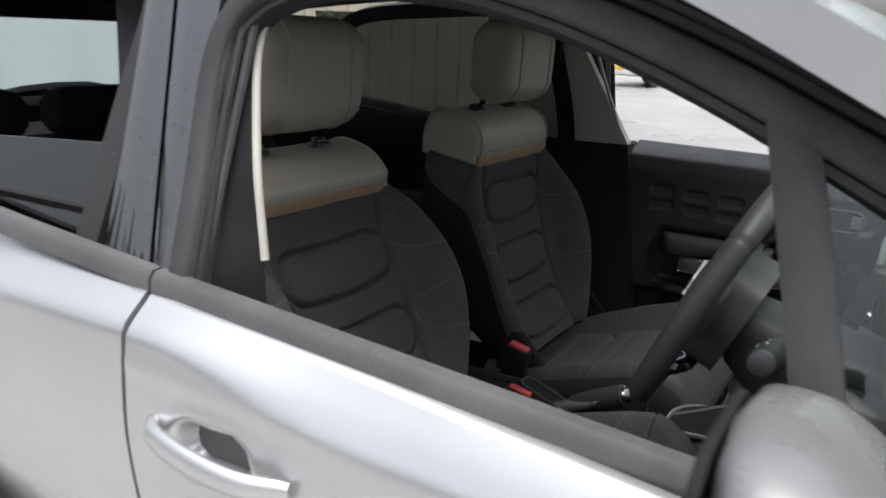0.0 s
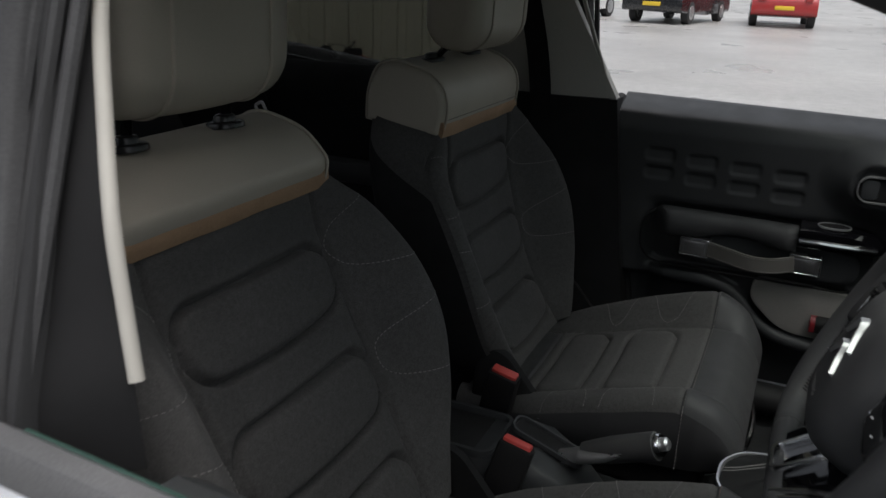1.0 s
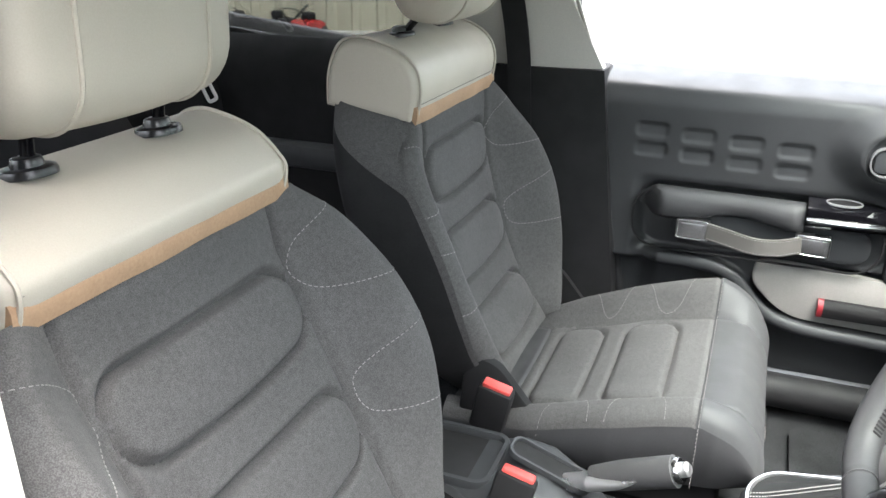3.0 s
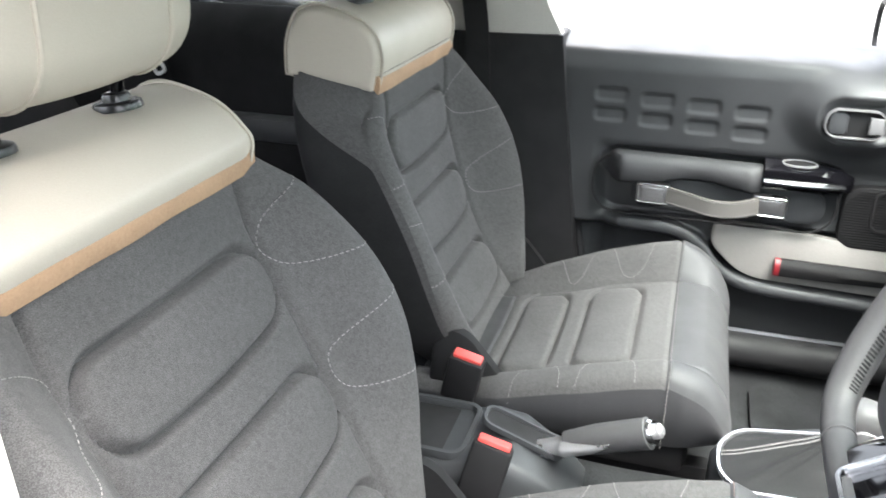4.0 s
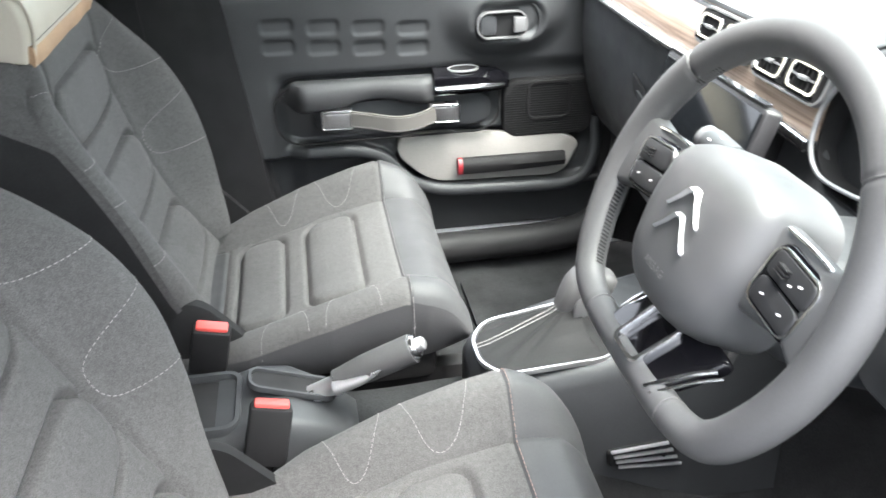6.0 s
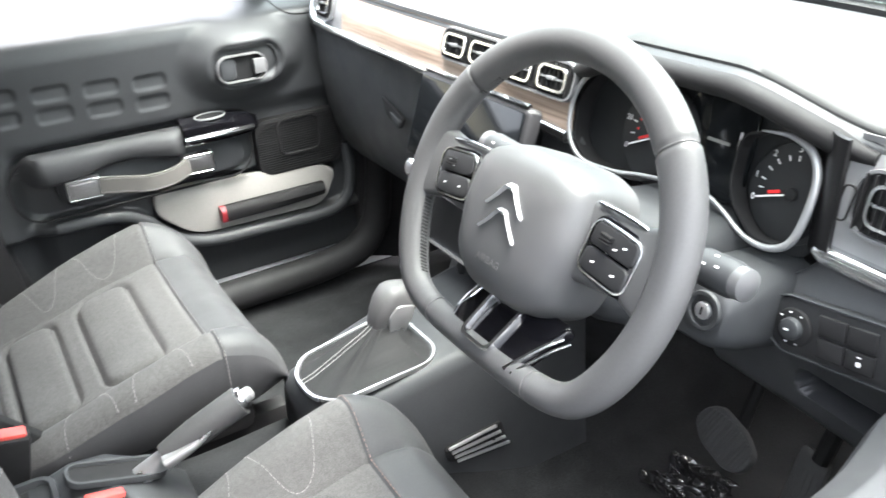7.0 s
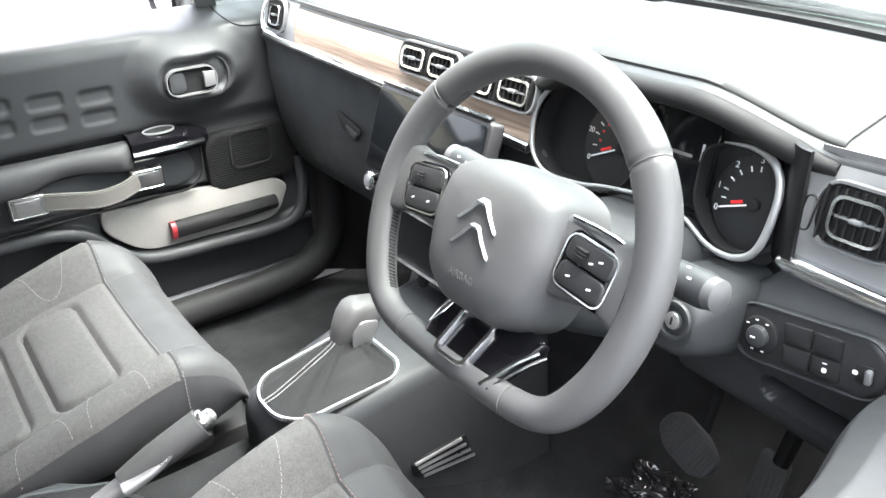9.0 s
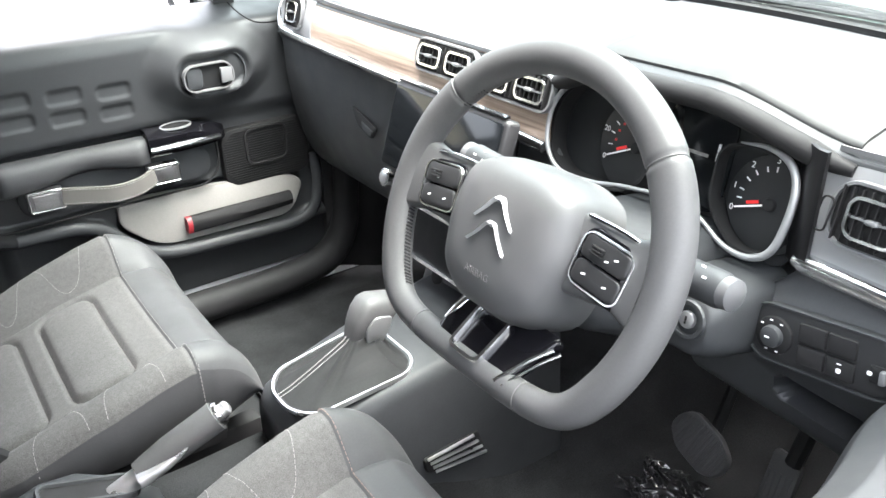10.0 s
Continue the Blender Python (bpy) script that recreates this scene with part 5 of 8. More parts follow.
for off, right, h in ((-0.13, 0.024, 0.050), (-0.05, 0.027, 0.043), (-0.020, 0.028, 0.037), (-0.006, 0.026, 0.033), (0.0, 0.022, 0.028)):
    w = (right + 0.055) / 2
    rows.append([lf.at(a + right - w, b - 0.004, off) for a, b in rounded_rect(w, h, 0.024, 6)])
loft(bm, rows)
part("lock_pod", bm, M_PLASTIC, column, "rounded lock housing", 50)
bm = bmesh.new()
band(bm, lf, [(0.0175 * math.cos(a), 0.0175 * math.sin(a)) for a in steps(0, 2 * math.pi, 28)[:-1]], 0.005, 0.004, 0.0)
part("lock_ring", bm, M_PLASTIC, column)
bm = bmesh.new()
disc(bm, lf, 0.0090, 0.005, 22, 0.002)
lock = part("key_lock", bm, M_SILVER, column, "bright key lock")
bm = bmesh.new()
block(bm, lf.at(0, 0, 0.0052), (0.001, 0.002, 0.008), 0, fr_turn(lf))
part("key_slot", bm, M_DARK, lock, "", 0)
for sg in (-1, 1):
    a, b = V((0.775, -0.367 + sg * 0.075, 0.968 + (0.010 if sg > 0 else -0.004))), V((0.766, -0.367 + sg * 0.180, 0.980 + (0.012 if sg > 0 else -0.008)))
    bm = bmesh.new()
    tube(bm, [a.lerp(b, t) for t in steps(0, 0.62, 6)], 0.0125, 14, flat=1.15, taper=((0, 0.8), (1, 1.15)))
    stalk = part("control_stalk", bm, M_PLASTIC, column, "black indicator stalk" if sg > 0 else "black wiper stalk")
    bm = bmesh.new()
    tube(bm, [a.lerp(b, t) for t in (0.60, 0.62, 0.80, 0.97, 1.02)], 0.0172, 18, taper=((0, 0.85), (0.25, 1.0), (0.75, 1.0), (1, 0.92)))
    part("stalk_collar", bm, M_PLASTIC, stalk)
    bm = bmesh.new()
    tube(bm, [a.lerp(b, t) for t in (1.01, 1.04, 1.11, 1.14)], 0.0156, 18, taper=((0, 1.0), (0.66, 0.95), (1, 0.55)))
    part("stalk_button", bm, M_RIM_GREY, stalk, "grey button at the stalk's end")
    for t, da in ((0.40, -0.2), (0.46, 0.3), (0.72, 0.0), (0.86, 0.1), (0.78, 0.7)):
        p = a.lerp(b, t)
        r = 0.0146 if t < 0.6 else 0.0174
        n = V((-math.cos(0.7 + da), 0, math.sin(0.7 + da)))
        bm = bmesh.new()
        block(bm, p + n * r, (0.0008, 0.0042, 0.0018), 0, Matrix((n, V((0, 1, 0)), n.cross(V((0, 1, 0))))).transposed())
        part("stalk_sign", bm, M_WHITE, stalk, "", 0)

# ---- steering wheel ----
wheel = thing("steering_wheel", (0.672, -0.367, 0.99), "grey leather steering wheel with flattened foot and chrome emblem", "steering wheel")
WF = Frame((0.672, -0.372, 0.992), (0, -1, 0), (0.42, 0, 0.907))
M_RIM = material("smooth_grey_leather", (0.054, 0.0546, 0.0555), 0.52, vary=0.06, grain=0.05, bump=0.15, bump_size=1100, spec=0.4)
M_HUB = material("soft_grey_airbag_cover", (0.060, 0.0608, 0.062), 0.5, vary=0.06, bump=0.12, bump_size=1300, spec=0.4)

M_INSET = material("dark_satin_dish", (0.10, 0.10, 0.102), 0.25, 0.8, vary=0.06)
M_EMBLEM = material("polished_emblem", (0.50, 0.505, 0.51), 0.30, 0.6, vary=0.03)
M_SEAM = material("grey_seam", (0.085, 0.085, 0.085), 0.5, vary=0.05)


def rim_at(t):
    """Middle of the rim at turn t, 0 at the right, anticlockwise."""
    c, s = math.cos(t), math.sin(t)
    r = 0.181
    y = r * s * (0.945 if s > 0 else 1.0)
    y = y if y > -0.094 else -0.094 - 0.043 * math.tanh((-0.094 - y) / 0.043)
    return WF.at(r * c, y, 0.0)


def slim(ang):
    """The rim is slimmer at its flattened foot."""
    return 1 - 0.16 * smoothstep(-0.45, -0.85, math.sin(ang))


N = 288
centre = [rim_at(2 * math.pi * k / N) for k in range(N)]
rings = []
for i, p in enumerate(centre):
    t = (centre[(i + 1) % N] - centre[i - 1]).normalized()
    s = t.cross(WF.en).normalized()
    ang = 2 * math.pi * i / N
    thick = 1.0 + 0.10 * sum(math.exp(-((((ang - a + math.pi) % (2 * math.pi)) - math.pi) / 0.30) ** 2) for a in (0.55, math.pi - 0.55))
    low = slim(ang)
    seam = 1 - 0.13 * sum(math.exp(-((((ang - a + math.pi) % (2 * math.pi)) - math.pi) / 0.012) ** 2) for a in (0.70, math.pi - 0.70, radians(243), radians(297)))
    rings.append([p + (s * 0.0182 * thick * low * math.cos(a) + WF.en * 0.0165 * low * math.sin(a)) * seam for a in steps(0, 2 * math.pi, 22)[:-1]])
rings.append(rings[0])
bm = bmesh.new()
loft(bm, rings, caps=False)
bmesh.ops.remove_doubles(bm, verts=bm.verts, dist=1e-6)
rim = part("rim", bm, M_RIM, wheel, "smooth grey leather rim with seams", 60)
bm = bmesh.new()
for lo, hi in ((130, 222), (-42, 50)):
    for k in range(int((hi - lo) / 1.35)):
        ang = radians(lo + 1.35 * k)
        p, q = rim_at(ang), rim_at(ang + 0.012)
        inn = (WF.o - p).normalized()
        tube(bm, [p + inn * 0.0178 * slim(ang) + WF.en * 0.004, q + inn * 0.0178 * slim(ang) - WF.en * 0.004], 0.0011, 4)
tagged(part("rim_stitching", bm, M_DARK, rim, "black laced stitching inside the rim"), kind="stuff")

# seams across the rim
for turn in (40, 140, 243, 297):
    ang = radians(turn)
    p, q = rim_at(ang), rim_at(ang + 0.01)
    t = (q - p).normalized()
    s = t.cross(WF.en).normalized()
    bm = bmesh.new()
    tube(bm, [p + (s * 0.0178 * math.cos(a) + WF.en * 0.0161 * math.sin(a)) * slim(ang) for a in steps(0, 2 * math.pi, 22)[:-1]], 0.0007, 5, closed=True, up=tuple(t))
    part("rim_seam", bm, M_SEAM, rim, "pale seam across the rim")

# airbag cover
def hub_ring(h, f, dx=0.0):
    out = soft_poly([(-0.072, 0.050), (-0.040, 0.062), (0.040, 0.062), (0.072, 0.050), (0.082, 0.0), (0.068, -0.058), (0.036, -0.078), (-0.036, -0.078), (-0.068, -0.058), (-0.082, 0.0)], 0.03, 5)
    return [WF.at(x * f, y * f, h + dx) for x, y in out]


bm = bmesh.new()
loft(bm, [hub_ring(h, f) for h, f in ((-0.055, 1.10), (-0.022, 1.10), (-0.002, 1.06), (0.011, 1.0), (0.019, 0.92), (0.025, 0.78), (0.028, 0.6), (0.0295, 0.35), (0.030, 0.05))])
hub = part("airbag_cover", bm, M_HUB, wheel, "smooth grey airbag cover", 60)
top_h = 0.0305
for k, (cy, sc2) in enumerate(((0.018, 1.0), (-0.006, 1.0))):
    bm = bmesh.new()
    w = 0.027
    for sg in (-1, 1):
        pts = [(0.0, cy + 0.010), (sg * 0.006, cy + 0.0095), (sg * w * 0.55, cy - 0.001), (sg * w, cy - 0.013)]
        path = smooth_path([V((x, y, 0)) for x, y in pts], 6)
        rows = []
        for i, p in enumerate(path):
            t = i / (len(path) - 1)
            hw = 0.0044 * (1 - 0.25 * t)
            f = WF
            rows.append([f.at(p.x, p.y - hw * 1.1, top_h - 0.003 - 0.002 * t), f.at(p.x, p.y, top_h + 0.0045 - 0.002 * t), f.at(p.x, p.y + hw * 0.9, top_h - 0.003 - 0.002 * t)])
        loft(bm, rows)
    part("emblem_chevron", bm, M_EMBLEM, hub, "bright chrome chevron", 20)
writing("AIRBAG", Frame(WF.at(0.0, -0.046, 0.0290), WF.ex, WF.ey + WF.en * 0.12), 0.0105, M_SEAM, hub)
for sx in (-0.056, 0.056):
    bm = bmesh.new()
    band(bm, WF.moved(sx, 0.012, 0.0225), rounded_rect(0.004, 0.0026, 0.0008, 2), 0.0008, 0.0006)
    part("horn_sign", bm, M_SEAM, hub, "faint horn mark", 0)

# spokes with switch pods
for sg in (-1, 1):
    bm = bmesh.new()
    rows = []
    for u, lo, hi, h in ((0.070, -0.030, 0.048, -0.010), (0.10, -0.026, 0.046, -0.010), (0.135, -0.022, 0.044, -0.008), (0.165, -0.030, 0.052, -0.002)):
        mid, half = (lo + hi) / 2, (hi - lo) / 2
        rows.append([WF.at(sg * u, mid + a, h + b) for a, b in rounded_rect(half, 0.011, 0.008, 3)])
    loft(bm, rows)
    part("spoke", bm, M_HUB, wheel, "grey plastic spoke")
    pf = WF.moved(sg * 0.118, 0.009, 0.004, -sg * 6)
    bm = bmesh.new()
    plate(bm, pf, rounded_rect(0.0345, 0.0285, 0.014, 5), 0.008, 0.003, -0.008)
    pod = part("switch_pod", bm, M_GLOSS, wheel, "gloss black switch pod")
    bm = bmesh.new()
    band(bm, pf, rounded_rect(0.0300, 0.0245, 0.011, 5), 0.0024, 0.0032)
    part("pod_ring", bm, M_CHROME, pod)
    for b, hh in ((0.0118, 0.0106), (-0.0118, 0.0106)):
        bm = bmesh.new()
        plate(bm, pf.moved(0, b, 0), soft_poly([(-0.028, -hh), (0.028, -hh), (0.027, hh), (-0.027, hh)], 0.007), 0.004, 0.0014)
        part("switch", bm, M_BUTTON, pod, "dark grey rocker switch")
    bm = bmesh.new()
    for dz in (-0.003, 0, 0.003):
        block(bm, pf.at(-0.008 * 1, 0.0118 + dz, 0.006), (0.006, 0.013, 0.0022), 0.0008, fr_turn(pf))
    part("roller", bm, M_DARK, pod, "ribbed thumb roller")
    for a, b in ((0.013, 0.0135), (-0.013, -0.012), (0.013, -0.012), (0.004, 0.008)):
        bm = bmesh.new()
        block(bm, pf.at(a * (1 if sg > 0 else -1) + (0.006 if sg < 0 else 0) * 0, b, 0.0043), (0.0006, 0.0042, 0.0015), 0, fr_turn(pf.moved(0, 0, 0, 20)))
        part("switch_sign", bm, M_WHITE, pod, "", 0)
    bm = bmesh.new()
    tube(bm, smooth_path([WF.at(sg * 0.083, 0.046, 0.001), WF.at(sg * 0.12, 0.045, 0.002), WF.at(sg * 0.149, 0.040, 0.002), WF.at(sg * 0.156, 0.028, 0.004)], 5), 0.0018, 6)
    part("spoke_line", bm, M_CHROME, wheel)
# lower spoke: gloss black, sloping in towards the hub, with a bright frame
LS = Frame(WF.at(0.004, -0.108, -0.007), WF.ex, WF.ey * 0.047 - WF.en * 0.030)
bm = bmesh.new()
plate(bm, LS, soft_poly([(-0.052, -0.034), (0.054, -0.034), (0.066, -0.005), (0.080, 0.040), (-0.060, 0.040), (-0.060, -0.005)], 0.012, 5), 0.012, 0.004, -0.008)
low = part("lower_spoke", bm, M_GLOSS, wheel, "piano black lower spoke", 50)
bm = bmesh.new()
band(bm, LS.moved(0, -0.001, 0.004), soft_poly([(-0.0215, -0.027), (0.0215, -0.027), (0.023, 0.027), (-0.023, 0.027)], 0.009, 5), 0.0050, 0.0065)
part("spoke_frame", bm, M_CHROME, low, "bright frame on the lower spoke")
bm = bmesh.new()
plate(bm, LS.moved(0, -0.001, 0.003), soft_poly([(-0.019, -0.024), (0.019, -0.024), (0.020, 0.024), (-0.020, 0.024)], 0.007, 5), 0.002, 0.0008, dome=-0.006)
part("spoke_inset", bm, M_INSET, low, "dark satin dish in the frame", 60)
for off, r in ((0.0, 0.0026), (0.010, 0.0016)):
    bm = bmesh.new()
    tube(bm, smooth_path([LS.at(0.050 + off, -0.030, 0.004), LS.at(0.060 + off, -0.010, 0.005), LS.at(0.070 + off, 0.010, 0.005), LS.at(0.078 + off, 0.026, 0.002)], 6), r, 8)
    part("spoke_edge", bm, M_CHROME, low, "bright curved edge")
bm = bmesh.new()
tube(bm, smooth_path([LS.at(-0.056, -0.008, 0.003), LS.at(-0.052, 0.012, 0.004), LS.at(-0.046, 0.036, 0.004)], 6), 0.005, 8, flat=0.5, taper=((0, 0.3), (0.4, 1), (1, 0.8)))
part("spoke_edge", bm, M_CHROME, low, "bright curved edge")

# ---- floor, console, levers, pedals ----
bm = bmesh.new()


def floor_z(x, y):
    tunnel = 0.14 * smoothstep(0.15, 0.085, abs(y)) * (1 - 0.3 * smoothstep(0.9, 1.2, x))
    rise = 0.30 * smoothstep(1.17, 1.44, x) ** 1.3
    hump = 0.10 * smoothstep(-0.30, -0.42, x)
    return 0.372 + max(tunnel, rise) + hump + 0.004 * math.sin(x * 23 + y * 17) * math.sin(y * 31)


sheet(bm, lambda x, y: V((x, y, floor_z(x, y))), steps(-1.3, 1.45, 110), steps(-0.70, 0.70, 70), 0.02, (0, 0, -1))
floor = tagged(part("floor", bm, M_CARPET, None, "", 60), "charcoal carpeted car floor with centre tunnel", "floor", "", "structure")
for yc in (0.40, -0.40):
    bm = bmesh.new()
    out = soft_poly([(-0.02, -0.20), (0.44, -0.20), (0.50, -0.12), (0.50, 0.18), (-0.02, 0.20)], 0.04, 5)
    us = [V((0.66 + a, yc + b, 0)) for a, b in out]
    rings = [[V((p.x, p.y, floor_z(p.x, p.y) + h)) for p in us] for h in (0.002, 0.011)]
    c = sum(us, V()) / len(us)
    for f in (0.75, 0.5, 0.25, 0.02):
        rings.append([V((*(c + (p - c) * f).xy, floor_z(*(c + (p - c) * f).xy) + 0.0115)) for p in us])
    loft(bm, rings)
    m = part("floor_mat", bm, M_CARPET, None)
    tagged(m, "charcoal carpet mat in the footwell", "floor mat", "floor mats")

# front console with gear lever
console = thing("centre_console", (0.75, 0, 0.45), "black front console with a bright-edged gaiter plate", "console")
bm = bmesh.new()
rows = []
for x, zt, hw in ((0.545, 0.585, 0.072), (0.56, 0.606, 0.080), (0.62, 0.622, 0.094), (0.72, 0.643, 0.105), (0.80, 0.655, 0.112), (0.88, 0.668, 0.118), (0.98, 0.69, 0.12)):
    rows.append([V((x, y * hw, z)) for y, z in ((-1.12, 0.40), (-1.06, 0.50), (-1.0, zt - 0.025), (-0.93, zt - 0.006), (-0.82, zt), (0, zt + 0.002), (0.82, zt), (0.93, zt - 0.006), (1.0, zt - 0.025), (1.06, 0.50), (1.12, 0.40))])
loft(bm, rows)
part("console_body", bm, M_PLASTIC, console, "", 50)
gf = Frame((0.645, -0.010, 0.634), (0, -1, 0), (0.99, 0, 0.10))
ring = soft_poly([(-0.066, -0.070), (-0.03, -0.096), (0.03, -0.096), (0.066, -0.070), (0.076, 0.075), (0.05, 0.098), (-0.05, 0.098), (-0.076, 0.075)], 0.03, 5)
bm = bmesh.new()
band(bm, gf, ring, 0.0045, 0.007, -0.002)
part("gaiter_rim", bm, M_SILVER, console, "bright rim round the gaiter")
bm = bmesh.new()
plate(bm, gf, [(x * 0.97, y * 0.97) for x, y in ring], 0.004, 0.001, -0.006)
part("gaiter_plate", bm, M_PLASTIC, console)
M_GAITER = material("dark_gaiter_leather", (0.016, 0.0163, 0.0168), 0.7, vary=0.12, grain=0.08, bump=0.2, bump_size=700, spec=0.12)
M_THREAD_BRIGHT = material("white_thread", (0.26, 0.255, 0.25), 0.8, vary=0.1)
lever = thing("gear_lever", (0.69, 0, 0.64), "black gear selector with silver face and leather gaiter", "gear lever")
bm = bmesh.new()
base = [(x * 0.95, y * 0.95) for x, y in ring]
tip = gf.moved(0, 0.035, 0)
rings = []
for k in range(12):
    t = k / 11
    f = (1 - t) ** 1.7 * 0.76 + 0.24
    rr = []
    for i, (x, y) in enumerate(base):
        fold = 1 + 0.16 * math.sin(t * math.pi) * math.sin(i * 1.05 + t * 4) + 0.03 * math.sin(t * 14 + i * 0.4) * (1 - t) * min(1, t * 6)
        rr.append(gf.at(x * f * fold, y * f * fold + 0.050 * t, 0.003 + 0.046 * t))
    rings.append(rr)
loft(bm, rings)
part("gaiter", bm, M_GAITER, lever, "folded dark leather gaiter", 70)
bm = bmesh.new()
for off in (-0.004, 0.004):
    col = [rings[k][min(range(len(base)), key=lambda i: abs(base[i][0] + 0.012) + (9 if base[i][1] > 0 else 0))] for k in range(12)]
    c0 = [sum(rings[k], V()) / len(rings[k]) for k in range(12)]
    path = [p + (p - c).normalized() * 0.002 + V((0, off, 0)) for p, c in zip(col, c0)]
    path = smooth_path(path, 5)
    for a, b in zip(path, path[1:]):
        tube(bm, [a.lerp(b, 0.15), a.lerp(b, 0.75)], 0.0010, 4)
tagged(part("gaiter_stitching", bm, M_THREAD_BRIGHT, lever, "two pale rows of stitches"), kind="stuff")
kf = Frame((0.696, -0.006, 0.688), (0, -1, 0), (0.35, 0, 0.94))
rows = []
for h, hx, hy, dx in ((-0.046, 0.0165, 0.014, -0.010), (-0.036, 0.0185, 0.0155, -0.009), (-0.020, 0.0195, 0.017, -0.006), (-0.004, 0.024, 0.020, -0.004), (0.012, 0.029, 0.0235, 0.001), (0.030, 0.032, 0.0245, 0.006), (0.044, 0.030, 0.022, 0.009), (0.050, 0.024, 0.017, 0.010), (0.053, 0.012, 0.008, 0.010)):
    o = kf.at(0, h, 0)
    rows.append([o + V((a + dx, b, -0.25 * a)) for a, b in rounded_rect(hx, hy, hy * 0.62, 5)])
bm = bmesh.new()
loft(bm, rows)
knob = part("knob", bm, M_RIM, lever, "rounded black selector knob", 60)
bm = bmesh.new()
plate(bm, Frame((0.704, -0.0318, 0.690), (1, 0, -0.1), (0.10, -0.08, 1)), soft_poly([(-0.018, -0.022), (0.006, -0.026), (0.021, 0.003), (0.024, 0.022), (-0.006, 0.027), (-0.020, 0.010)], 0.008), 0.0060, 0.003, -0.006)
part("knob_face", bm, M_LEVER, knob, "silver side plate on the knob")
# fan of silver bars on the console's flank
gr = thing("footwell_grille", (0.79, -0.122, 0.50), "four silver bars on the console's flank", "air grille")
for k in range(4):
    bm = bmesh.new()
    a, b = V((0.720 + 0.0045 * k, -0.1235, 0.506 - 0.0097 * k)), V((0.804 + 0.008 * k, -0.125, 0.512 - 0.0143 * k))
    tube(bm, [a, b], 0.0026, 6)
    part("bar", bm, M_SILVER, gr)
bm = bmesh.new()
plate(bm, Frame((0.77, -0.114, 0.492), (1, 0, 0), (0, 0, 1)), soft_poly([(-0.050, -0.014), (0.060, -0.022), (0.045, 0.022), (-0.054, 0.012)], 0.006), 0.0085, 0.002)
part("backing", bm, M_DARK, gr)

# rear console with handbrake
rear = thing("rear_console", (0.2, 0.0, 0.45), "black rear console with open tray and handbrake slot", "console")
bm = bmesh.new()
rows = []
for x, zt, hw in ((-0.12, 0.52, 0.075), (0.02, 0.555, 0.082), (0.20, 0.572, 0.082), (0.235, 0.585, 0.078), (0.28, 0.582, 0.074), (0.33, 0.555, 0.066), (0.375, 0.515, 0.055)):
    rows.append([V((x, 0.012 + y * hw, z)) for y, z in ((-1.1, 0.42), (-1.0, zt - 0.03), (-0.9, zt - 0.006), (-0.75, zt), (0.75, zt), (0.9, zt - 0.006), (1.0, zt - 0.03), (1.1, 0.42))])
loft(bm, rows)
part("console_body", bm, M_PLASTIC, rear, "", 50)
bm = bmesh.new()
plate(bm, Frame((0.12, 0.012, 0.566), (1, 0, 0), (0, 1, 0)), rounded_rect(0.085, 0.056, 0.018, 5), 0.004, 0.001, 0.0)
part("tray", bm, M_DARK, rear, "dark open tray")
bm = bmesh.new()
band(bm, Frame((0.12, 0.012, 0.568), (1, 0, 0), (0, 1, 0)), rounded_rect(0.090, 0.062, 0.02, 5), 0.010, 0.012)
part("tray_rim", bm, M_PLASTIC, rear)
bm = bmesh.new()
band(bm, Frame((0.285, 0.022, 0.580), (0.94, 0, -0.33), (0, 1, 0)), rounded_rect(0.062, 0.022, 0.016, 5), 0.006, 0.008)
part("slot_rim", bm, M_PLASTIC, rear)
bm = bmesh.new()
plate(bm, Frame((0.285, 0.022, 0.580), (0.94, 0, -0.33), (0, 1, 0)), rounded_rect(0.060, 0.020, 0.014, 5), 0.003, 0, 0)
part("slot", bm, M_DARK, rear)

brake = thing("handbrake", (0.31, 0.015, 0.56), "grey leather handbrake lever with chrome tip and silver blade", "handbrake")
A, B = V((0.285, 0.022, 0.548)), V((0.478, -0.012, 0.655))
bm = bmesh.new()
tube(bm, [A.lerp(B, t) for t in (0, 0.15, 0.30, 0.36)], 0.0155, 14, taper=((0, 1.0), (1, 0.85)))
part("lever_arm", bm, M_SILVER, brake, "silver foot of the lever")
bm = bmesh.new()
tube(bm, [A.lerp(B, t) + V((0, 0, 0.003 * math.sin(t * 4))) for t in steps(0.34, 0.90, 10)], 0.0192, 16, flat=1.12, taper=((0, 0.84), (0.4, 1.0), (1, 1.04)))
part("grip", bm, M_RIM, brake, "grey leather grip")
bm = bmesh.new()
tube(bm, [A.lerp(B, t) for t in (0.89, 0.895, 0.925, 0.94)], 0.0180, 18, taper=((0, 0.95), (0.3, 1.0), (0.8, 1.0), (1, 0.85)))
part("tip", bm, M_CHROME, brake, "bright chrome tip")
bm = bmesh.new()
tube(bm, [A.lerp(B, t) for t in (0.935, 0.975, 0.99)], 0.0105, 14, taper=((0, 1), (0.8, 0.95), (1, 0.6)))
part("release_button", bm, M_SILVER, brake)
side = (B - A).cross(V((0, 0, 1))).normalized()
bm = bmesh.new()
pts = [A.lerp(B, t) + side * 0.0165 + V((0, 0, dz)) for t, dz in ((0.33, 0.004), (0.45, 0.000), (0.58, -0.002), (0.72, 0.003))]
tube(bm, smooth_path(pts, 5), 0.0100, 10, flat=1.0, taper=((0, 1.1), (0.5, 0.8), (1, 0.15)))
part("blade", bm, M_SILVER, brake, "silver blade on the grip")

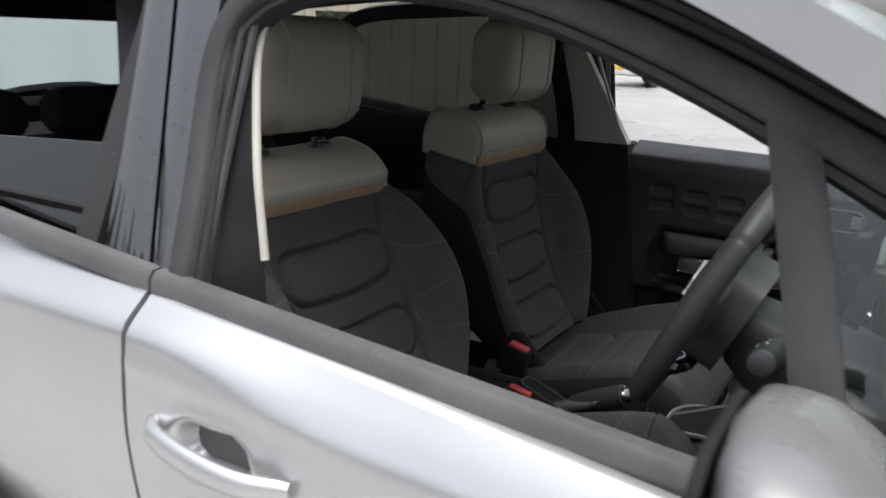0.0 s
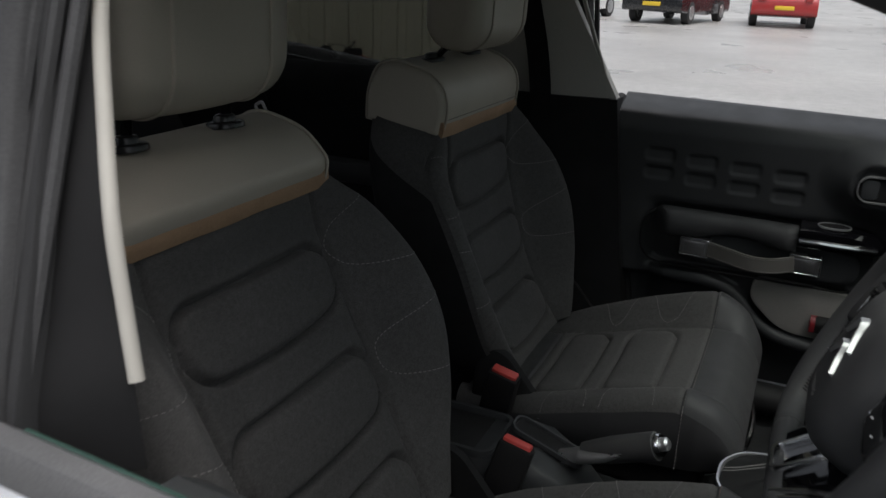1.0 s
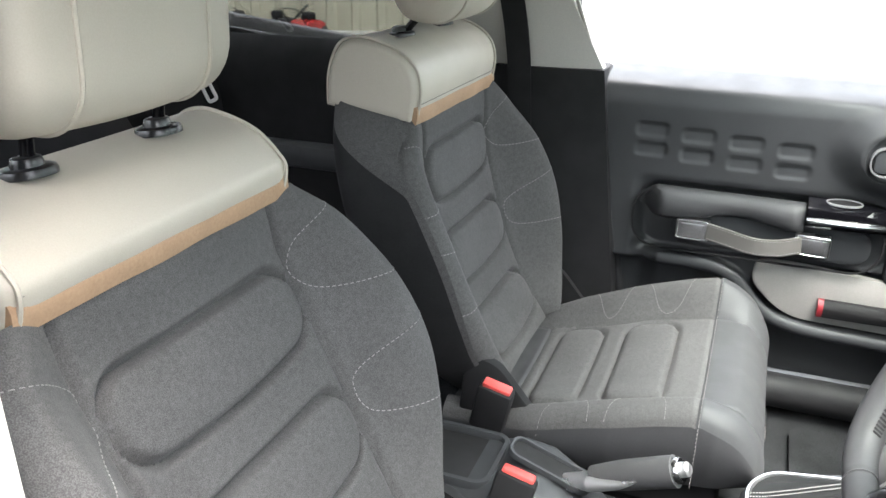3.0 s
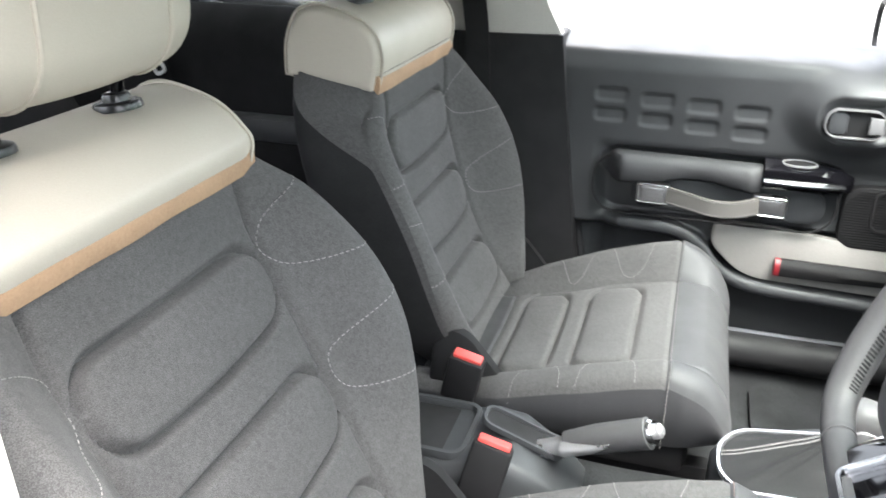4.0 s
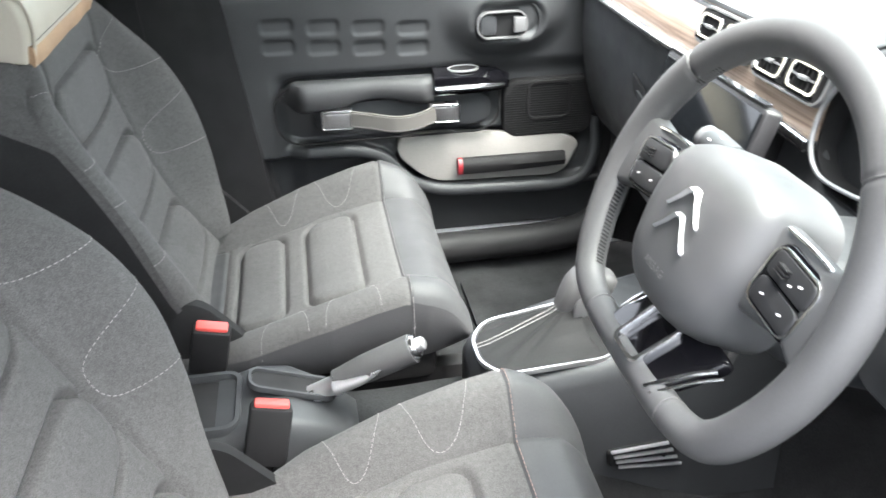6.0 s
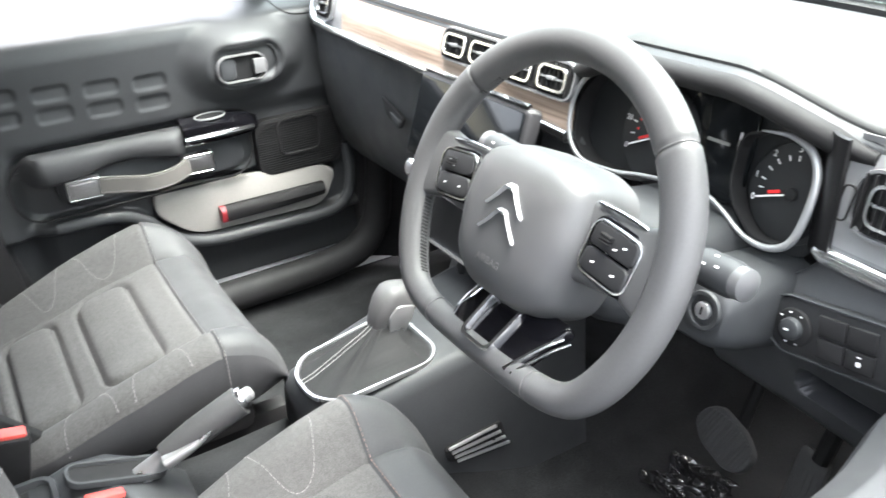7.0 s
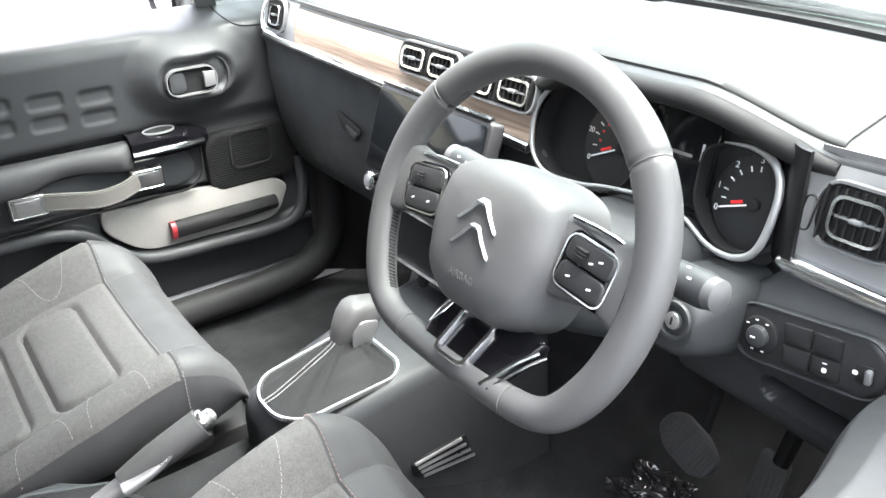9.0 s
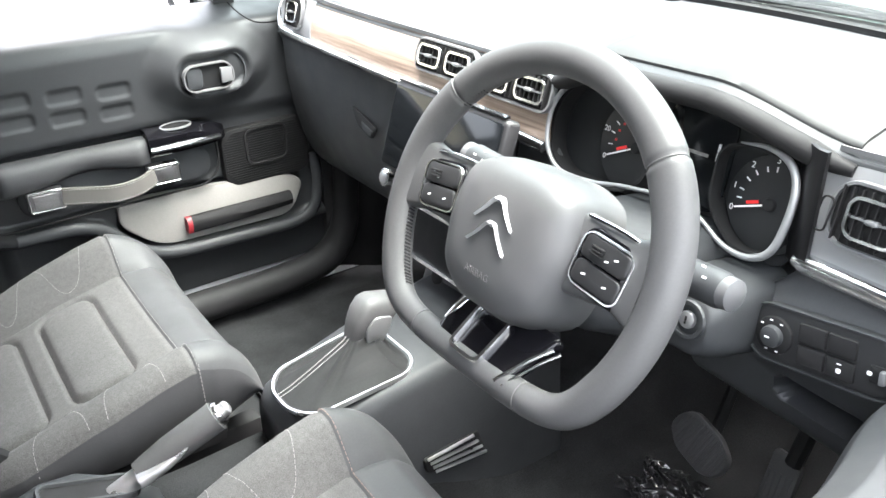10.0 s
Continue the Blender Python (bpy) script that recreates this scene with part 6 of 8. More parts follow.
# buckles
for (x, y, z), lean, lab in (((0.262, -0.066, 0.622), -12, "driver's belt buckle with red button"), ((0.176, 0.108, 0.640), 8, "passenger's belt buckle with red button")):
    b = thing("belt_buckle", (x, y, 0.52), lab, "belt buckle", "belt buckles")
    m = pose(0, 0, 0, lean, 13, 0)
    bm = bmesh.new()
    block(bm, V((x, y, z)) + m @ V((0, 0, -0.044)), (0.056, 0.030, 0.086), 0.006, m)
    part("body", bm, M_DARK, b, "matt black buckle body")
    bm = bmesh.new()
    block(bm, V((x, y, z)) + m @ V((0.0, 0, 0.0)), (0.046, 0.019, 0.010), 0.003, m)
    part("button", bm, M_RED, b, "red release button")
    bm = bmesh.new()
    tube(bm, [V((x, y, z)) + m @ V((0, 0, -0.08)), V((x - 0.02, y, 0.48)), V((x - 0.03, y + (0.02 if y > 0 else -0.02), 0.43))], 0.012, 8, flat=0.4)
    part("stem", bm, M_DARK, b)

# pedals and a scrap of clear film
M_PEDAL = material("ribbed_pedal_rubber", (0.045, 0.045, 0.046), 0.7, vary=0.15, grain=0.1)
pedal = thing("brake_pedal", (1.05, -0.36, 0.40), "ribbed dark rubber brake pedal pad", "pedal")
pf = Frame((1.022, -0.372, 0.551), (0, -1, 0), (0.55, 0, 0.83)).moved(0, 0, 0, -16)
out = soft_poly([(-0.052, 0.008), (-0.036, 0.030), (0.018, 0.030), (0.050, 0.016), (0.052, -0.014), (0.030, -0.031), (-0.024, -0.031), (-0.052, -0.014)], 0.012, 4)
bm = bmesh.new()
plate(bm, pf, out, 0.012, 0.004, -0.006)
pad = part("pad", bm, M_PEDAL, pedal, "rounded rubber pad")
for k in range(15):
    a = -0.042 + 0.006 * k
    bm = bmesh.new()
    h = 0.026 - 0.009 * (abs(k - 7) / 7) ** 2
    block(bm, pf.at(a, 0.0, 0.0065), (0.003, 0.0030, 2 * h), 0.0008, fr_turn(pf))
    part("rib", bm, M_PEDAL, pad, "", 0)
bm = bmesh.new()
tube(bm, [(1.052, -0.372, 0.548), (1.115, -0.372, 0.70), (1.15, -0.372, 0.82)], 0.009, 8)
part("arm", bm, M_DARK, pedal)
pedal = thing("accelerator_pedal", (1.06, -0.495, 0.40), "long ribbed black accelerator pedal", "pedal")
pf = Frame((1.045, -0.478, 0.515), (0, -1, 0.0), (0.50, 0, 0.87)).moved(0, 0, 0, 6)
bm = bmesh.new()
plate(bm, pf, soft_poly([(-0.022, -0.075), (0.022, -0.070), (0.026, 0.06), (-0.018, 0.07)], 0.01), 0.010, 0.003, -0.005)
pad = part("pad", bm, M_PEDAL, pedal)
for k in range(5):
    bm = bmesh.new()
    block(bm, pf.at(-0.014 + 0.008 * k, -0.012, 0.0055), (0.002, 0.003, 0.10), 0, fr_turn(pf))
    part("rib", bm, M_PEDAL, pad, "", 0)
bm = bmesh.new()
tube(bm, [(1.072, -0.484, 0.565), (1.10, -0.492, 0.66), (1.14, -0.495, 0.78)], 0.012, 8)
part("arm", bm, M_DARK, pedal)
M_FILM = material("clear_crumpled_film", (0.018, 0.018, 0.019), 0.16, vary=0.1, coat=0.3, rough_vary=0.04)
bm = bmesh.new()
sheet(bm, lambda u, v: V((1.0 + 0.10 * u + 0.02 * v, -0.238 - 0.11 * v + 0.012 * math.sin(u * 9), floor_z(1.0 + 0.10 * u, -0.22) + 0.008 + 0.010 * abs(noise.noise(V((u * 7, v * 6, 0.3)))) + 0.008 * abs(math.sin(u * 13 + v * 9 + 3 * noise.noise(V((u * 4, v * 4, 1))))))), steps(0, 1, 44), steps(0, 1, 34), 0.0008, (0, 0, -1))
tagged(part("plastic_film", bm, M_FILM, None, "", 30), "crumpled glossy clear film on the floor", "plastic film")

# ---- car body ----
body = thing("car_body", (0, 0, 0.2), "silver hatchback body shell with black pillars", "car body")
M_GLOSS_WET = material("wet_gloss_black", (0.006, 0.006, 0.007), 0.035, vary=0.1, coat=1.0, spec=0.9, rough_vary=0.02)
M_GLOSS_WET.node_tree.nodes["Principled BSDF"].inputs["Coat IOR"].default_value = 1.85
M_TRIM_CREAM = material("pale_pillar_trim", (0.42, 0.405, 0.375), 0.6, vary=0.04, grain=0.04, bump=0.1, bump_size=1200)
M_SILL_IN = material("satin_black_sill", (0.011, 0.0112, 0.0118), 0.6, vary=0.12, bump=0.1, bump_size=900, spec=0.2)
M_SEALSTRIP = material("cream_door_seal", (0.38, 0.365, 0.332), 0.6, vary=0.05)
M_DROP = glass("rain_drop", (0.85, 0.86, 0.87))


def side_y(z):
    """Half width of the glasshouse."""
    return 0.785 - 0.34 * max(0.0, z - 1.0)


FRAME = [(0.140, 0.99), (0.132, 1.12), (0.118, 1.265), (0.138, 1.318), (0.205, 1.347), (0.30, 1.354), (0.42, 1.344), (0.52, 1.322), (0.61, 1.293), (0.70, 1.258), (0.78, 1.222), (0.90, 1.165), (1.03, 1.100), (1.15, 1.040), (1.22, 1.000)]


def on_side(sg, x, z, out=0.0):
    return V((x, sg * (side_y(z) + out), z))


for sg in (1, -1):
    path = smooth_path([V((x, z, 0)) for x, z in FRAME], 5)
    pts = [on_side(sg, p.x, p.y) for p in path]
    # bars of the front door's window frame, from the seal outwards
    for nm, push, wdt, dep, off, mat, lab in (("window_seal", 0.006, 0.012, 0.030, -0.010, M_RUBBER, "black window seal"), ("window_frame", 0.032, 0.034, 0.030, 0.004, M_SILL, "weathered dark window frame"),
                                              ("gap_seal", 0.056, 0.012, 0.02, -0.006, M_RUBBER, "")):
        row = []
        for i, p in enumerate(path):
            a, b = path[max(0, i - 1)], path[min(len(path) - 1, i + 1)]
            t = (b - a).normalized()
            n = V((-t.y, t.x))
            if i == 0:
                n = V((-1, 0))
            q = V((p.x, p.y)) + n * push
            c = on_side(sg, q.x, q.y, off)
            nn = V((n.x, sg * -0.32 * n.y, n.y)).normalized()
            oo = V((0, sg, 0.32)).normalized()
            row.append([c + nn * (wdt / 2 * e) + oo * (dep / 2 * f) for e, f in ((-1, -1), (1, -1), (1, 0.7), (0.7, 1), (-0.7, 1), (-1, 0.7))])
        bm = bmesh.new()
        loft(bm, row)
        part(nm, bm, mat, body, lab, 50)
    # ribs of the rear upright of the frame
    for k in range(3):
        bm = bmesh.new()
        x = 0.104 + 0.014 * k
        tube(bm, [on_side(sg, x - 0.01 * (z - 1.0), z, 0.006 - 0.005 * k) for z in steps(1.0, 1.36, 8)], 0.006, 8)
        part("pillar_rib", bm, M_SILL if k != 1 else M_RUBBER, body)
    # gloss panels of the middle pillar
    for back_edge, front_edge in (((0.061, -0.180), (0.092, -0.045)), ((-0.036, -0.080), (0.053, -0.180))):
        bm = bmesh.new()
        sheet(bm, lambda u, v: on_side(sg, back_edge[0] + back_edge[1] * 0.42 * v + (front_edge[0] - back_edge[0] + (front_edge[1] - back_edge[1]) * 0.42 * v) * u, 1.0 + 0.42 * v, 0.012 + 0.004 * math.sin(u * math.pi)), steps(0, 1, 10), steps(0, 1, 20), 0.012, (0, -sg, 0))
        part("pillar_panel", bm, M_GLOSS_WET, body, "wet gloss black pillar panel")
    # silver cant rail and roof edge
    rail = [(-1.35, 1.34), (-1.0, 1.40), (-0.5, 1.445), (0.0, 1.455), (0.30, 1.440), (0.50, 1.412), (0.62, 1.380), (0.74, 1.332), (0.90, 1.252), (1.05, 1.172), (1.20, 1.092), (1.33, 1.025)]
    bm = bmesh.new()
    pts = smooth_path([on_side(sg, x, z, -0.028) for x, z in rail], 5)
    profile_bar(bm, pts, [(q * sg, c) for q, c in ((-0.022, 0.020), (0.0, 0.022), (0.030, 0.010), (0.036, -0.020), (0.02, -0.045), (-0.022, -0.02))])
    part("roof_rail", bm, M_PILLAR, body, "dark satin pillar and roof edge", 50)
    # silver flank beside the windscreen
    bm = bmesh.new()
    profile_bar(bm, smooth_path([on_side(sg, x, z, -0.028) for x, z in rail[4:]], 5), [(q * sg, c) for q, c in ((-0.125, 0.048), (-0.01, 0.040), (0.030, 0.023), (0.041, -0.002), (0.040, -0.012), (0.0, 0.0), (-0.125, 0.004))])
    part("pillar_flank", bm, M_PAINT, body, "silver flank beside the windscreen", 50)
    # trim inside the windscreen pillar, black in place of cream on the driver's side
    bm = bmesh.new()
    profile_bar(bm, smooth_path([V((x, sg * (side_y(z) - 0.055), z - 0.02)) for x, z in rail[3:]], 4), [(q * sg, c) for q, c in ((-0.05, 0.01), (0.03, 0.02), (0.03, -0.03), (-0.03, -0.03))])
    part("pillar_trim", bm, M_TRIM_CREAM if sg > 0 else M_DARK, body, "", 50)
    # middle pillar inside: pale above the waist, black below; driver's side black throughout
    bm = bmesh.new()
    sheet(bm, lambda u, v: V((-0.085 + (0.28 if sg > 0 else 0.20) * u - 0.13 * v - 0.04 * v * u, sg * (0.688 - 0.11 * v - 0.02 * math.sin(u * math.pi)), 1.045 + 0.36 * v)), steps(0, 1, 16), steps(0, 1, 14), 0.03, (0, sg, 0))
    # driver's upper trim is darkened by colour for shade; its own cream is left out
    part("pillar_trim_upper", bm, M_TRIM_CREAM if sg > 0 else M_DARK, body, "pale upper pillar trim" if sg > 0 else "pillar trim coloured black to stay in the dark")
    bm = bmesh.new()
    sheet(bm, lambda u, v: V((-0.10 + ((0.30 if sg > 0 else 0.20) + 0.075 * (1 - v) * (sg > 0)) * u, sg * (0.672 - 0.015 * math.sin(u * math.pi)), 0.40 + 0.645 * v)), steps(0, 1, 12), steps(0, 1, 14), 0.06, (0, sg, 0))
    part("pillar_trim_lower", bm, M_DARK, body, "black lower pillar trim")
    # pale seal strip along the door opening
    bm = bmesh.new()
    sp = [(0.196, 0.735, 1.052), (0.178, 0.722, 1.10), (0.148, 0.700, 1.19), (0.122, 0.675, 1.28), (0.118, 0.660, 1.34), (0.150, 0.645, 1.385), (0.22, 0.635, 1.40)]
    if sg > 0:
        sp = [(x - 0.012, y - 0.045, z) for x, y, z in sp]
    else:
        sp = [(0.203, 0.742, 1.034), (0.193, 0.736, 1.075), (0.177, 0.725, 1.135), (0.153, 0.700, 1.195), (0.131, 0.672, 1.275), (0.134, 0.655, 1.318), (0.172, 0.645, 1.346), (0.23, 0.640, 1.356)]
    tube(bm, smooth_path([(x, sg * y, z) for x, y, z in sp], 5), 0.0056, 10, flat=0.8)
    part("door_seal", bm, M_SEALSTRIP, body, "cream door seal strip")
    if sg < 0:
        # dark reveal between the seal strip and the window frame
        bm = bmesh.new()
        edge_in = smooth_path([V((x - 0.003, -y, z)) for x, y, z in [(0.212, 0.746, 0.97)] + sp[:6]], 5)
        edge_out = smooth_path([on_side(-1, x - 0.004, z, -0.012) for x, z in ((0.142, 0.95), (0.140, 1.0), (0.136, 1.06), (0.131, 1.13), (0.125, 1.20), (0.118, 1.27), (0.134, 1.312))], 5)
        loft(bm, [[a, a.lerp(b, 0.5) + V((-0.004, 0, 0)), b, b + V((-0.008, 0.004, 0)), a + V((-0.008, 0.004, 0))] for a, b in zip(edge_in, edge_out)])
        part("window_reveal", bm, M_DARK, body, "black rubber reveal of the window frame", 50)
    # sill step, which curves up at the front of the opening
    bm = bmesh.new()
    sill_path = smooth_path([V(p) for p in ((0.10, sg * 0.66, 0.425), (0.45, sg * 0.66, 0.425), (0.72, sg * 0.66, 0.425), (0.86, sg * 0.66, 0.428), (0.955, sg * 0.658, 0.448), (1.005, sg * 0.655, 0.505), (1.022, sg * 0.652, 0.60), (1.026, sg * 0.650, 0.70))], 6)
    tube(bm, sill_path, 0.036, 16, up=(0, 1, 0), taper=((0, 1), (0.6, 1), (0.85, 0.85), (1, 0.8)))
    part("door_sill", bm, M_SILL_IN, body, "rounded black door sill trim", 60)
    bm = bmesh.new()
    sheet(bm, lambda u, v: V((0.985 + 0.35 * u, sg * (0.690 - 0.075 * smoothstep(0.0, 0.35, u)), 0.40 + 0.60 * v)), steps(0, 1, 16), steps(0, 1, 16), 0.02, (0, sg, 0))
    part("kick_panel", bm, M_DARK, body, "black kick panel")
    # slim divider and fixed corner pane by the mirror
    bm = bmesh.new()
    profile_bar(bm, [on_side(sg, x, z, 0.006) for x, z in ((0.850, 1.00), (0.824, 1.10), (0.796, 1.20), (0.778, 1.262))], [(-0.021, -0.012), (0.021, -0.012), (0.021, 0.008), (0.012, 0.012), (-0.012, 0.012), (-0.021, 0.008)], up=(0, sg, 0.3))
    part("window_divider", bm, M_SILL, body, "dark window divider bar")
    bm = bmesh.new()
    a, b, c = on_side(sg, 0.85, 1.0), on_side(sg, 1.22, 1.0), on_side(sg, 0.78, 1.225)
    o = V((0, sg * 0.004, 0))
    loft(bm, [[a, b, c], [a + o, b + o, c + o]])
    part("corner_pane", bm, M_GLASS, body, "clear fixed corner pane", 0)
    # front quarter and bonnet side, beyond the door
    bm = bmesh.new()
    sheet(bm, lambda u, v: V((1.205 + 0.85 * u, sg * (0.862 - 0.10 * u * u - 0.05 * smoothstep(0.85, 1.0, v) - 0.02 * smoothstep(0.3, 0.0, v)), 0.36 + (0.60 - 0.10 * u) * v)), steps(0, 1, 20), steps(0, 1, 16), 0.02, (0, -sg, 0))
    part("front_wing", bm, M_PAINT, body, "silver front wing", 60)
    bm = bmesh.new()
    sheet(bm, lambda u, v: V((-0.90 - 0.85 * u, sg * (0.858 - 0.14 * u * u - 0.05 * smoothstep(0.8, 1.0, v)), 0.36 + 0.66 * v)), steps(0, 1, 16), steps(0, 1, 16), 0.02, (0, -sg, 0))
    part("rear_wing", bm, M_PAINT, body, "silver rear wing", 60)
    # rear side pillar
    bm = bmesh.new()
    sheet(bm, lambda u, v: V((-0.90 - 0.30 * u - 0.14 * v, sg * (0.755 - 0.16 * v - 0.05 * u), 1.0 + 0.40 * v)), steps(0, 1, 8), steps(0, 1, 10), 0.05, (0, -sg, 0))
    part("rear_pillar", bm, M_PAINT, body, "silver rear pillar")
    bm = bmesh.new()
    tube(bm, smooth_path([(-0.72, sg * 0.69, 1.06), (-0.745, sg * 0.665, 1.16), (-0.80, sg * 0.63, 1.27), (-0.76, sg * 0.60, 1.36)], 5), 0.014, 8)
    part("rear_seal", bm, M_SEALSTRIP, body, "cream seal by the rear window")
# roof
bm = bmesh.new()
sheet(bm, lambda u, v: V((-1.35 + 2.0 * u, -0.60 + 1.2 * v, 1.462 + 0.022 * math.sin(v * math.pi) - 0.10 * max(0, 0.55 - u) ** 2 * 3.0 * (u < 0.55) - 0.10 * max(0, u - 0.8) ** 2 * 8)), steps(0, 1, 30), steps(0, 1, 20), 0.006, (0, 0, -1))
part("roof_skin", bm, M_PAINT, body, "silver roof panel", 60)
bm = bmesh.new()
sheet(bm, lambda u, v: V((-1.30 + 1.92 * u, -0.615 + 1.23 * v, 1.425 + 0.012 * math.sin(v * math.pi) - 0.08 * max(0, 0.5 - u) ** 2 * 3.0 * (u < 0.5) - 0.06 * max(0, u - 0.85) ** 2 * 8)), steps(0, 1, 24), steps(0, 1, 16), 0.012, (0, 0, 1))
tagged(part("ceiling", bm, M_HEADLINER, None, "", 60), "grey cloth headliner under the roof", "ceiling", "", "structure")
# windscreen
def screen_pt(u, v, lift=0.0):
    w = 0.66 - 0.09 * v
    y = -w + 2 * w * u
    bow = (abs(2 * u - 1)) ** 2
    return V((1.455 - 0.13 * bow + (0.64 - 1.455 + 0.07 * bow) * v, y, 1.045 + 0.385 * v + 0.01 + lift))


bm = bmesh.new()
sheet(bm, screen_pt, steps(0, 1, 20), steps(0, 1, 14), 0.004, (0, 0, 1))
ws = part("windscreen", bm, M_GLASS, body, "clear raked windscreen", 60)
ws.visible_shadow = False
bm = bmesh.new()
profile_bar(bm, [screen_pt(u, 0.0) + V((-0.006, 0, 0.004)) for u in steps(0, 1, 20)], [(-0.02, -0.006), (0.02, -0.006), (0.02, 0.006), (-0.02, 0.006)])
part("screen_edge", bm, M_DARK, body, "black lower edge of the windscreen")
# bonnet, scuttle and wipers
bm = bmesh.new()
sheet(bm, lambda u, v: V((1.42 + 0.12 * v, -0.62 + 1.24 * u, 1.032 - 0.012 * v)), steps(0, 1, 12), steps(0, 1, 5), 0.01, (0, 0, -1))
part("scuttle", bm, M_DARK, body, "black scuttle panel")
bm = bmesh.new()
sheet(bm, lambda u, v: V((1.54 + 0.60 * v - 0.10 * (2 * u - 1) ** 2 * v, -0.70 + 1.40 * u, 1.005 - 0.05 * v - 0.14 * v * v - 0.05 * (2 * u - 1) ** 2)), steps(0, 1, 24), steps(0, 1, 18), 0.01, (0, 0, -1))
part("bonnet", bm, M_PAINT, body, "silver bonnet", 60)
for y0, y1 in ((0.10, -0.34), (0.62, 0.16)):
    bm = bmesh.new()
    tube(bm, smooth_path([(1.50, y0, 1.055), (1.49, y0 - 0.05, 1.072), (1.475, (y0 + y1) / 2, 1.078), (1.45, y1, 1.075)], 5), 0.008, 8, taper=((0, 1.4), (0.4, 1), (1, 0.5)))
    arm = part("wiper_arm", bm, M_DARK, body, "black wiper arm on the screen")
    bm = bmesh.new()
    tube(bm, smooth_path([(1.462, y0 + 0.02, 1.066), (1.452, (y0 + y1) / 2, 1.073), (1.435, y1 - 0.08, 1.072)], 5), 0.005, 6)
    part("wiper_blade", bm, M_RUBBER, arm)
# bulkhead closes the footwells
bm = bmesh.new()
sheet(bm, lambda u, v: V((1.42, -0.70 + 1.40 * u, 0.36 + 0.68 * v)), steps(0, 1, 4), steps(0, 1, 4), 0.02, (1, 0, 0))
part("bulkhead", bm, M_DARK, body, "dark bulkhead")
# wheels, bumpers and outer sills
for x in (1.62, -1.02):
    for sg in (1, -1):
        fr = Frame((x, sg * 0.66, 0.305), (-sg, 0, 0), (0, 0, 1))
        bm = bmesh.new()
        rows = [[fr.at(r * math.cos(a), r * math.sin(a), h) for a in steps(0, 2 * math.pi, 48)[:-1]] for h, r in ((0.0, 0.20), (0.0, 0.28), (0.02, 0.303), (0.05, 0.305), (0.13, 0.305), (0.16, 0.303), (0.18, 0.28), (0.176, 0.205))]
        loft(bm, rows)
        tyre = part("wheel", bm, M_RUBBER, body, "black road tyre", 50)
        bm = bmesh.new()
        disc(bm, fr.moved(0, 0, 0.15), 0.205, 0.012, 40, 0.006)
        rim_disc = part("wheel_disc", bm, M_DARK, tyre, "dark wheel disc")
        for k in range(5):
            bm = bmesh.new()
            a = 2 * math.pi * k / 5
            c, s = math.cos(a), math.sin(a)
            rows = [[fr.at(c * d - s * w, s * d + c * w, h) for w, h in ((-hw, 0.160), (-hw * 0.7, 0.172), (hw * 0.7, 0.172), (hw, 0.160))] for d, hw in ((0.02, 0.028), (0.10, 0.020), (0.20, 0.030))]
            loft(bm, rows)
            part("wheel_spoke", bm, M_SILVER, tyre, "silver alloy spoke")
for sgx, x0, nm in ((1, 2.06, "front_bumper"), (-1, -1.70, "rear_bumper")):
    bm = bmesh.new()
    rows = []
    for y in steps(-0.80, 0.80, 30):
        k = abs(y) / 0.80
        x = x0 - sgx * 0.32 * k ** 3
        rows.append([V((x + sgx * dx, y, z)) for dx, z in ((-0.14, 0.22), (-0.02, 0.24), (0.0, 0.40), (0.01, 0.58), (-0.03, 0.74), (-0.14, 0.78))])
    loft(bm, rows)
    part(nm, bm, M_PAINT, body, "silver bumper", 50)
for sg in (1, -1):
    bm = bmesh.new()
    profile_bar(bm, [(x, sg * 0.81, 0.30) for x in steps(-0.68, 1.26, 12)], [(-0.07, -0.08), (0.035, -0.07), (0.045, 0.05), (0.0, 0.07), (-0.07, 0.07)])
    part("side_skirt", bm, M_RUBBER, body, "black side skirt", 50)
bm = bmesh.new()
sheet(bm, lambda u, v: V((-1.55 + 3.45 * u, -0.74 + 1.48 * v, 0.25)), steps(0, 1, 6), steps(0, 1, 4), 0.02, (0, 0, -1))
part("underbody", bm, M_DARK, body, "dark underbody")
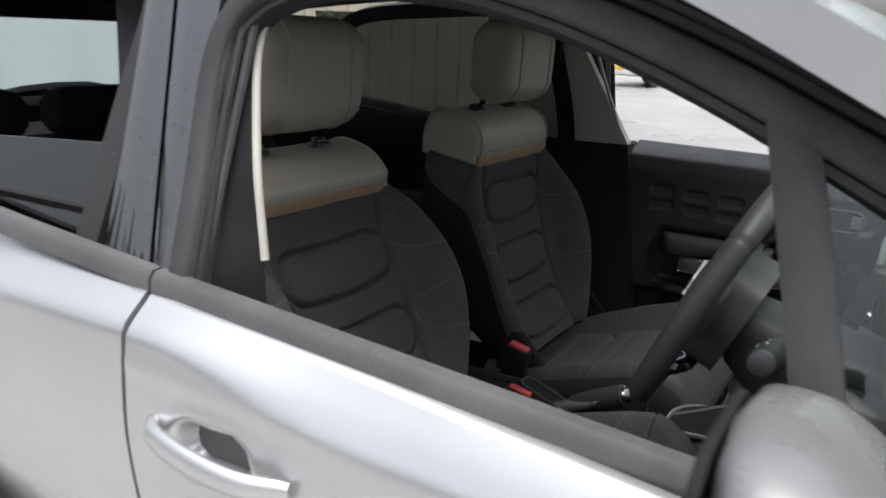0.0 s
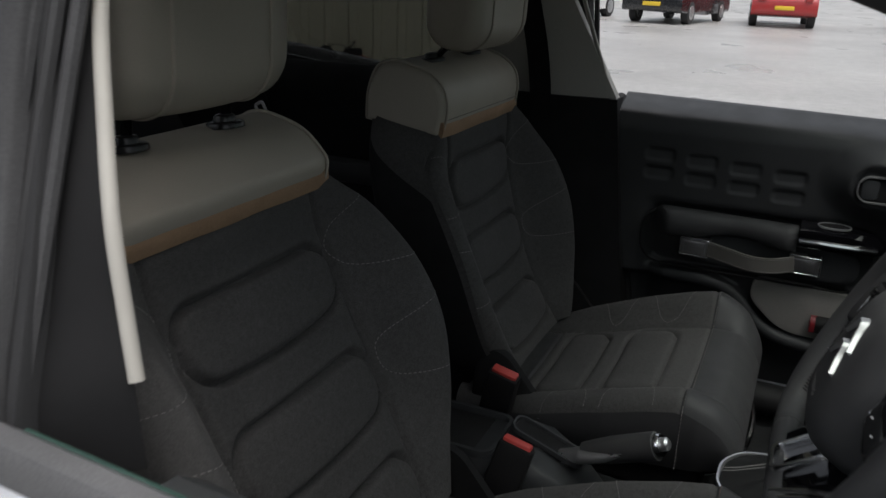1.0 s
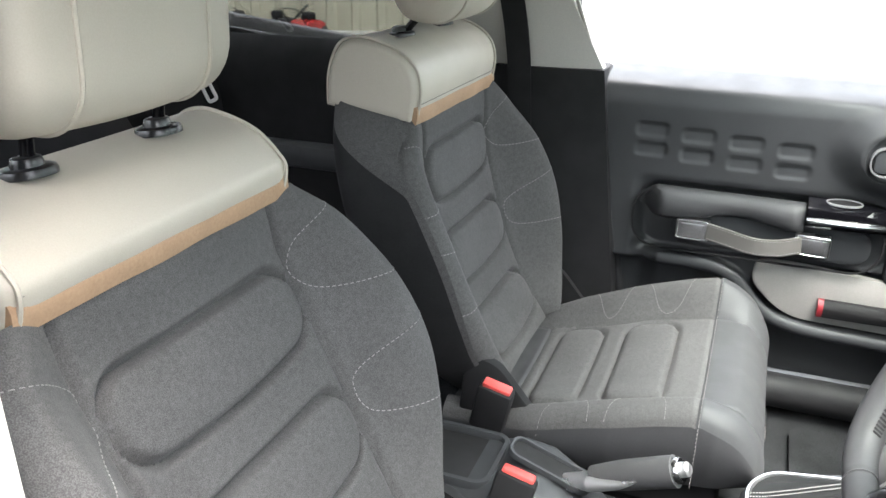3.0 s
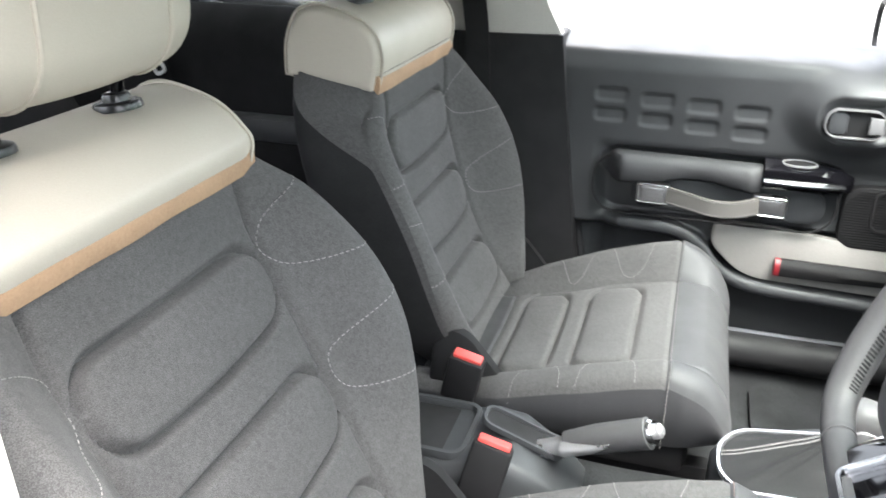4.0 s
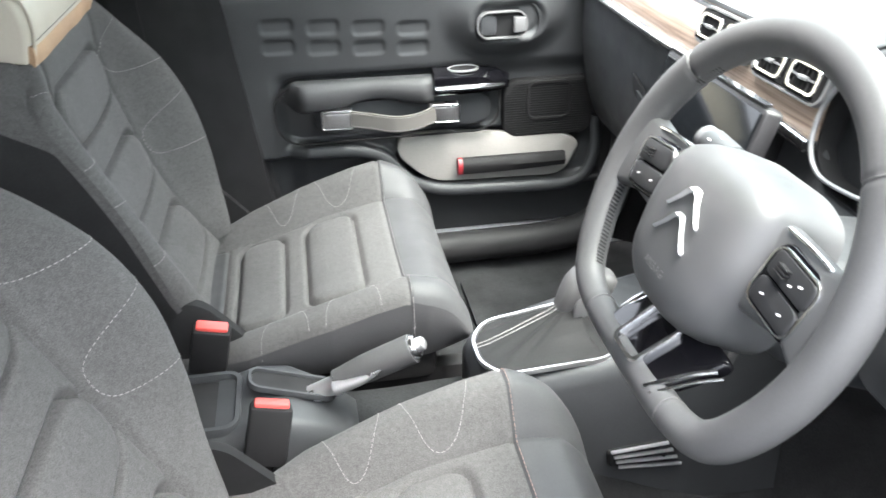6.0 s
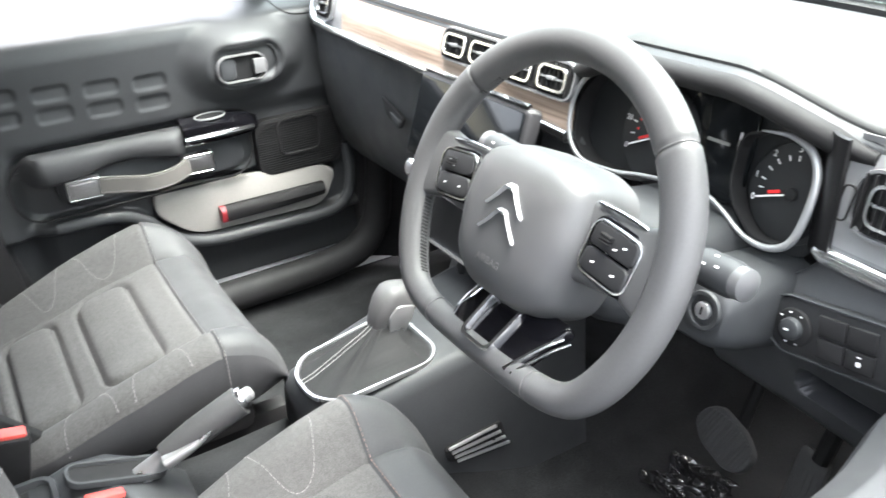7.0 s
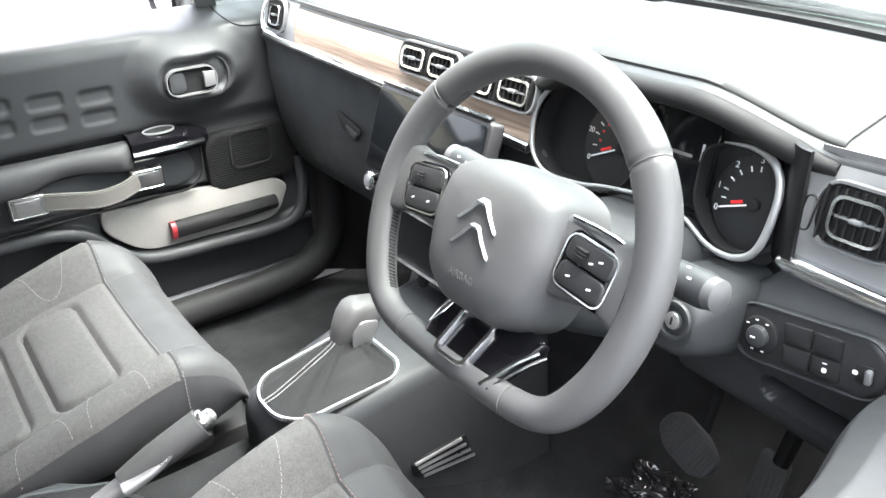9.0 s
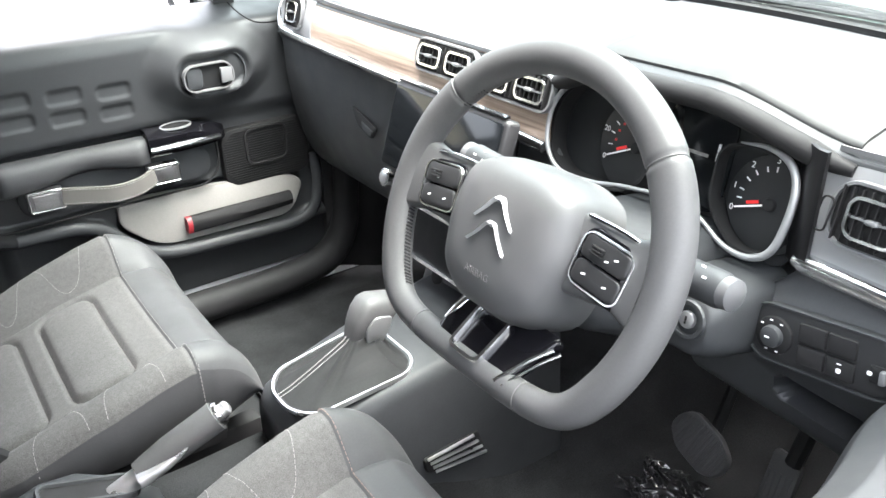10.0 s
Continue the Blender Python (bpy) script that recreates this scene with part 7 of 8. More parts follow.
# rear doors
for sg in (1, -1):
    door = thing("door_left_rear" if sg > 0 else "door_right_rear", (-0.4, sg * 0.8, 0.36), "silver rear door with half-lowered window" if sg < 0 else "rear door with black inner panel", "car door", "car doors")

    def rskin(x, z):
        b = 0.872 - 0.10 * max(0, z - 0.80) ** 2 * 5 - 0.054 * smoothstep(0.945, 1.01, z) - 0.5 * max(0, 0.86 - z) ** 2 - 0.02 * max(0, -x - 0.4) ** 2
        return V((x, sg * b, z))

    bm = bmesh.new()
    top = lambda x: 0.986 - 0.090 * (x - 0.1) + 0.02 * max(0, -x - 0.2)
    edge = lambda v: 0.072 + 0.035 * (1 - v) ** 0.7 - 0.02 * smoothstep(0.5, 0.0, v)
    sheet(bm, lambda u, v: rskin(-0.90 + (edge(v) + 0.90) * u, 0.36 + (top(-0.90 + (edge(v) + 0.90) * u) - 0.36) * v), steps(0, 1, 70), steps(0, 1, 60), 0.02, (0, -sg, 0))
    part("outer_skin", bm, M_PAINT, door, "silver metallic door skin", 60)
    bm = bmesh.new()
    profile_bar(bm, [(x, sg * (0.800 - 0.004 * (x - 0.1)), top(x) + 0.012) for x in steps(-0.88, 0.075, 20)], [(q * 0.030, c * 0.030) for q, c in ((-0.5, -0.5), (0.5, -0.5), (0.5, 0.15), (0.3, 0.45), (-0.2, 0.5), (-0.5, 0.25))])
    part("waist_strip", bm, M_STRIP, door, "weathered black waist strip, paled for sky light")
    bm = bmesh.new()
    plate(bm, Frame((0, sg * 0.866, 0), (-sg, 0, 0), (0, 0, 1)), [(-sg * x, z) for x, z in soft_poly([(-0.78, 0.44), (-0.26, 0.44), (-0.20, 0.54), (-0.26, 0.622), (-0.78, 0.64)], 0.06, 6)], 0.018, 0.006, -0.01)
    part("bump_strip", bm, M_RUBBER, door, "black rubber bump panel")
    bm = bmesh.new()
    profile_bar(bm, smooth_path([on_side(sg, x, z, 0.0) for x, z in ((-0.078, 1.02), (-0.060, 1.20), (-0.045, 1.35), (-0.10, 1.392), (-0.40, 1.385), (-0.70, 1.35), (-0.85, 1.22), (-0.88, 1.06))], 6), [(-0.022, -0.02), (0.022, -0.02), (0.022, 0.012), (-0.022, 0.012)], up=(0, sg, 0.3))
    part("window_frame", bm, M_RUBBER, door, "black window frame")
    zt = (lambda x: 1.150 + 0.05 * (x + 0.05)) if sg < 0 else (lambda x: 1.37)
    bm = bmesh.new()
    sheet(bm, lambda u, v: on_side(sg, -0.85 + 0.785 * u, 1.0 + (zt(-0.85 + 0.785 * u) - 1.0) * v, -0.012), steps(0, 1, 12), steps(0, 1, 8), 0.004, (0, -sg, 0))
    part("window_pane", bm, M_GLASS_TINT if sg > 0 else M_GLASS_DARK, door, "half-lowered dark tinted pane" if sg < 0 else "tinted rear pane")
    bm = bmesh.new()
    sheet(bm, lambda u, v: V((-0.86 + 0.78 * u, sg * (0.705 - 0.02 * math.sin(v * math.pi) - 0.03 * smoothstep(0.92, 1.0, v) * -1), 0.40 + 0.66 * v)), steps(0, 1, 16), steps(0, 1, 24), 0.03, (0, sg, 0))
    part("inner_panel", bm, M_DARK, door, "black rear door panel", 60)
    bm = bmesh.new()
    block(bm, (-0.42, sg * 0.675, 0.80), (0.42, 0.06, 0.06), 0.02)
    part("armrest", bm, M_LEATHER, door)
# dark trim inside the rear wings
for sg in (1, -1):
    bm = bmesh.new()
    sheet(bm, lambda u, v: V((-0.84 - 0.74 * u, sg * (0.715 - 0.05 * u), 0.40 + 0.66 * v)), steps(0, 1, 6), steps(0, 1, 6), 0.02, (0, sg, 0))
    part("quarter_trim", bm, M_DARK, body, "black boot side trim")
# tailgate
gate = thing("tailgate", (-1.45, 0, 0.6), "tailgate with a pale rear window and wiper", "tailgate")
bm = bmesh.new()
sheet(bm, lambda u, v: V((-1.55 + 0.16 * v, -0.52 + 1.04 * u, 1.06 + 0.27 * v)), steps(0, 1, 10), steps(0, 1, 6), 0.004, (-1, 0, 0))
part("rear_pane", bm, M_GLASS, gate, "clear rear window")
bm = bmesh.new()
gfr = Frame((-1.47, 0, 1.195), (0, 1, 0), (0.5, 0, 0.86))
band(bm, gfr, rounded_rect(0.56, 0.185, 0.06, 5), 0.09, 0.06, -0.03)
part("gate_frame", bm, M_DARK, gate, "black frame round the rear window")
bm = bmesh.new()
sheet(bm, lambda u, v: V((-1.62 - 0.10 * math.sin(v * 2.2), -0.62 + 1.24 * u, 0.45 + 0.62 * v)), steps(0, 1, 12), steps(0, 1, 12), 0.05, (1, 0, 0))
part("gate_skin", bm, M_PAINT, gate, "silver tailgate skin", 60)
bm = bmesh.new()
rows = [[V((-1.43, y, 1.09 + z)) + V((dx, 0, 0)) for dx, z in ((0, 0), (0.05, 0.0), (0.05, h * 0.6), (0.02, h), (0, h))] for y, h in ((-0.08, 0.012), (0.0, 0.026), (0.10, 0.034), (0.22, 0.034), (0.30, 0.02))]
loft(bm, rows)
part("wiper_cover", bm, M_DARK, gate, "black wiper motor cover")
# rear bench
bench = thing("rear_bench", (-0.75, 0, 0.40), "dark grey cloth rear bench with low headrests", "rear seat")
bm = bmesh.new()
rows = [[V((-0.90 - 0.24 * v + 0.10 * (1 - d), y, 0.60 + 0.42 * v - 0.02 * (abs(y) > 0.55))) for v, d in ((0, 0), (0.5, -0.1), (0.95, 0.0), (1.0, 0.5), (0.98, 1.2), (0.5, 1.4), (0, 1.4))] for y in steps(-0.62, 0.62, 12)]
loft(bm, rows)
part("backrest", bm, M_FABRIC_SIDE, bench, "dark cloth backrest", 50)
bm = bmesh.new()
block(bm, (-0.66, 0, 0.56), (0.46, 1.22, 0.15), 0.05, None, 3)
part("cushion", bm, M_FABRIC_SIDE, bench, "dark cloth cushion")
for y in (-0.36, 0.0, 0.36):
    bm = bmesh.new()
    rows = [[V((-1.10 + a * 1.0, y + w, 1.075 + b * f)) for a, b in rounded_rect(0.045, 0.065, 0.035, 4)] for w, f in ((-0.135, 0.6), (-0.125, 0.85), (-0.09, 1.0), (0.09, 1.0), (0.125, 0.85), (0.135, 0.6))]
    loft(bm, rows)
    part("headrest", bm, M_FABRIC_SIDE, bench, "low dark headrest")
# seat belts on the middle pillars
for sg in (1, -1):
    belt = thing("seat_belt", (-0.01, sg * 0.65, 0.42), "black seat belt hanging on the middle pillar", "seat belt", "seat belts")
    bm = bmesh.new()
    profile_bar(bm, smooth_path([(0.0, sg * 0.585, 1.30), (0.020, sg * 0.622, 1.18), (0.030, sg * 0.642, 1.09), (0.036, sg * 0.648, 1.0), (0.05, sg * 0.648, 0.7), (0.06, sg * 0.650, 0.44)], 6), [(-0.0015, -0.024), (0.0015, -0.024), (0.0015, 0.024), (-0.0015, 0.024)], up=(1, 0, 0))
    part("webbing", bm, M_DARK, belt, "black woven webbing")
    bm = bmesh.new()
    block(bm, (0.0, sg * 0.580, 1.30), (0.06, 0.03, 0.09), 0.012)
    part("guide", bm, M_DARK, belt, "black belt guide")
# belt of the rear seat with its pale tongue
belt = thing("seat_belt", (-0.72, 0.62, 0.60), "black rear seat belt with a pale metal tongue", "seat belt", "seat belts")
bm = bmesh.new()
profile_bar(bm, smooth_path([(-0.86, 0.605, 1.16), (-0.76, 0.615, 1.05), (-0.695, 0.618, 0.94), (-0.70, 0.625, 0.80), (-0.72, 0.63, 0.60)], 6), [(-0.0015, -0.024), (0.0015, -0.024), (0.0015, 0.024), (-0.0015, 0.024)], up=(1, 0, 0))
part("webbing", bm, M_DARK, belt, "black woven webbing")
bm = bmesh.new()
band(bm, Frame((-0.684, 0.600, 0.944), (1, 0, 0), (0, 0, 1)).moved(0, 0, 0, 28), rounded_rect(0.012, 0.020, 0.006, 4), 0.008, 0.004)
part("tongue", bm, M_WHITE, belt, "pale metal tongue")
# door mirrors
for sg in (1, -1):
    mir = thing("door_mirror", (0.90, sg * 0.86, 1.02), "grey door mirror on a black foot", "door mirror", "door mirrors")
    rows = []
    cx, cy, cz = (0.865, 0.985, 1.045) if sg > 0 else (0.845, -0.945, 1.018)
    for k, (w, f) in enumerate(((-0.115, 0.35), (-0.10, 0.72), (-0.06, 0.95), (0.0, 1.0), (0.06, 0.95), (0.098, 0.75), (0.115, 0.4))):
        rows.append([V((cx + a * f + 0.02 * w * w * 40, cy + sg * w, cz + b * f)) for a, b in soft_poly([(-0.045, -0.066), (0.02, -0.068), (0.075, -0.03), (0.07, 0.03), (0.01, 0.070), (-0.045, 0.070)], 0.03, 5)])
    bm = bmesh.new()
    loft(bm, rows)
    part("housing", bm, M_MIRROR_GREY, mir, "smooth grey mirror housing", 60)
    bm = bmesh.new()
    plate(bm, Frame((cx - 0.0448, cy, cz), (0, -1, 0), (0, 0, 1)), rounded_rect(0.078, 0.048, 0.035, 6), 0.0006, 0.0, 0.0)
    part("mirror_glass", bm, M_MIRROR, mir, "mirror glass")
    bm = bmesh.new()
    band(bm, Frame((cx - 0.044, cy, cz), (0, -1, 0), (0, 0, 1)), rounded_rect(0.084, 0.053, 0.038, 6), 0.010, 0.008)
    part("mirror_rim", bm, M_DARK, mir, "black rim round the glass")
    bm = bmesh.new()
    block(bm, (cx + 0.03, sg * 0.85, 1.015), (0.10, 0.18, 0.03), 0.012)
    part("foot", bm, M_DARK, mir, "black mirror foot")
# rain drops on the middle pillar by the driver
rng = random.Random(5)
bm = bmesh.new()
for k in range(170):
    x, z = rng.uniform(-0.075, 0.095), rng.uniform(1.02, 1.40)
    if -0.008 < x < 0.004:
        continue
    r = rng.uniform(0.0008, 0.0022) * (1.3 if rng.random() < 0.15 else 1)
    o = on_side(-1, x, z, 0.016)
    f = Frame(o, (1, 0, 0), (0, 0.32, 1))
    disc(bm, f, r, r * 0.4, 8, r * 0.35)
tagged(part("rain_drop", bm, M_DROP, body, "scattered rain drops"), kind="stuff")

# ---- the car park ----
def wet_asphalt():
    m = material("damp_asphalt_patched", (0.29, 0.284, 0.276), 0.34, vary=0.20, patch=0.22, grain=0.16, grain_size=7, bump=0.2, bump_size=50, rough_vary=0.09, speck=0.2, speck_size=45)
    return m


bm = bmesh.new()
sheet(bm, lambda u, v: V((-400 + 800 * u, -400 + 800 * v, 0)), steps(0, 1, 8), steps(0, 1, 8), 0.1, (0, 0, -1))
tagged(part("ground", bm, wet_asphalt(), None, "", 0), "damp grey asphalt car park with pale patches", "ground", "", "structure")
M_CREAMSHEET = material("cream_sheet_metal", (0.30, 0.285, 0.215), 0.5, vary=0.12, patch=1.2, grain=0.05)
M_GREENSHEET = material("pale_green_sheet", (0.42, 0.50, 0.46), 0.5, vary=0.08, patch=1.0)
M_DARKWALL = material("dark_doorway", (0.03, 0.03, 0.03), 0.8, vary=0.2)
M_REDPAINT = material("red_paint", (0.30, 0.02, 0.02), 0.35, vary=0.08, coat=0.5)
M_BLUEPAINT = material("blue_paint", (0.03, 0.10, 0.35), 0.3, vary=0.05, coat=0.8)
M_WHITEPAINT = material("white_paint", (0.75, 0.75, 0.75), 0.3, vary=0.04, coat=0.8)
M_BLACKPAINT = material("black_paint", (0.012, 0.013, 0.015), 0.25, vary=0.05, coat=0.8)
M_ORANGE = material("orange_plastic", (0.75, 0.13, 0.03), 0.5, vary=0.06)
M_YELLOW = material("yellow_plate", (0.65, 0.45, 0.03), 0.5, vary=0.03)
M_STEEL = material("dull_steel", (0.30, 0.30, 0.30), 0.45, 0.7, vary=0.15)
M_CARGLASS = material("dark_car_glass", (0.01, 0.012, 0.014), 0.04, vary=0.05, coat=0.6, rough_vary=0.01)

# shed of ribbed sheet
def ribbed_wall(name, a, b, h, pitch, mat, parent, label, z0=0.0):
    a, b = V(a), V(b)
    d = (b - a)
    n = max(2, int(d.length / pitch))
    t = d.normalized()
    nor = V((t.y, -t.x, 0))
    bm = bmesh.new()
    prof = []
    for i in range(n):
        for f, o in ((0.0, 0.0), (0.55, 0.0), (0.65, 0.03), (0.90, 0.03)):
            prof.append(a + t * (d.length * (i + f) / n) + nor * o)
    prof.append(b)
    sheet(bm, lambda i, v: prof[int(i)] + V((0, 0, z0 + (h - z0) * v)), range(len(prof)), (0, 1), 0.05, (-nor.x, -nor.y, 0))
    return part(name, bm, mat, parent, label, 0)


shed = thing("shed", (-8, 9.3, 0), "cream ribbed metal shed with a dark doorway", "shed")
ribbed_wall("wall", (-7.4, 8.15, 0), (-3.2, 9.35, 0), 3.2, 0.32, M_CREAMSHEET, shed, "cream ribbed sheet wall")
ribbed_wall("wall", (-16, 5.7, 0), (-9.2, 7.63, 0), 3.2, 0.25, M_STEEL, shed, "grey ribbed sheet wall")
bm = bmesh.new()
block(bm, (-8.3, 8.5, 1.4), (2.2, 0.3, 2.8), 0.02, pose(0, 0, 0, 0, 0, 16))
part("doorway", bm, M_DARKWALL, shed, "dark open doorway")
bm = bmesh.new()
block(bm, (-9.5, 8.6, 3.3), (13.5, 2.6, 0.22), 0.03, pose(0, 0, 0, 0, 0, 16))
part("roof", bm, M_DARKWALL, shed, "dark flat roof edge")
for x, y in ((-7.5, 7.95), (-9.1, 7.5)):
    bm = bmesh.new()
    block(bm, (x, y, 1.6), (0.14, 0.14, 3.2), 0.02)
    part("post", bm, M_STEEL, shed, "grey steel post")


def mower(x, y, turn, paint, label):
    root = thing("lawn_mower", (x, y, 0), label, "lawn mower", "garden machines")
    m = pose(x, y, 0, 0, 0, turn) @ Matrix.Scale(0.55, 4)
    bm = bmesh.new()
    rows = [[m @ V((a, b * f, z)) for a, z in soft_poly([(-0.35, 0.12), (0.35, 0.12), (0.36, 0.26), (0.10, 0.36), (-0.30, 0.32)], 0.06)] for b, f in ((-0.26, 1), (-0.2, 1), (0.2, 1), (0.26, 1))]
    loft(bm, rows)
    part("deck", bm, paint, root)
    bm = bmesh.new()
    block(bm, m @ V((0.08, 0, 0.42)), (0.14, 0.14, 0.10), 0.03, pose(0, 0, 0, 0, 0, turn).to_3x3())
    part("engine", bm, M_DARK, root)
    for a in (-0.28, 0.28):
        for b in (-0.28, 0.28):
            bm = bmesh.new()
            disc(bm, Frame(m @ V((a, b - 0.025, 0.10)), m.to_3x3() @ V((1, 0, 0)), (0, 0, 1)), 0.055, -0.028, 16, 0.0)
            part("wheel", bm, M_RUBBER, root)
    bm = bmesh.new()
    tube(bm, smooth_path([m @ V(p) for p in ((-0.3, 0.22, 0.3), (-0.5, 0.24, 0.5), (-0.6, 0.22, 0.62), (-0.6, -0.22, 0.62), (-0.5, -0.24, 0.5), (-0.3, -0.22, 0.3))], 5), 0.008, 6)
    part("handle", bm, M_DARK, root)


mower(-5.75, 8.0, 100, M_REDPAINT, "red lawn mower parked by the shed")
mower(-4.9, 8.25, 80, M_REDPAINT, "red garden machine by the cream wall")
mower(-5.3, 8.3, 200, M_DARK, "black garden machine by the cream wall")


def parked_car(x, y, turn, paint, length, height, label, truck=False):
    root = thing("parked_car", (x, y, 0), label, "car", "parked cars")
    m = pose(x, y, 0, 0, 0, turn)
    L, H = length / 2, height
    hw = 0.88
    low = [(-L, 0.35), (-L + 0.02, 0.75), (-L + 0.12, 0.92), (L * 0.45, 0.98), (L - 0.15, 0.82), (L, 0.62), (L - 0.02, 0.30), (0, 0.22)]
    bm = bmesh.new()
    rows = [[m @ V((a, b, 0.3 + (z - 0.3) * f)) for a, z in soft_poly(low, 0.12, 4)] for b, f in ((-hw, 0.86), (-hw + 0.05, 0.97), (-hw * 0.6, 1.0), (hw * 0.6, 1.0), (hw - 0.05, 0.97), (hw, 0.86))]
    loft(bm, rows)
    part("body", bm, paint, root, "", 40)
    cab = [(-L + (0.1 if not truck else 1.5), 0.90), (-L + (0.35 if not truck else 1.7), H - 0.06), (-L + 0.8 + (0.8 if truck else 0), H), (L * 0.10, H - 0.02), (L * 0.52, 0.95)]
    for nm, mat, sc in (("windows", M_CARGLASS, 1.0), ("roof", paint, 0.0)):
        bm = bmesh.new()
        if nm == "windows":
            rows = [[m @ V((a, b * (1 - 0.22 * (z - 0.9) / (H - 0.9)), z)) for a, z in soft_poly(cab, 0.10, 4)] for b in (-hw + 0.06, hw - 0.06)]
            loft(bm, rows)
            part("cabin_glass", bm, mat, root, "dark car windows", 40)
        else:
            block(bm, m @ V((-L * 0.25 + (0.4 if truck else 0), 0, H - 0.015)), (L * 0.95, 1.28, 0.06), 0.02, m.to_3x3())
            part("roof", bm, mat, root)
    for sgn in (-1, 1):
        bm = bmesh.new()
        tube(bm, [m @ V((L * 0.52, sgn * 0.80, 0.95)), m @ V((L * 0.12, sgn * 0.66, H - 0.04))], 0.035, 6)
        part("pillar", bm, paint, root)
        bm = bmesh.new()
        block(bm, m @ V((-L * 0.12, sgn * 0.74, (0.93 + H) / 2)), (0.09, 0.05, H - 0.95), 0.01, (m @ pose(0, 0, 0, sgn * 14)).to_3x3())
        part("pillar", bm, paint, root)
    for a in (-L * 0.62, L * 0.62):
        for b in (-1, 1):
            bm = bmesh.new()
            fr = Frame(m @ V((a, b * (hw - 0.20), 0.32)), m.to_3x3() @ V((b, 0, 0)), (0, 0, 1)) if b < 0 else Frame(m @ V((a, b * (hw - 0.20), 0.32)), m.to_3x3() @ V((-1, 0, 0)), (0, 0, 1))
            fr.en = m.to_3x3() @ V((0, b, 0))
            disc(bm, fr, 0.32, 0.215, 26, 0.04)
            tyre = part("wheel", bm, M_RUBBER, root, "black tyre")
            bm = bmesh.new()
            disc(bm, fr, 0.20, 0.222, 20, 0.01)
            part("rim", bm, M_SILVER, tyre, "alloy rim")
    for b in (-0.62, 0.62):
        bm = bmesh.new()
        block(bm, m @ V((-L + 0.02, b, 0.80)), (0.08, 0.20, 0.16), 0.03, m.to_3x3())
        part("rear_lamp", bm, M_REDPAINT, root, "red rear lamp")
        bm = bmesh.new()
        block(bm, m @ V((L - 0.08, b, 0.68)), (0.16, 0.30, 0.12), 0.04, m.to_3x3())
        part("headlamp", bm, M_WHITEPAINT, root, "clear headlamp")
    for a, mat in ((-L - 0.005, M_YELLOW), (L + 0.0, M_WHITEPAINT)):
        bm = bmesh.new()
        block(bm, m @ V((a, 0, 0.55)), (0.02, 0.52, 0.11), 0.004, m.to_3x3())
        part("plate", bm, mat, root)
    return root


cars = ((-5.3, 19.0, 78, M_WHITEPAINT, 4.2, 1.50, "white hatchback parked in the row"), (-2.75, 19.6, 80, M_BLACKPAINT, 4.6, 1.80, "black pickup parked in the row", True),
        (-0.55, 20.6, 95, M_REDPAINT, 4.0, 1.48, "dark red hatchback parked in the row"), (2.6, 20.6, 92, M_BLACKPAINT, 4.2, 1.5, "black car parked in the row"),
        (5.2, 20.8, 95, M_PAINT, 4.2, 1.5, "silver car parked in the row"), (8.0, 21.2, 95, M_REDPAINT, 4.2, 1.5, "red car parked in the row"), (-8.6, 18.0, 60, M_BLUEPAINT, 4.2, 1.55, "blue hatchback parked beyond the shed"))
for c in cars:
    parked_car(c[0] * 1.3, c[1] * 1.3, *c[2:])

# fence ahead of the car, with a cone
fence = thing("sheet_fence", (5.6, 3, 0), "pale green ribbed sheet fence", "fence")
ribbed_wall("panel", (5.0, 14, 0), (6.3, -9, 0), 2.4, 0.24, M_GREENSHEET, fence, "pale green ribbed panel")
bm = bmesh.new()
block(bm, (5.63, 2.5, 2.42), (0.12, 23, 0.08), 0.01, pose(0, 0, 0, 0, 0, 3.2))
part("rail", bm, M_STEEL, fence, "steel top rail")
cone = thing("traffic_cone", (4.6, 2.45, 0), "orange plastic traffic cone by the fence", "traffic cone")
bm = bmesh.new()
rows = [[V((4.6 + r * math.cos(a), 2.45 + r * math.sin(a), z)) for a in steps(0, 2 * math.pi, 20)[:-1]] for z, r in ((0.03, 0.17), (0.05, 0.165), (0.70, 0.04), (0.75, 0.03))]
loft(bm, rows)
part("body", bm, M_ORANGE, cone)
bm = bmesh.new()
block(bm, (4.6, 2.45, 0.016), (0.42, 0.42, 0.032), 0.008)
part("base", bm, M_RUBBER, cone)
bm = bmesh.new()
loft(bm, [[V((4.6 + r * math.cos(a), 2.45 + r * math.sin(a), z)) for a in steps(0, 2 * math.pi, 20)[:-1]] for z, r in ((0.36, 0.108), (0.50, 0.082))])
part("sleeve", bm, M_WHITEPAINT, cone, "white sleeve")

# conifers on the driver's side
M_NEEDLE = material("dark_conifer_green", (0.030, 0.050, 0.022), 0.8, vary=0.3, patch=2, grain=0.4, grain_size=14)
M_BARK = material("rough_bark", (0.10, 0.075, 0.05), 0.9, vary=0.25, grain=0.3, grain_size=40, bump=0.5, bump_size=60)


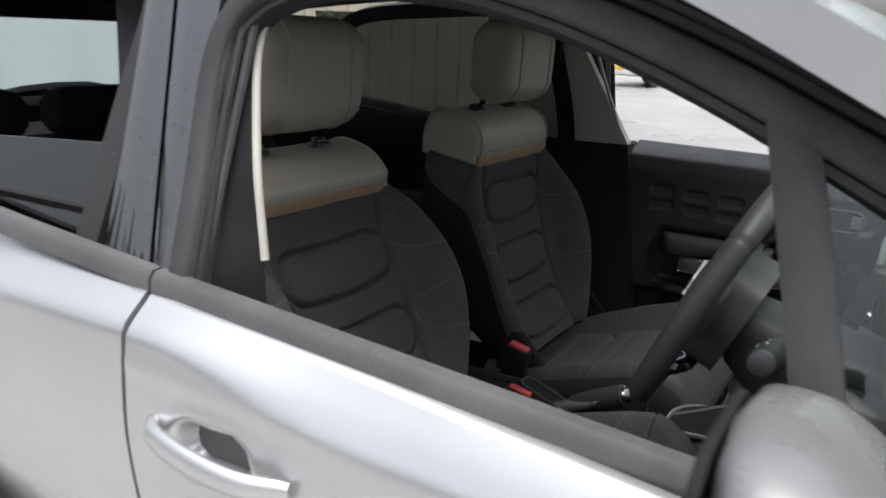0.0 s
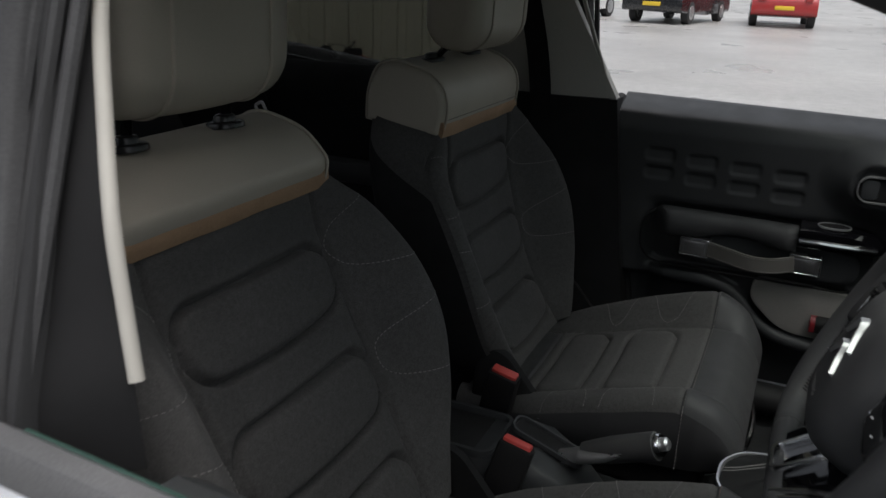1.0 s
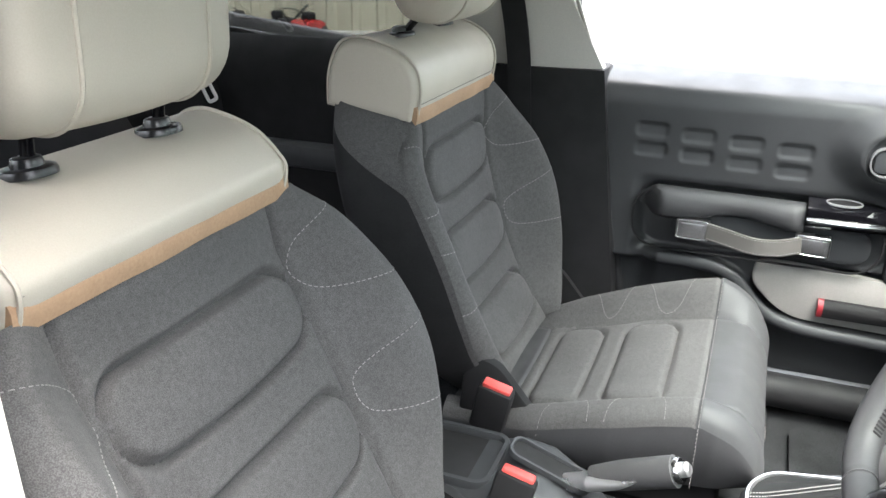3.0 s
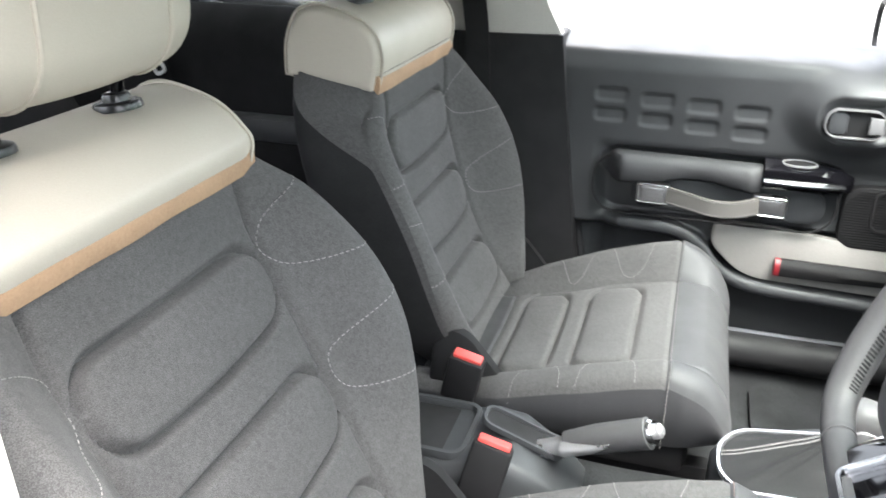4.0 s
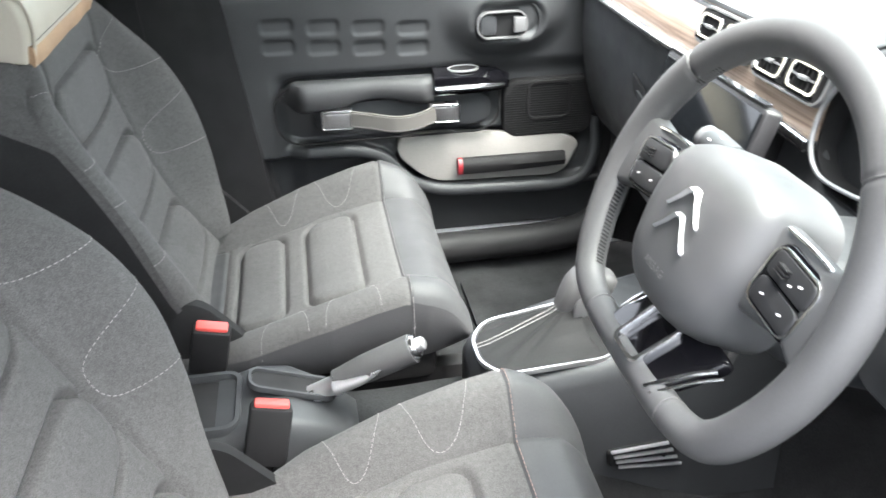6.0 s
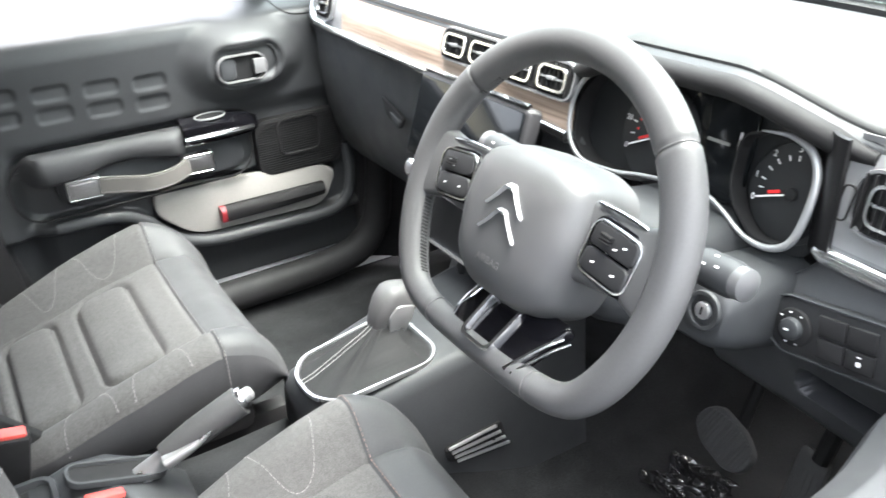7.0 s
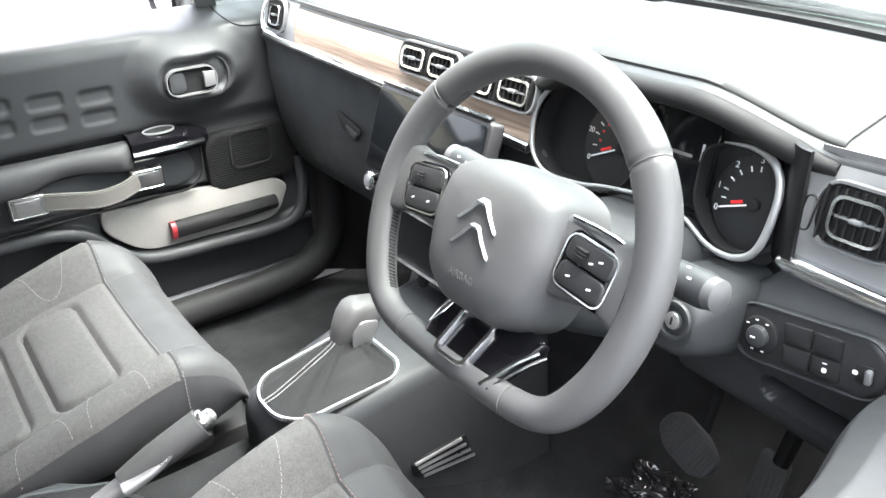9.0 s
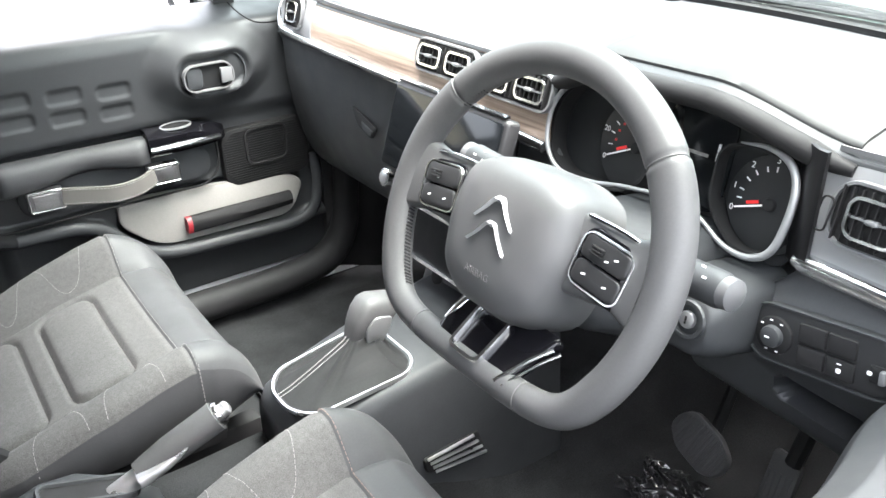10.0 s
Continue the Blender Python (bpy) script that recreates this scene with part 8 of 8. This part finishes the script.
def conifer(seed):
    rg = random.Random(seed)
    h = rg.uniform(4.8, 7.0)
    root = thing("conifer", (0, 0, 0), "dark green conifer with ragged outline", "tree", "conifers")
    bm = bmesh.new()
    tube(bm, [(0, 0, 0), (0.04, 0, h * 0.4), (0, 0.03, h * 0.98)], 0.14, 8, taper=((0, 1.2), (1, 0.1)))
    part("trunk", bm, M_BARK, root)
    verts, faces = [], []
    for k in range(620):
        t = rg.random() ** 0.8
        z = h * (0.08 + 0.92 * t)
        reach = (1 - t) * h * 0.22 * rg.uniform(0.5, 1.1) + 0.10
        a = rg.uniform(0, 2 * math.pi)
        c, s = math.cos(a), math.sin(a)
        for q in range(5):
            f = (q + 1) / 5
            p = V((c * reach * f, s * reach * f, z - 0.25 * reach * f * f))
            w = 0.16 * (1.15 - f) + 0.05
            i = len(verts)
            drop = rg.uniform(0.02, 0.12)
            verts += [p + V((-s * w, c * w, -drop)), p + V((c * w * 1.3, s * w * 1.3, -drop * 0.5)), p + V((s * w, -c * w, -drop)), p + V((0, 0, 0.05))]
            faces += [(i, i + 1, i + 3), (i + 1, i + 2, i + 3), (i, i + 2, i + 1)]
    me = bpy.data.meshes.new("crown")
    me.from_pydata([tuple(v) for v in verts], [], faces)
    me.materials.append(M_NEEDLE)
    crown = new("crown", me)
    crown.parent = root
    return root


kinds = [conifer(s) for s in (3, 8, 11)]
spots = [(-20 + 2.6 * k + random.Random(k).uniform(-0.6, 0.6), -15.5 + random.Random(k + 50).uniform(-1.2, 1.2)) for k in range(14)] + [(-24 - 1.8 * k, -14.0 + 1.9 * k) for k in range(7)]
for k, (x, y) in enumerate(spots):
    m = pose(x, y, 0, 0, 0, 47 * k)
    if k < 3:
        kinds[k].matrix_basis = m
    else:
        copy_thing(kinds[k % 3], m)

# pale container behind the car
box = thing("storage_container", (-9.5, 4.2, 0), "pale blue-grey storage container behind the car", "container")
M_CONTAINER = material("pale_blue_grey_paint", (0.58, 0.62, 0.65), 0.55, vary=0.05, patch=0.8)
ribbed_wall("side_panel", (-8.6, 6.0, 0), (-7.4, -2.2, 0), 2.6, 4.0, M_CONTAINER, box, "pale ribbed side")
bm = bmesh.new()
block(bm, (-9.25, 1.75, 1.3), (2.2, 8.2, 2.56), 0.02, pose(0, 0, 0, 0, 0, 8.3))
part("shell", bm, M_CONTAINER, box)
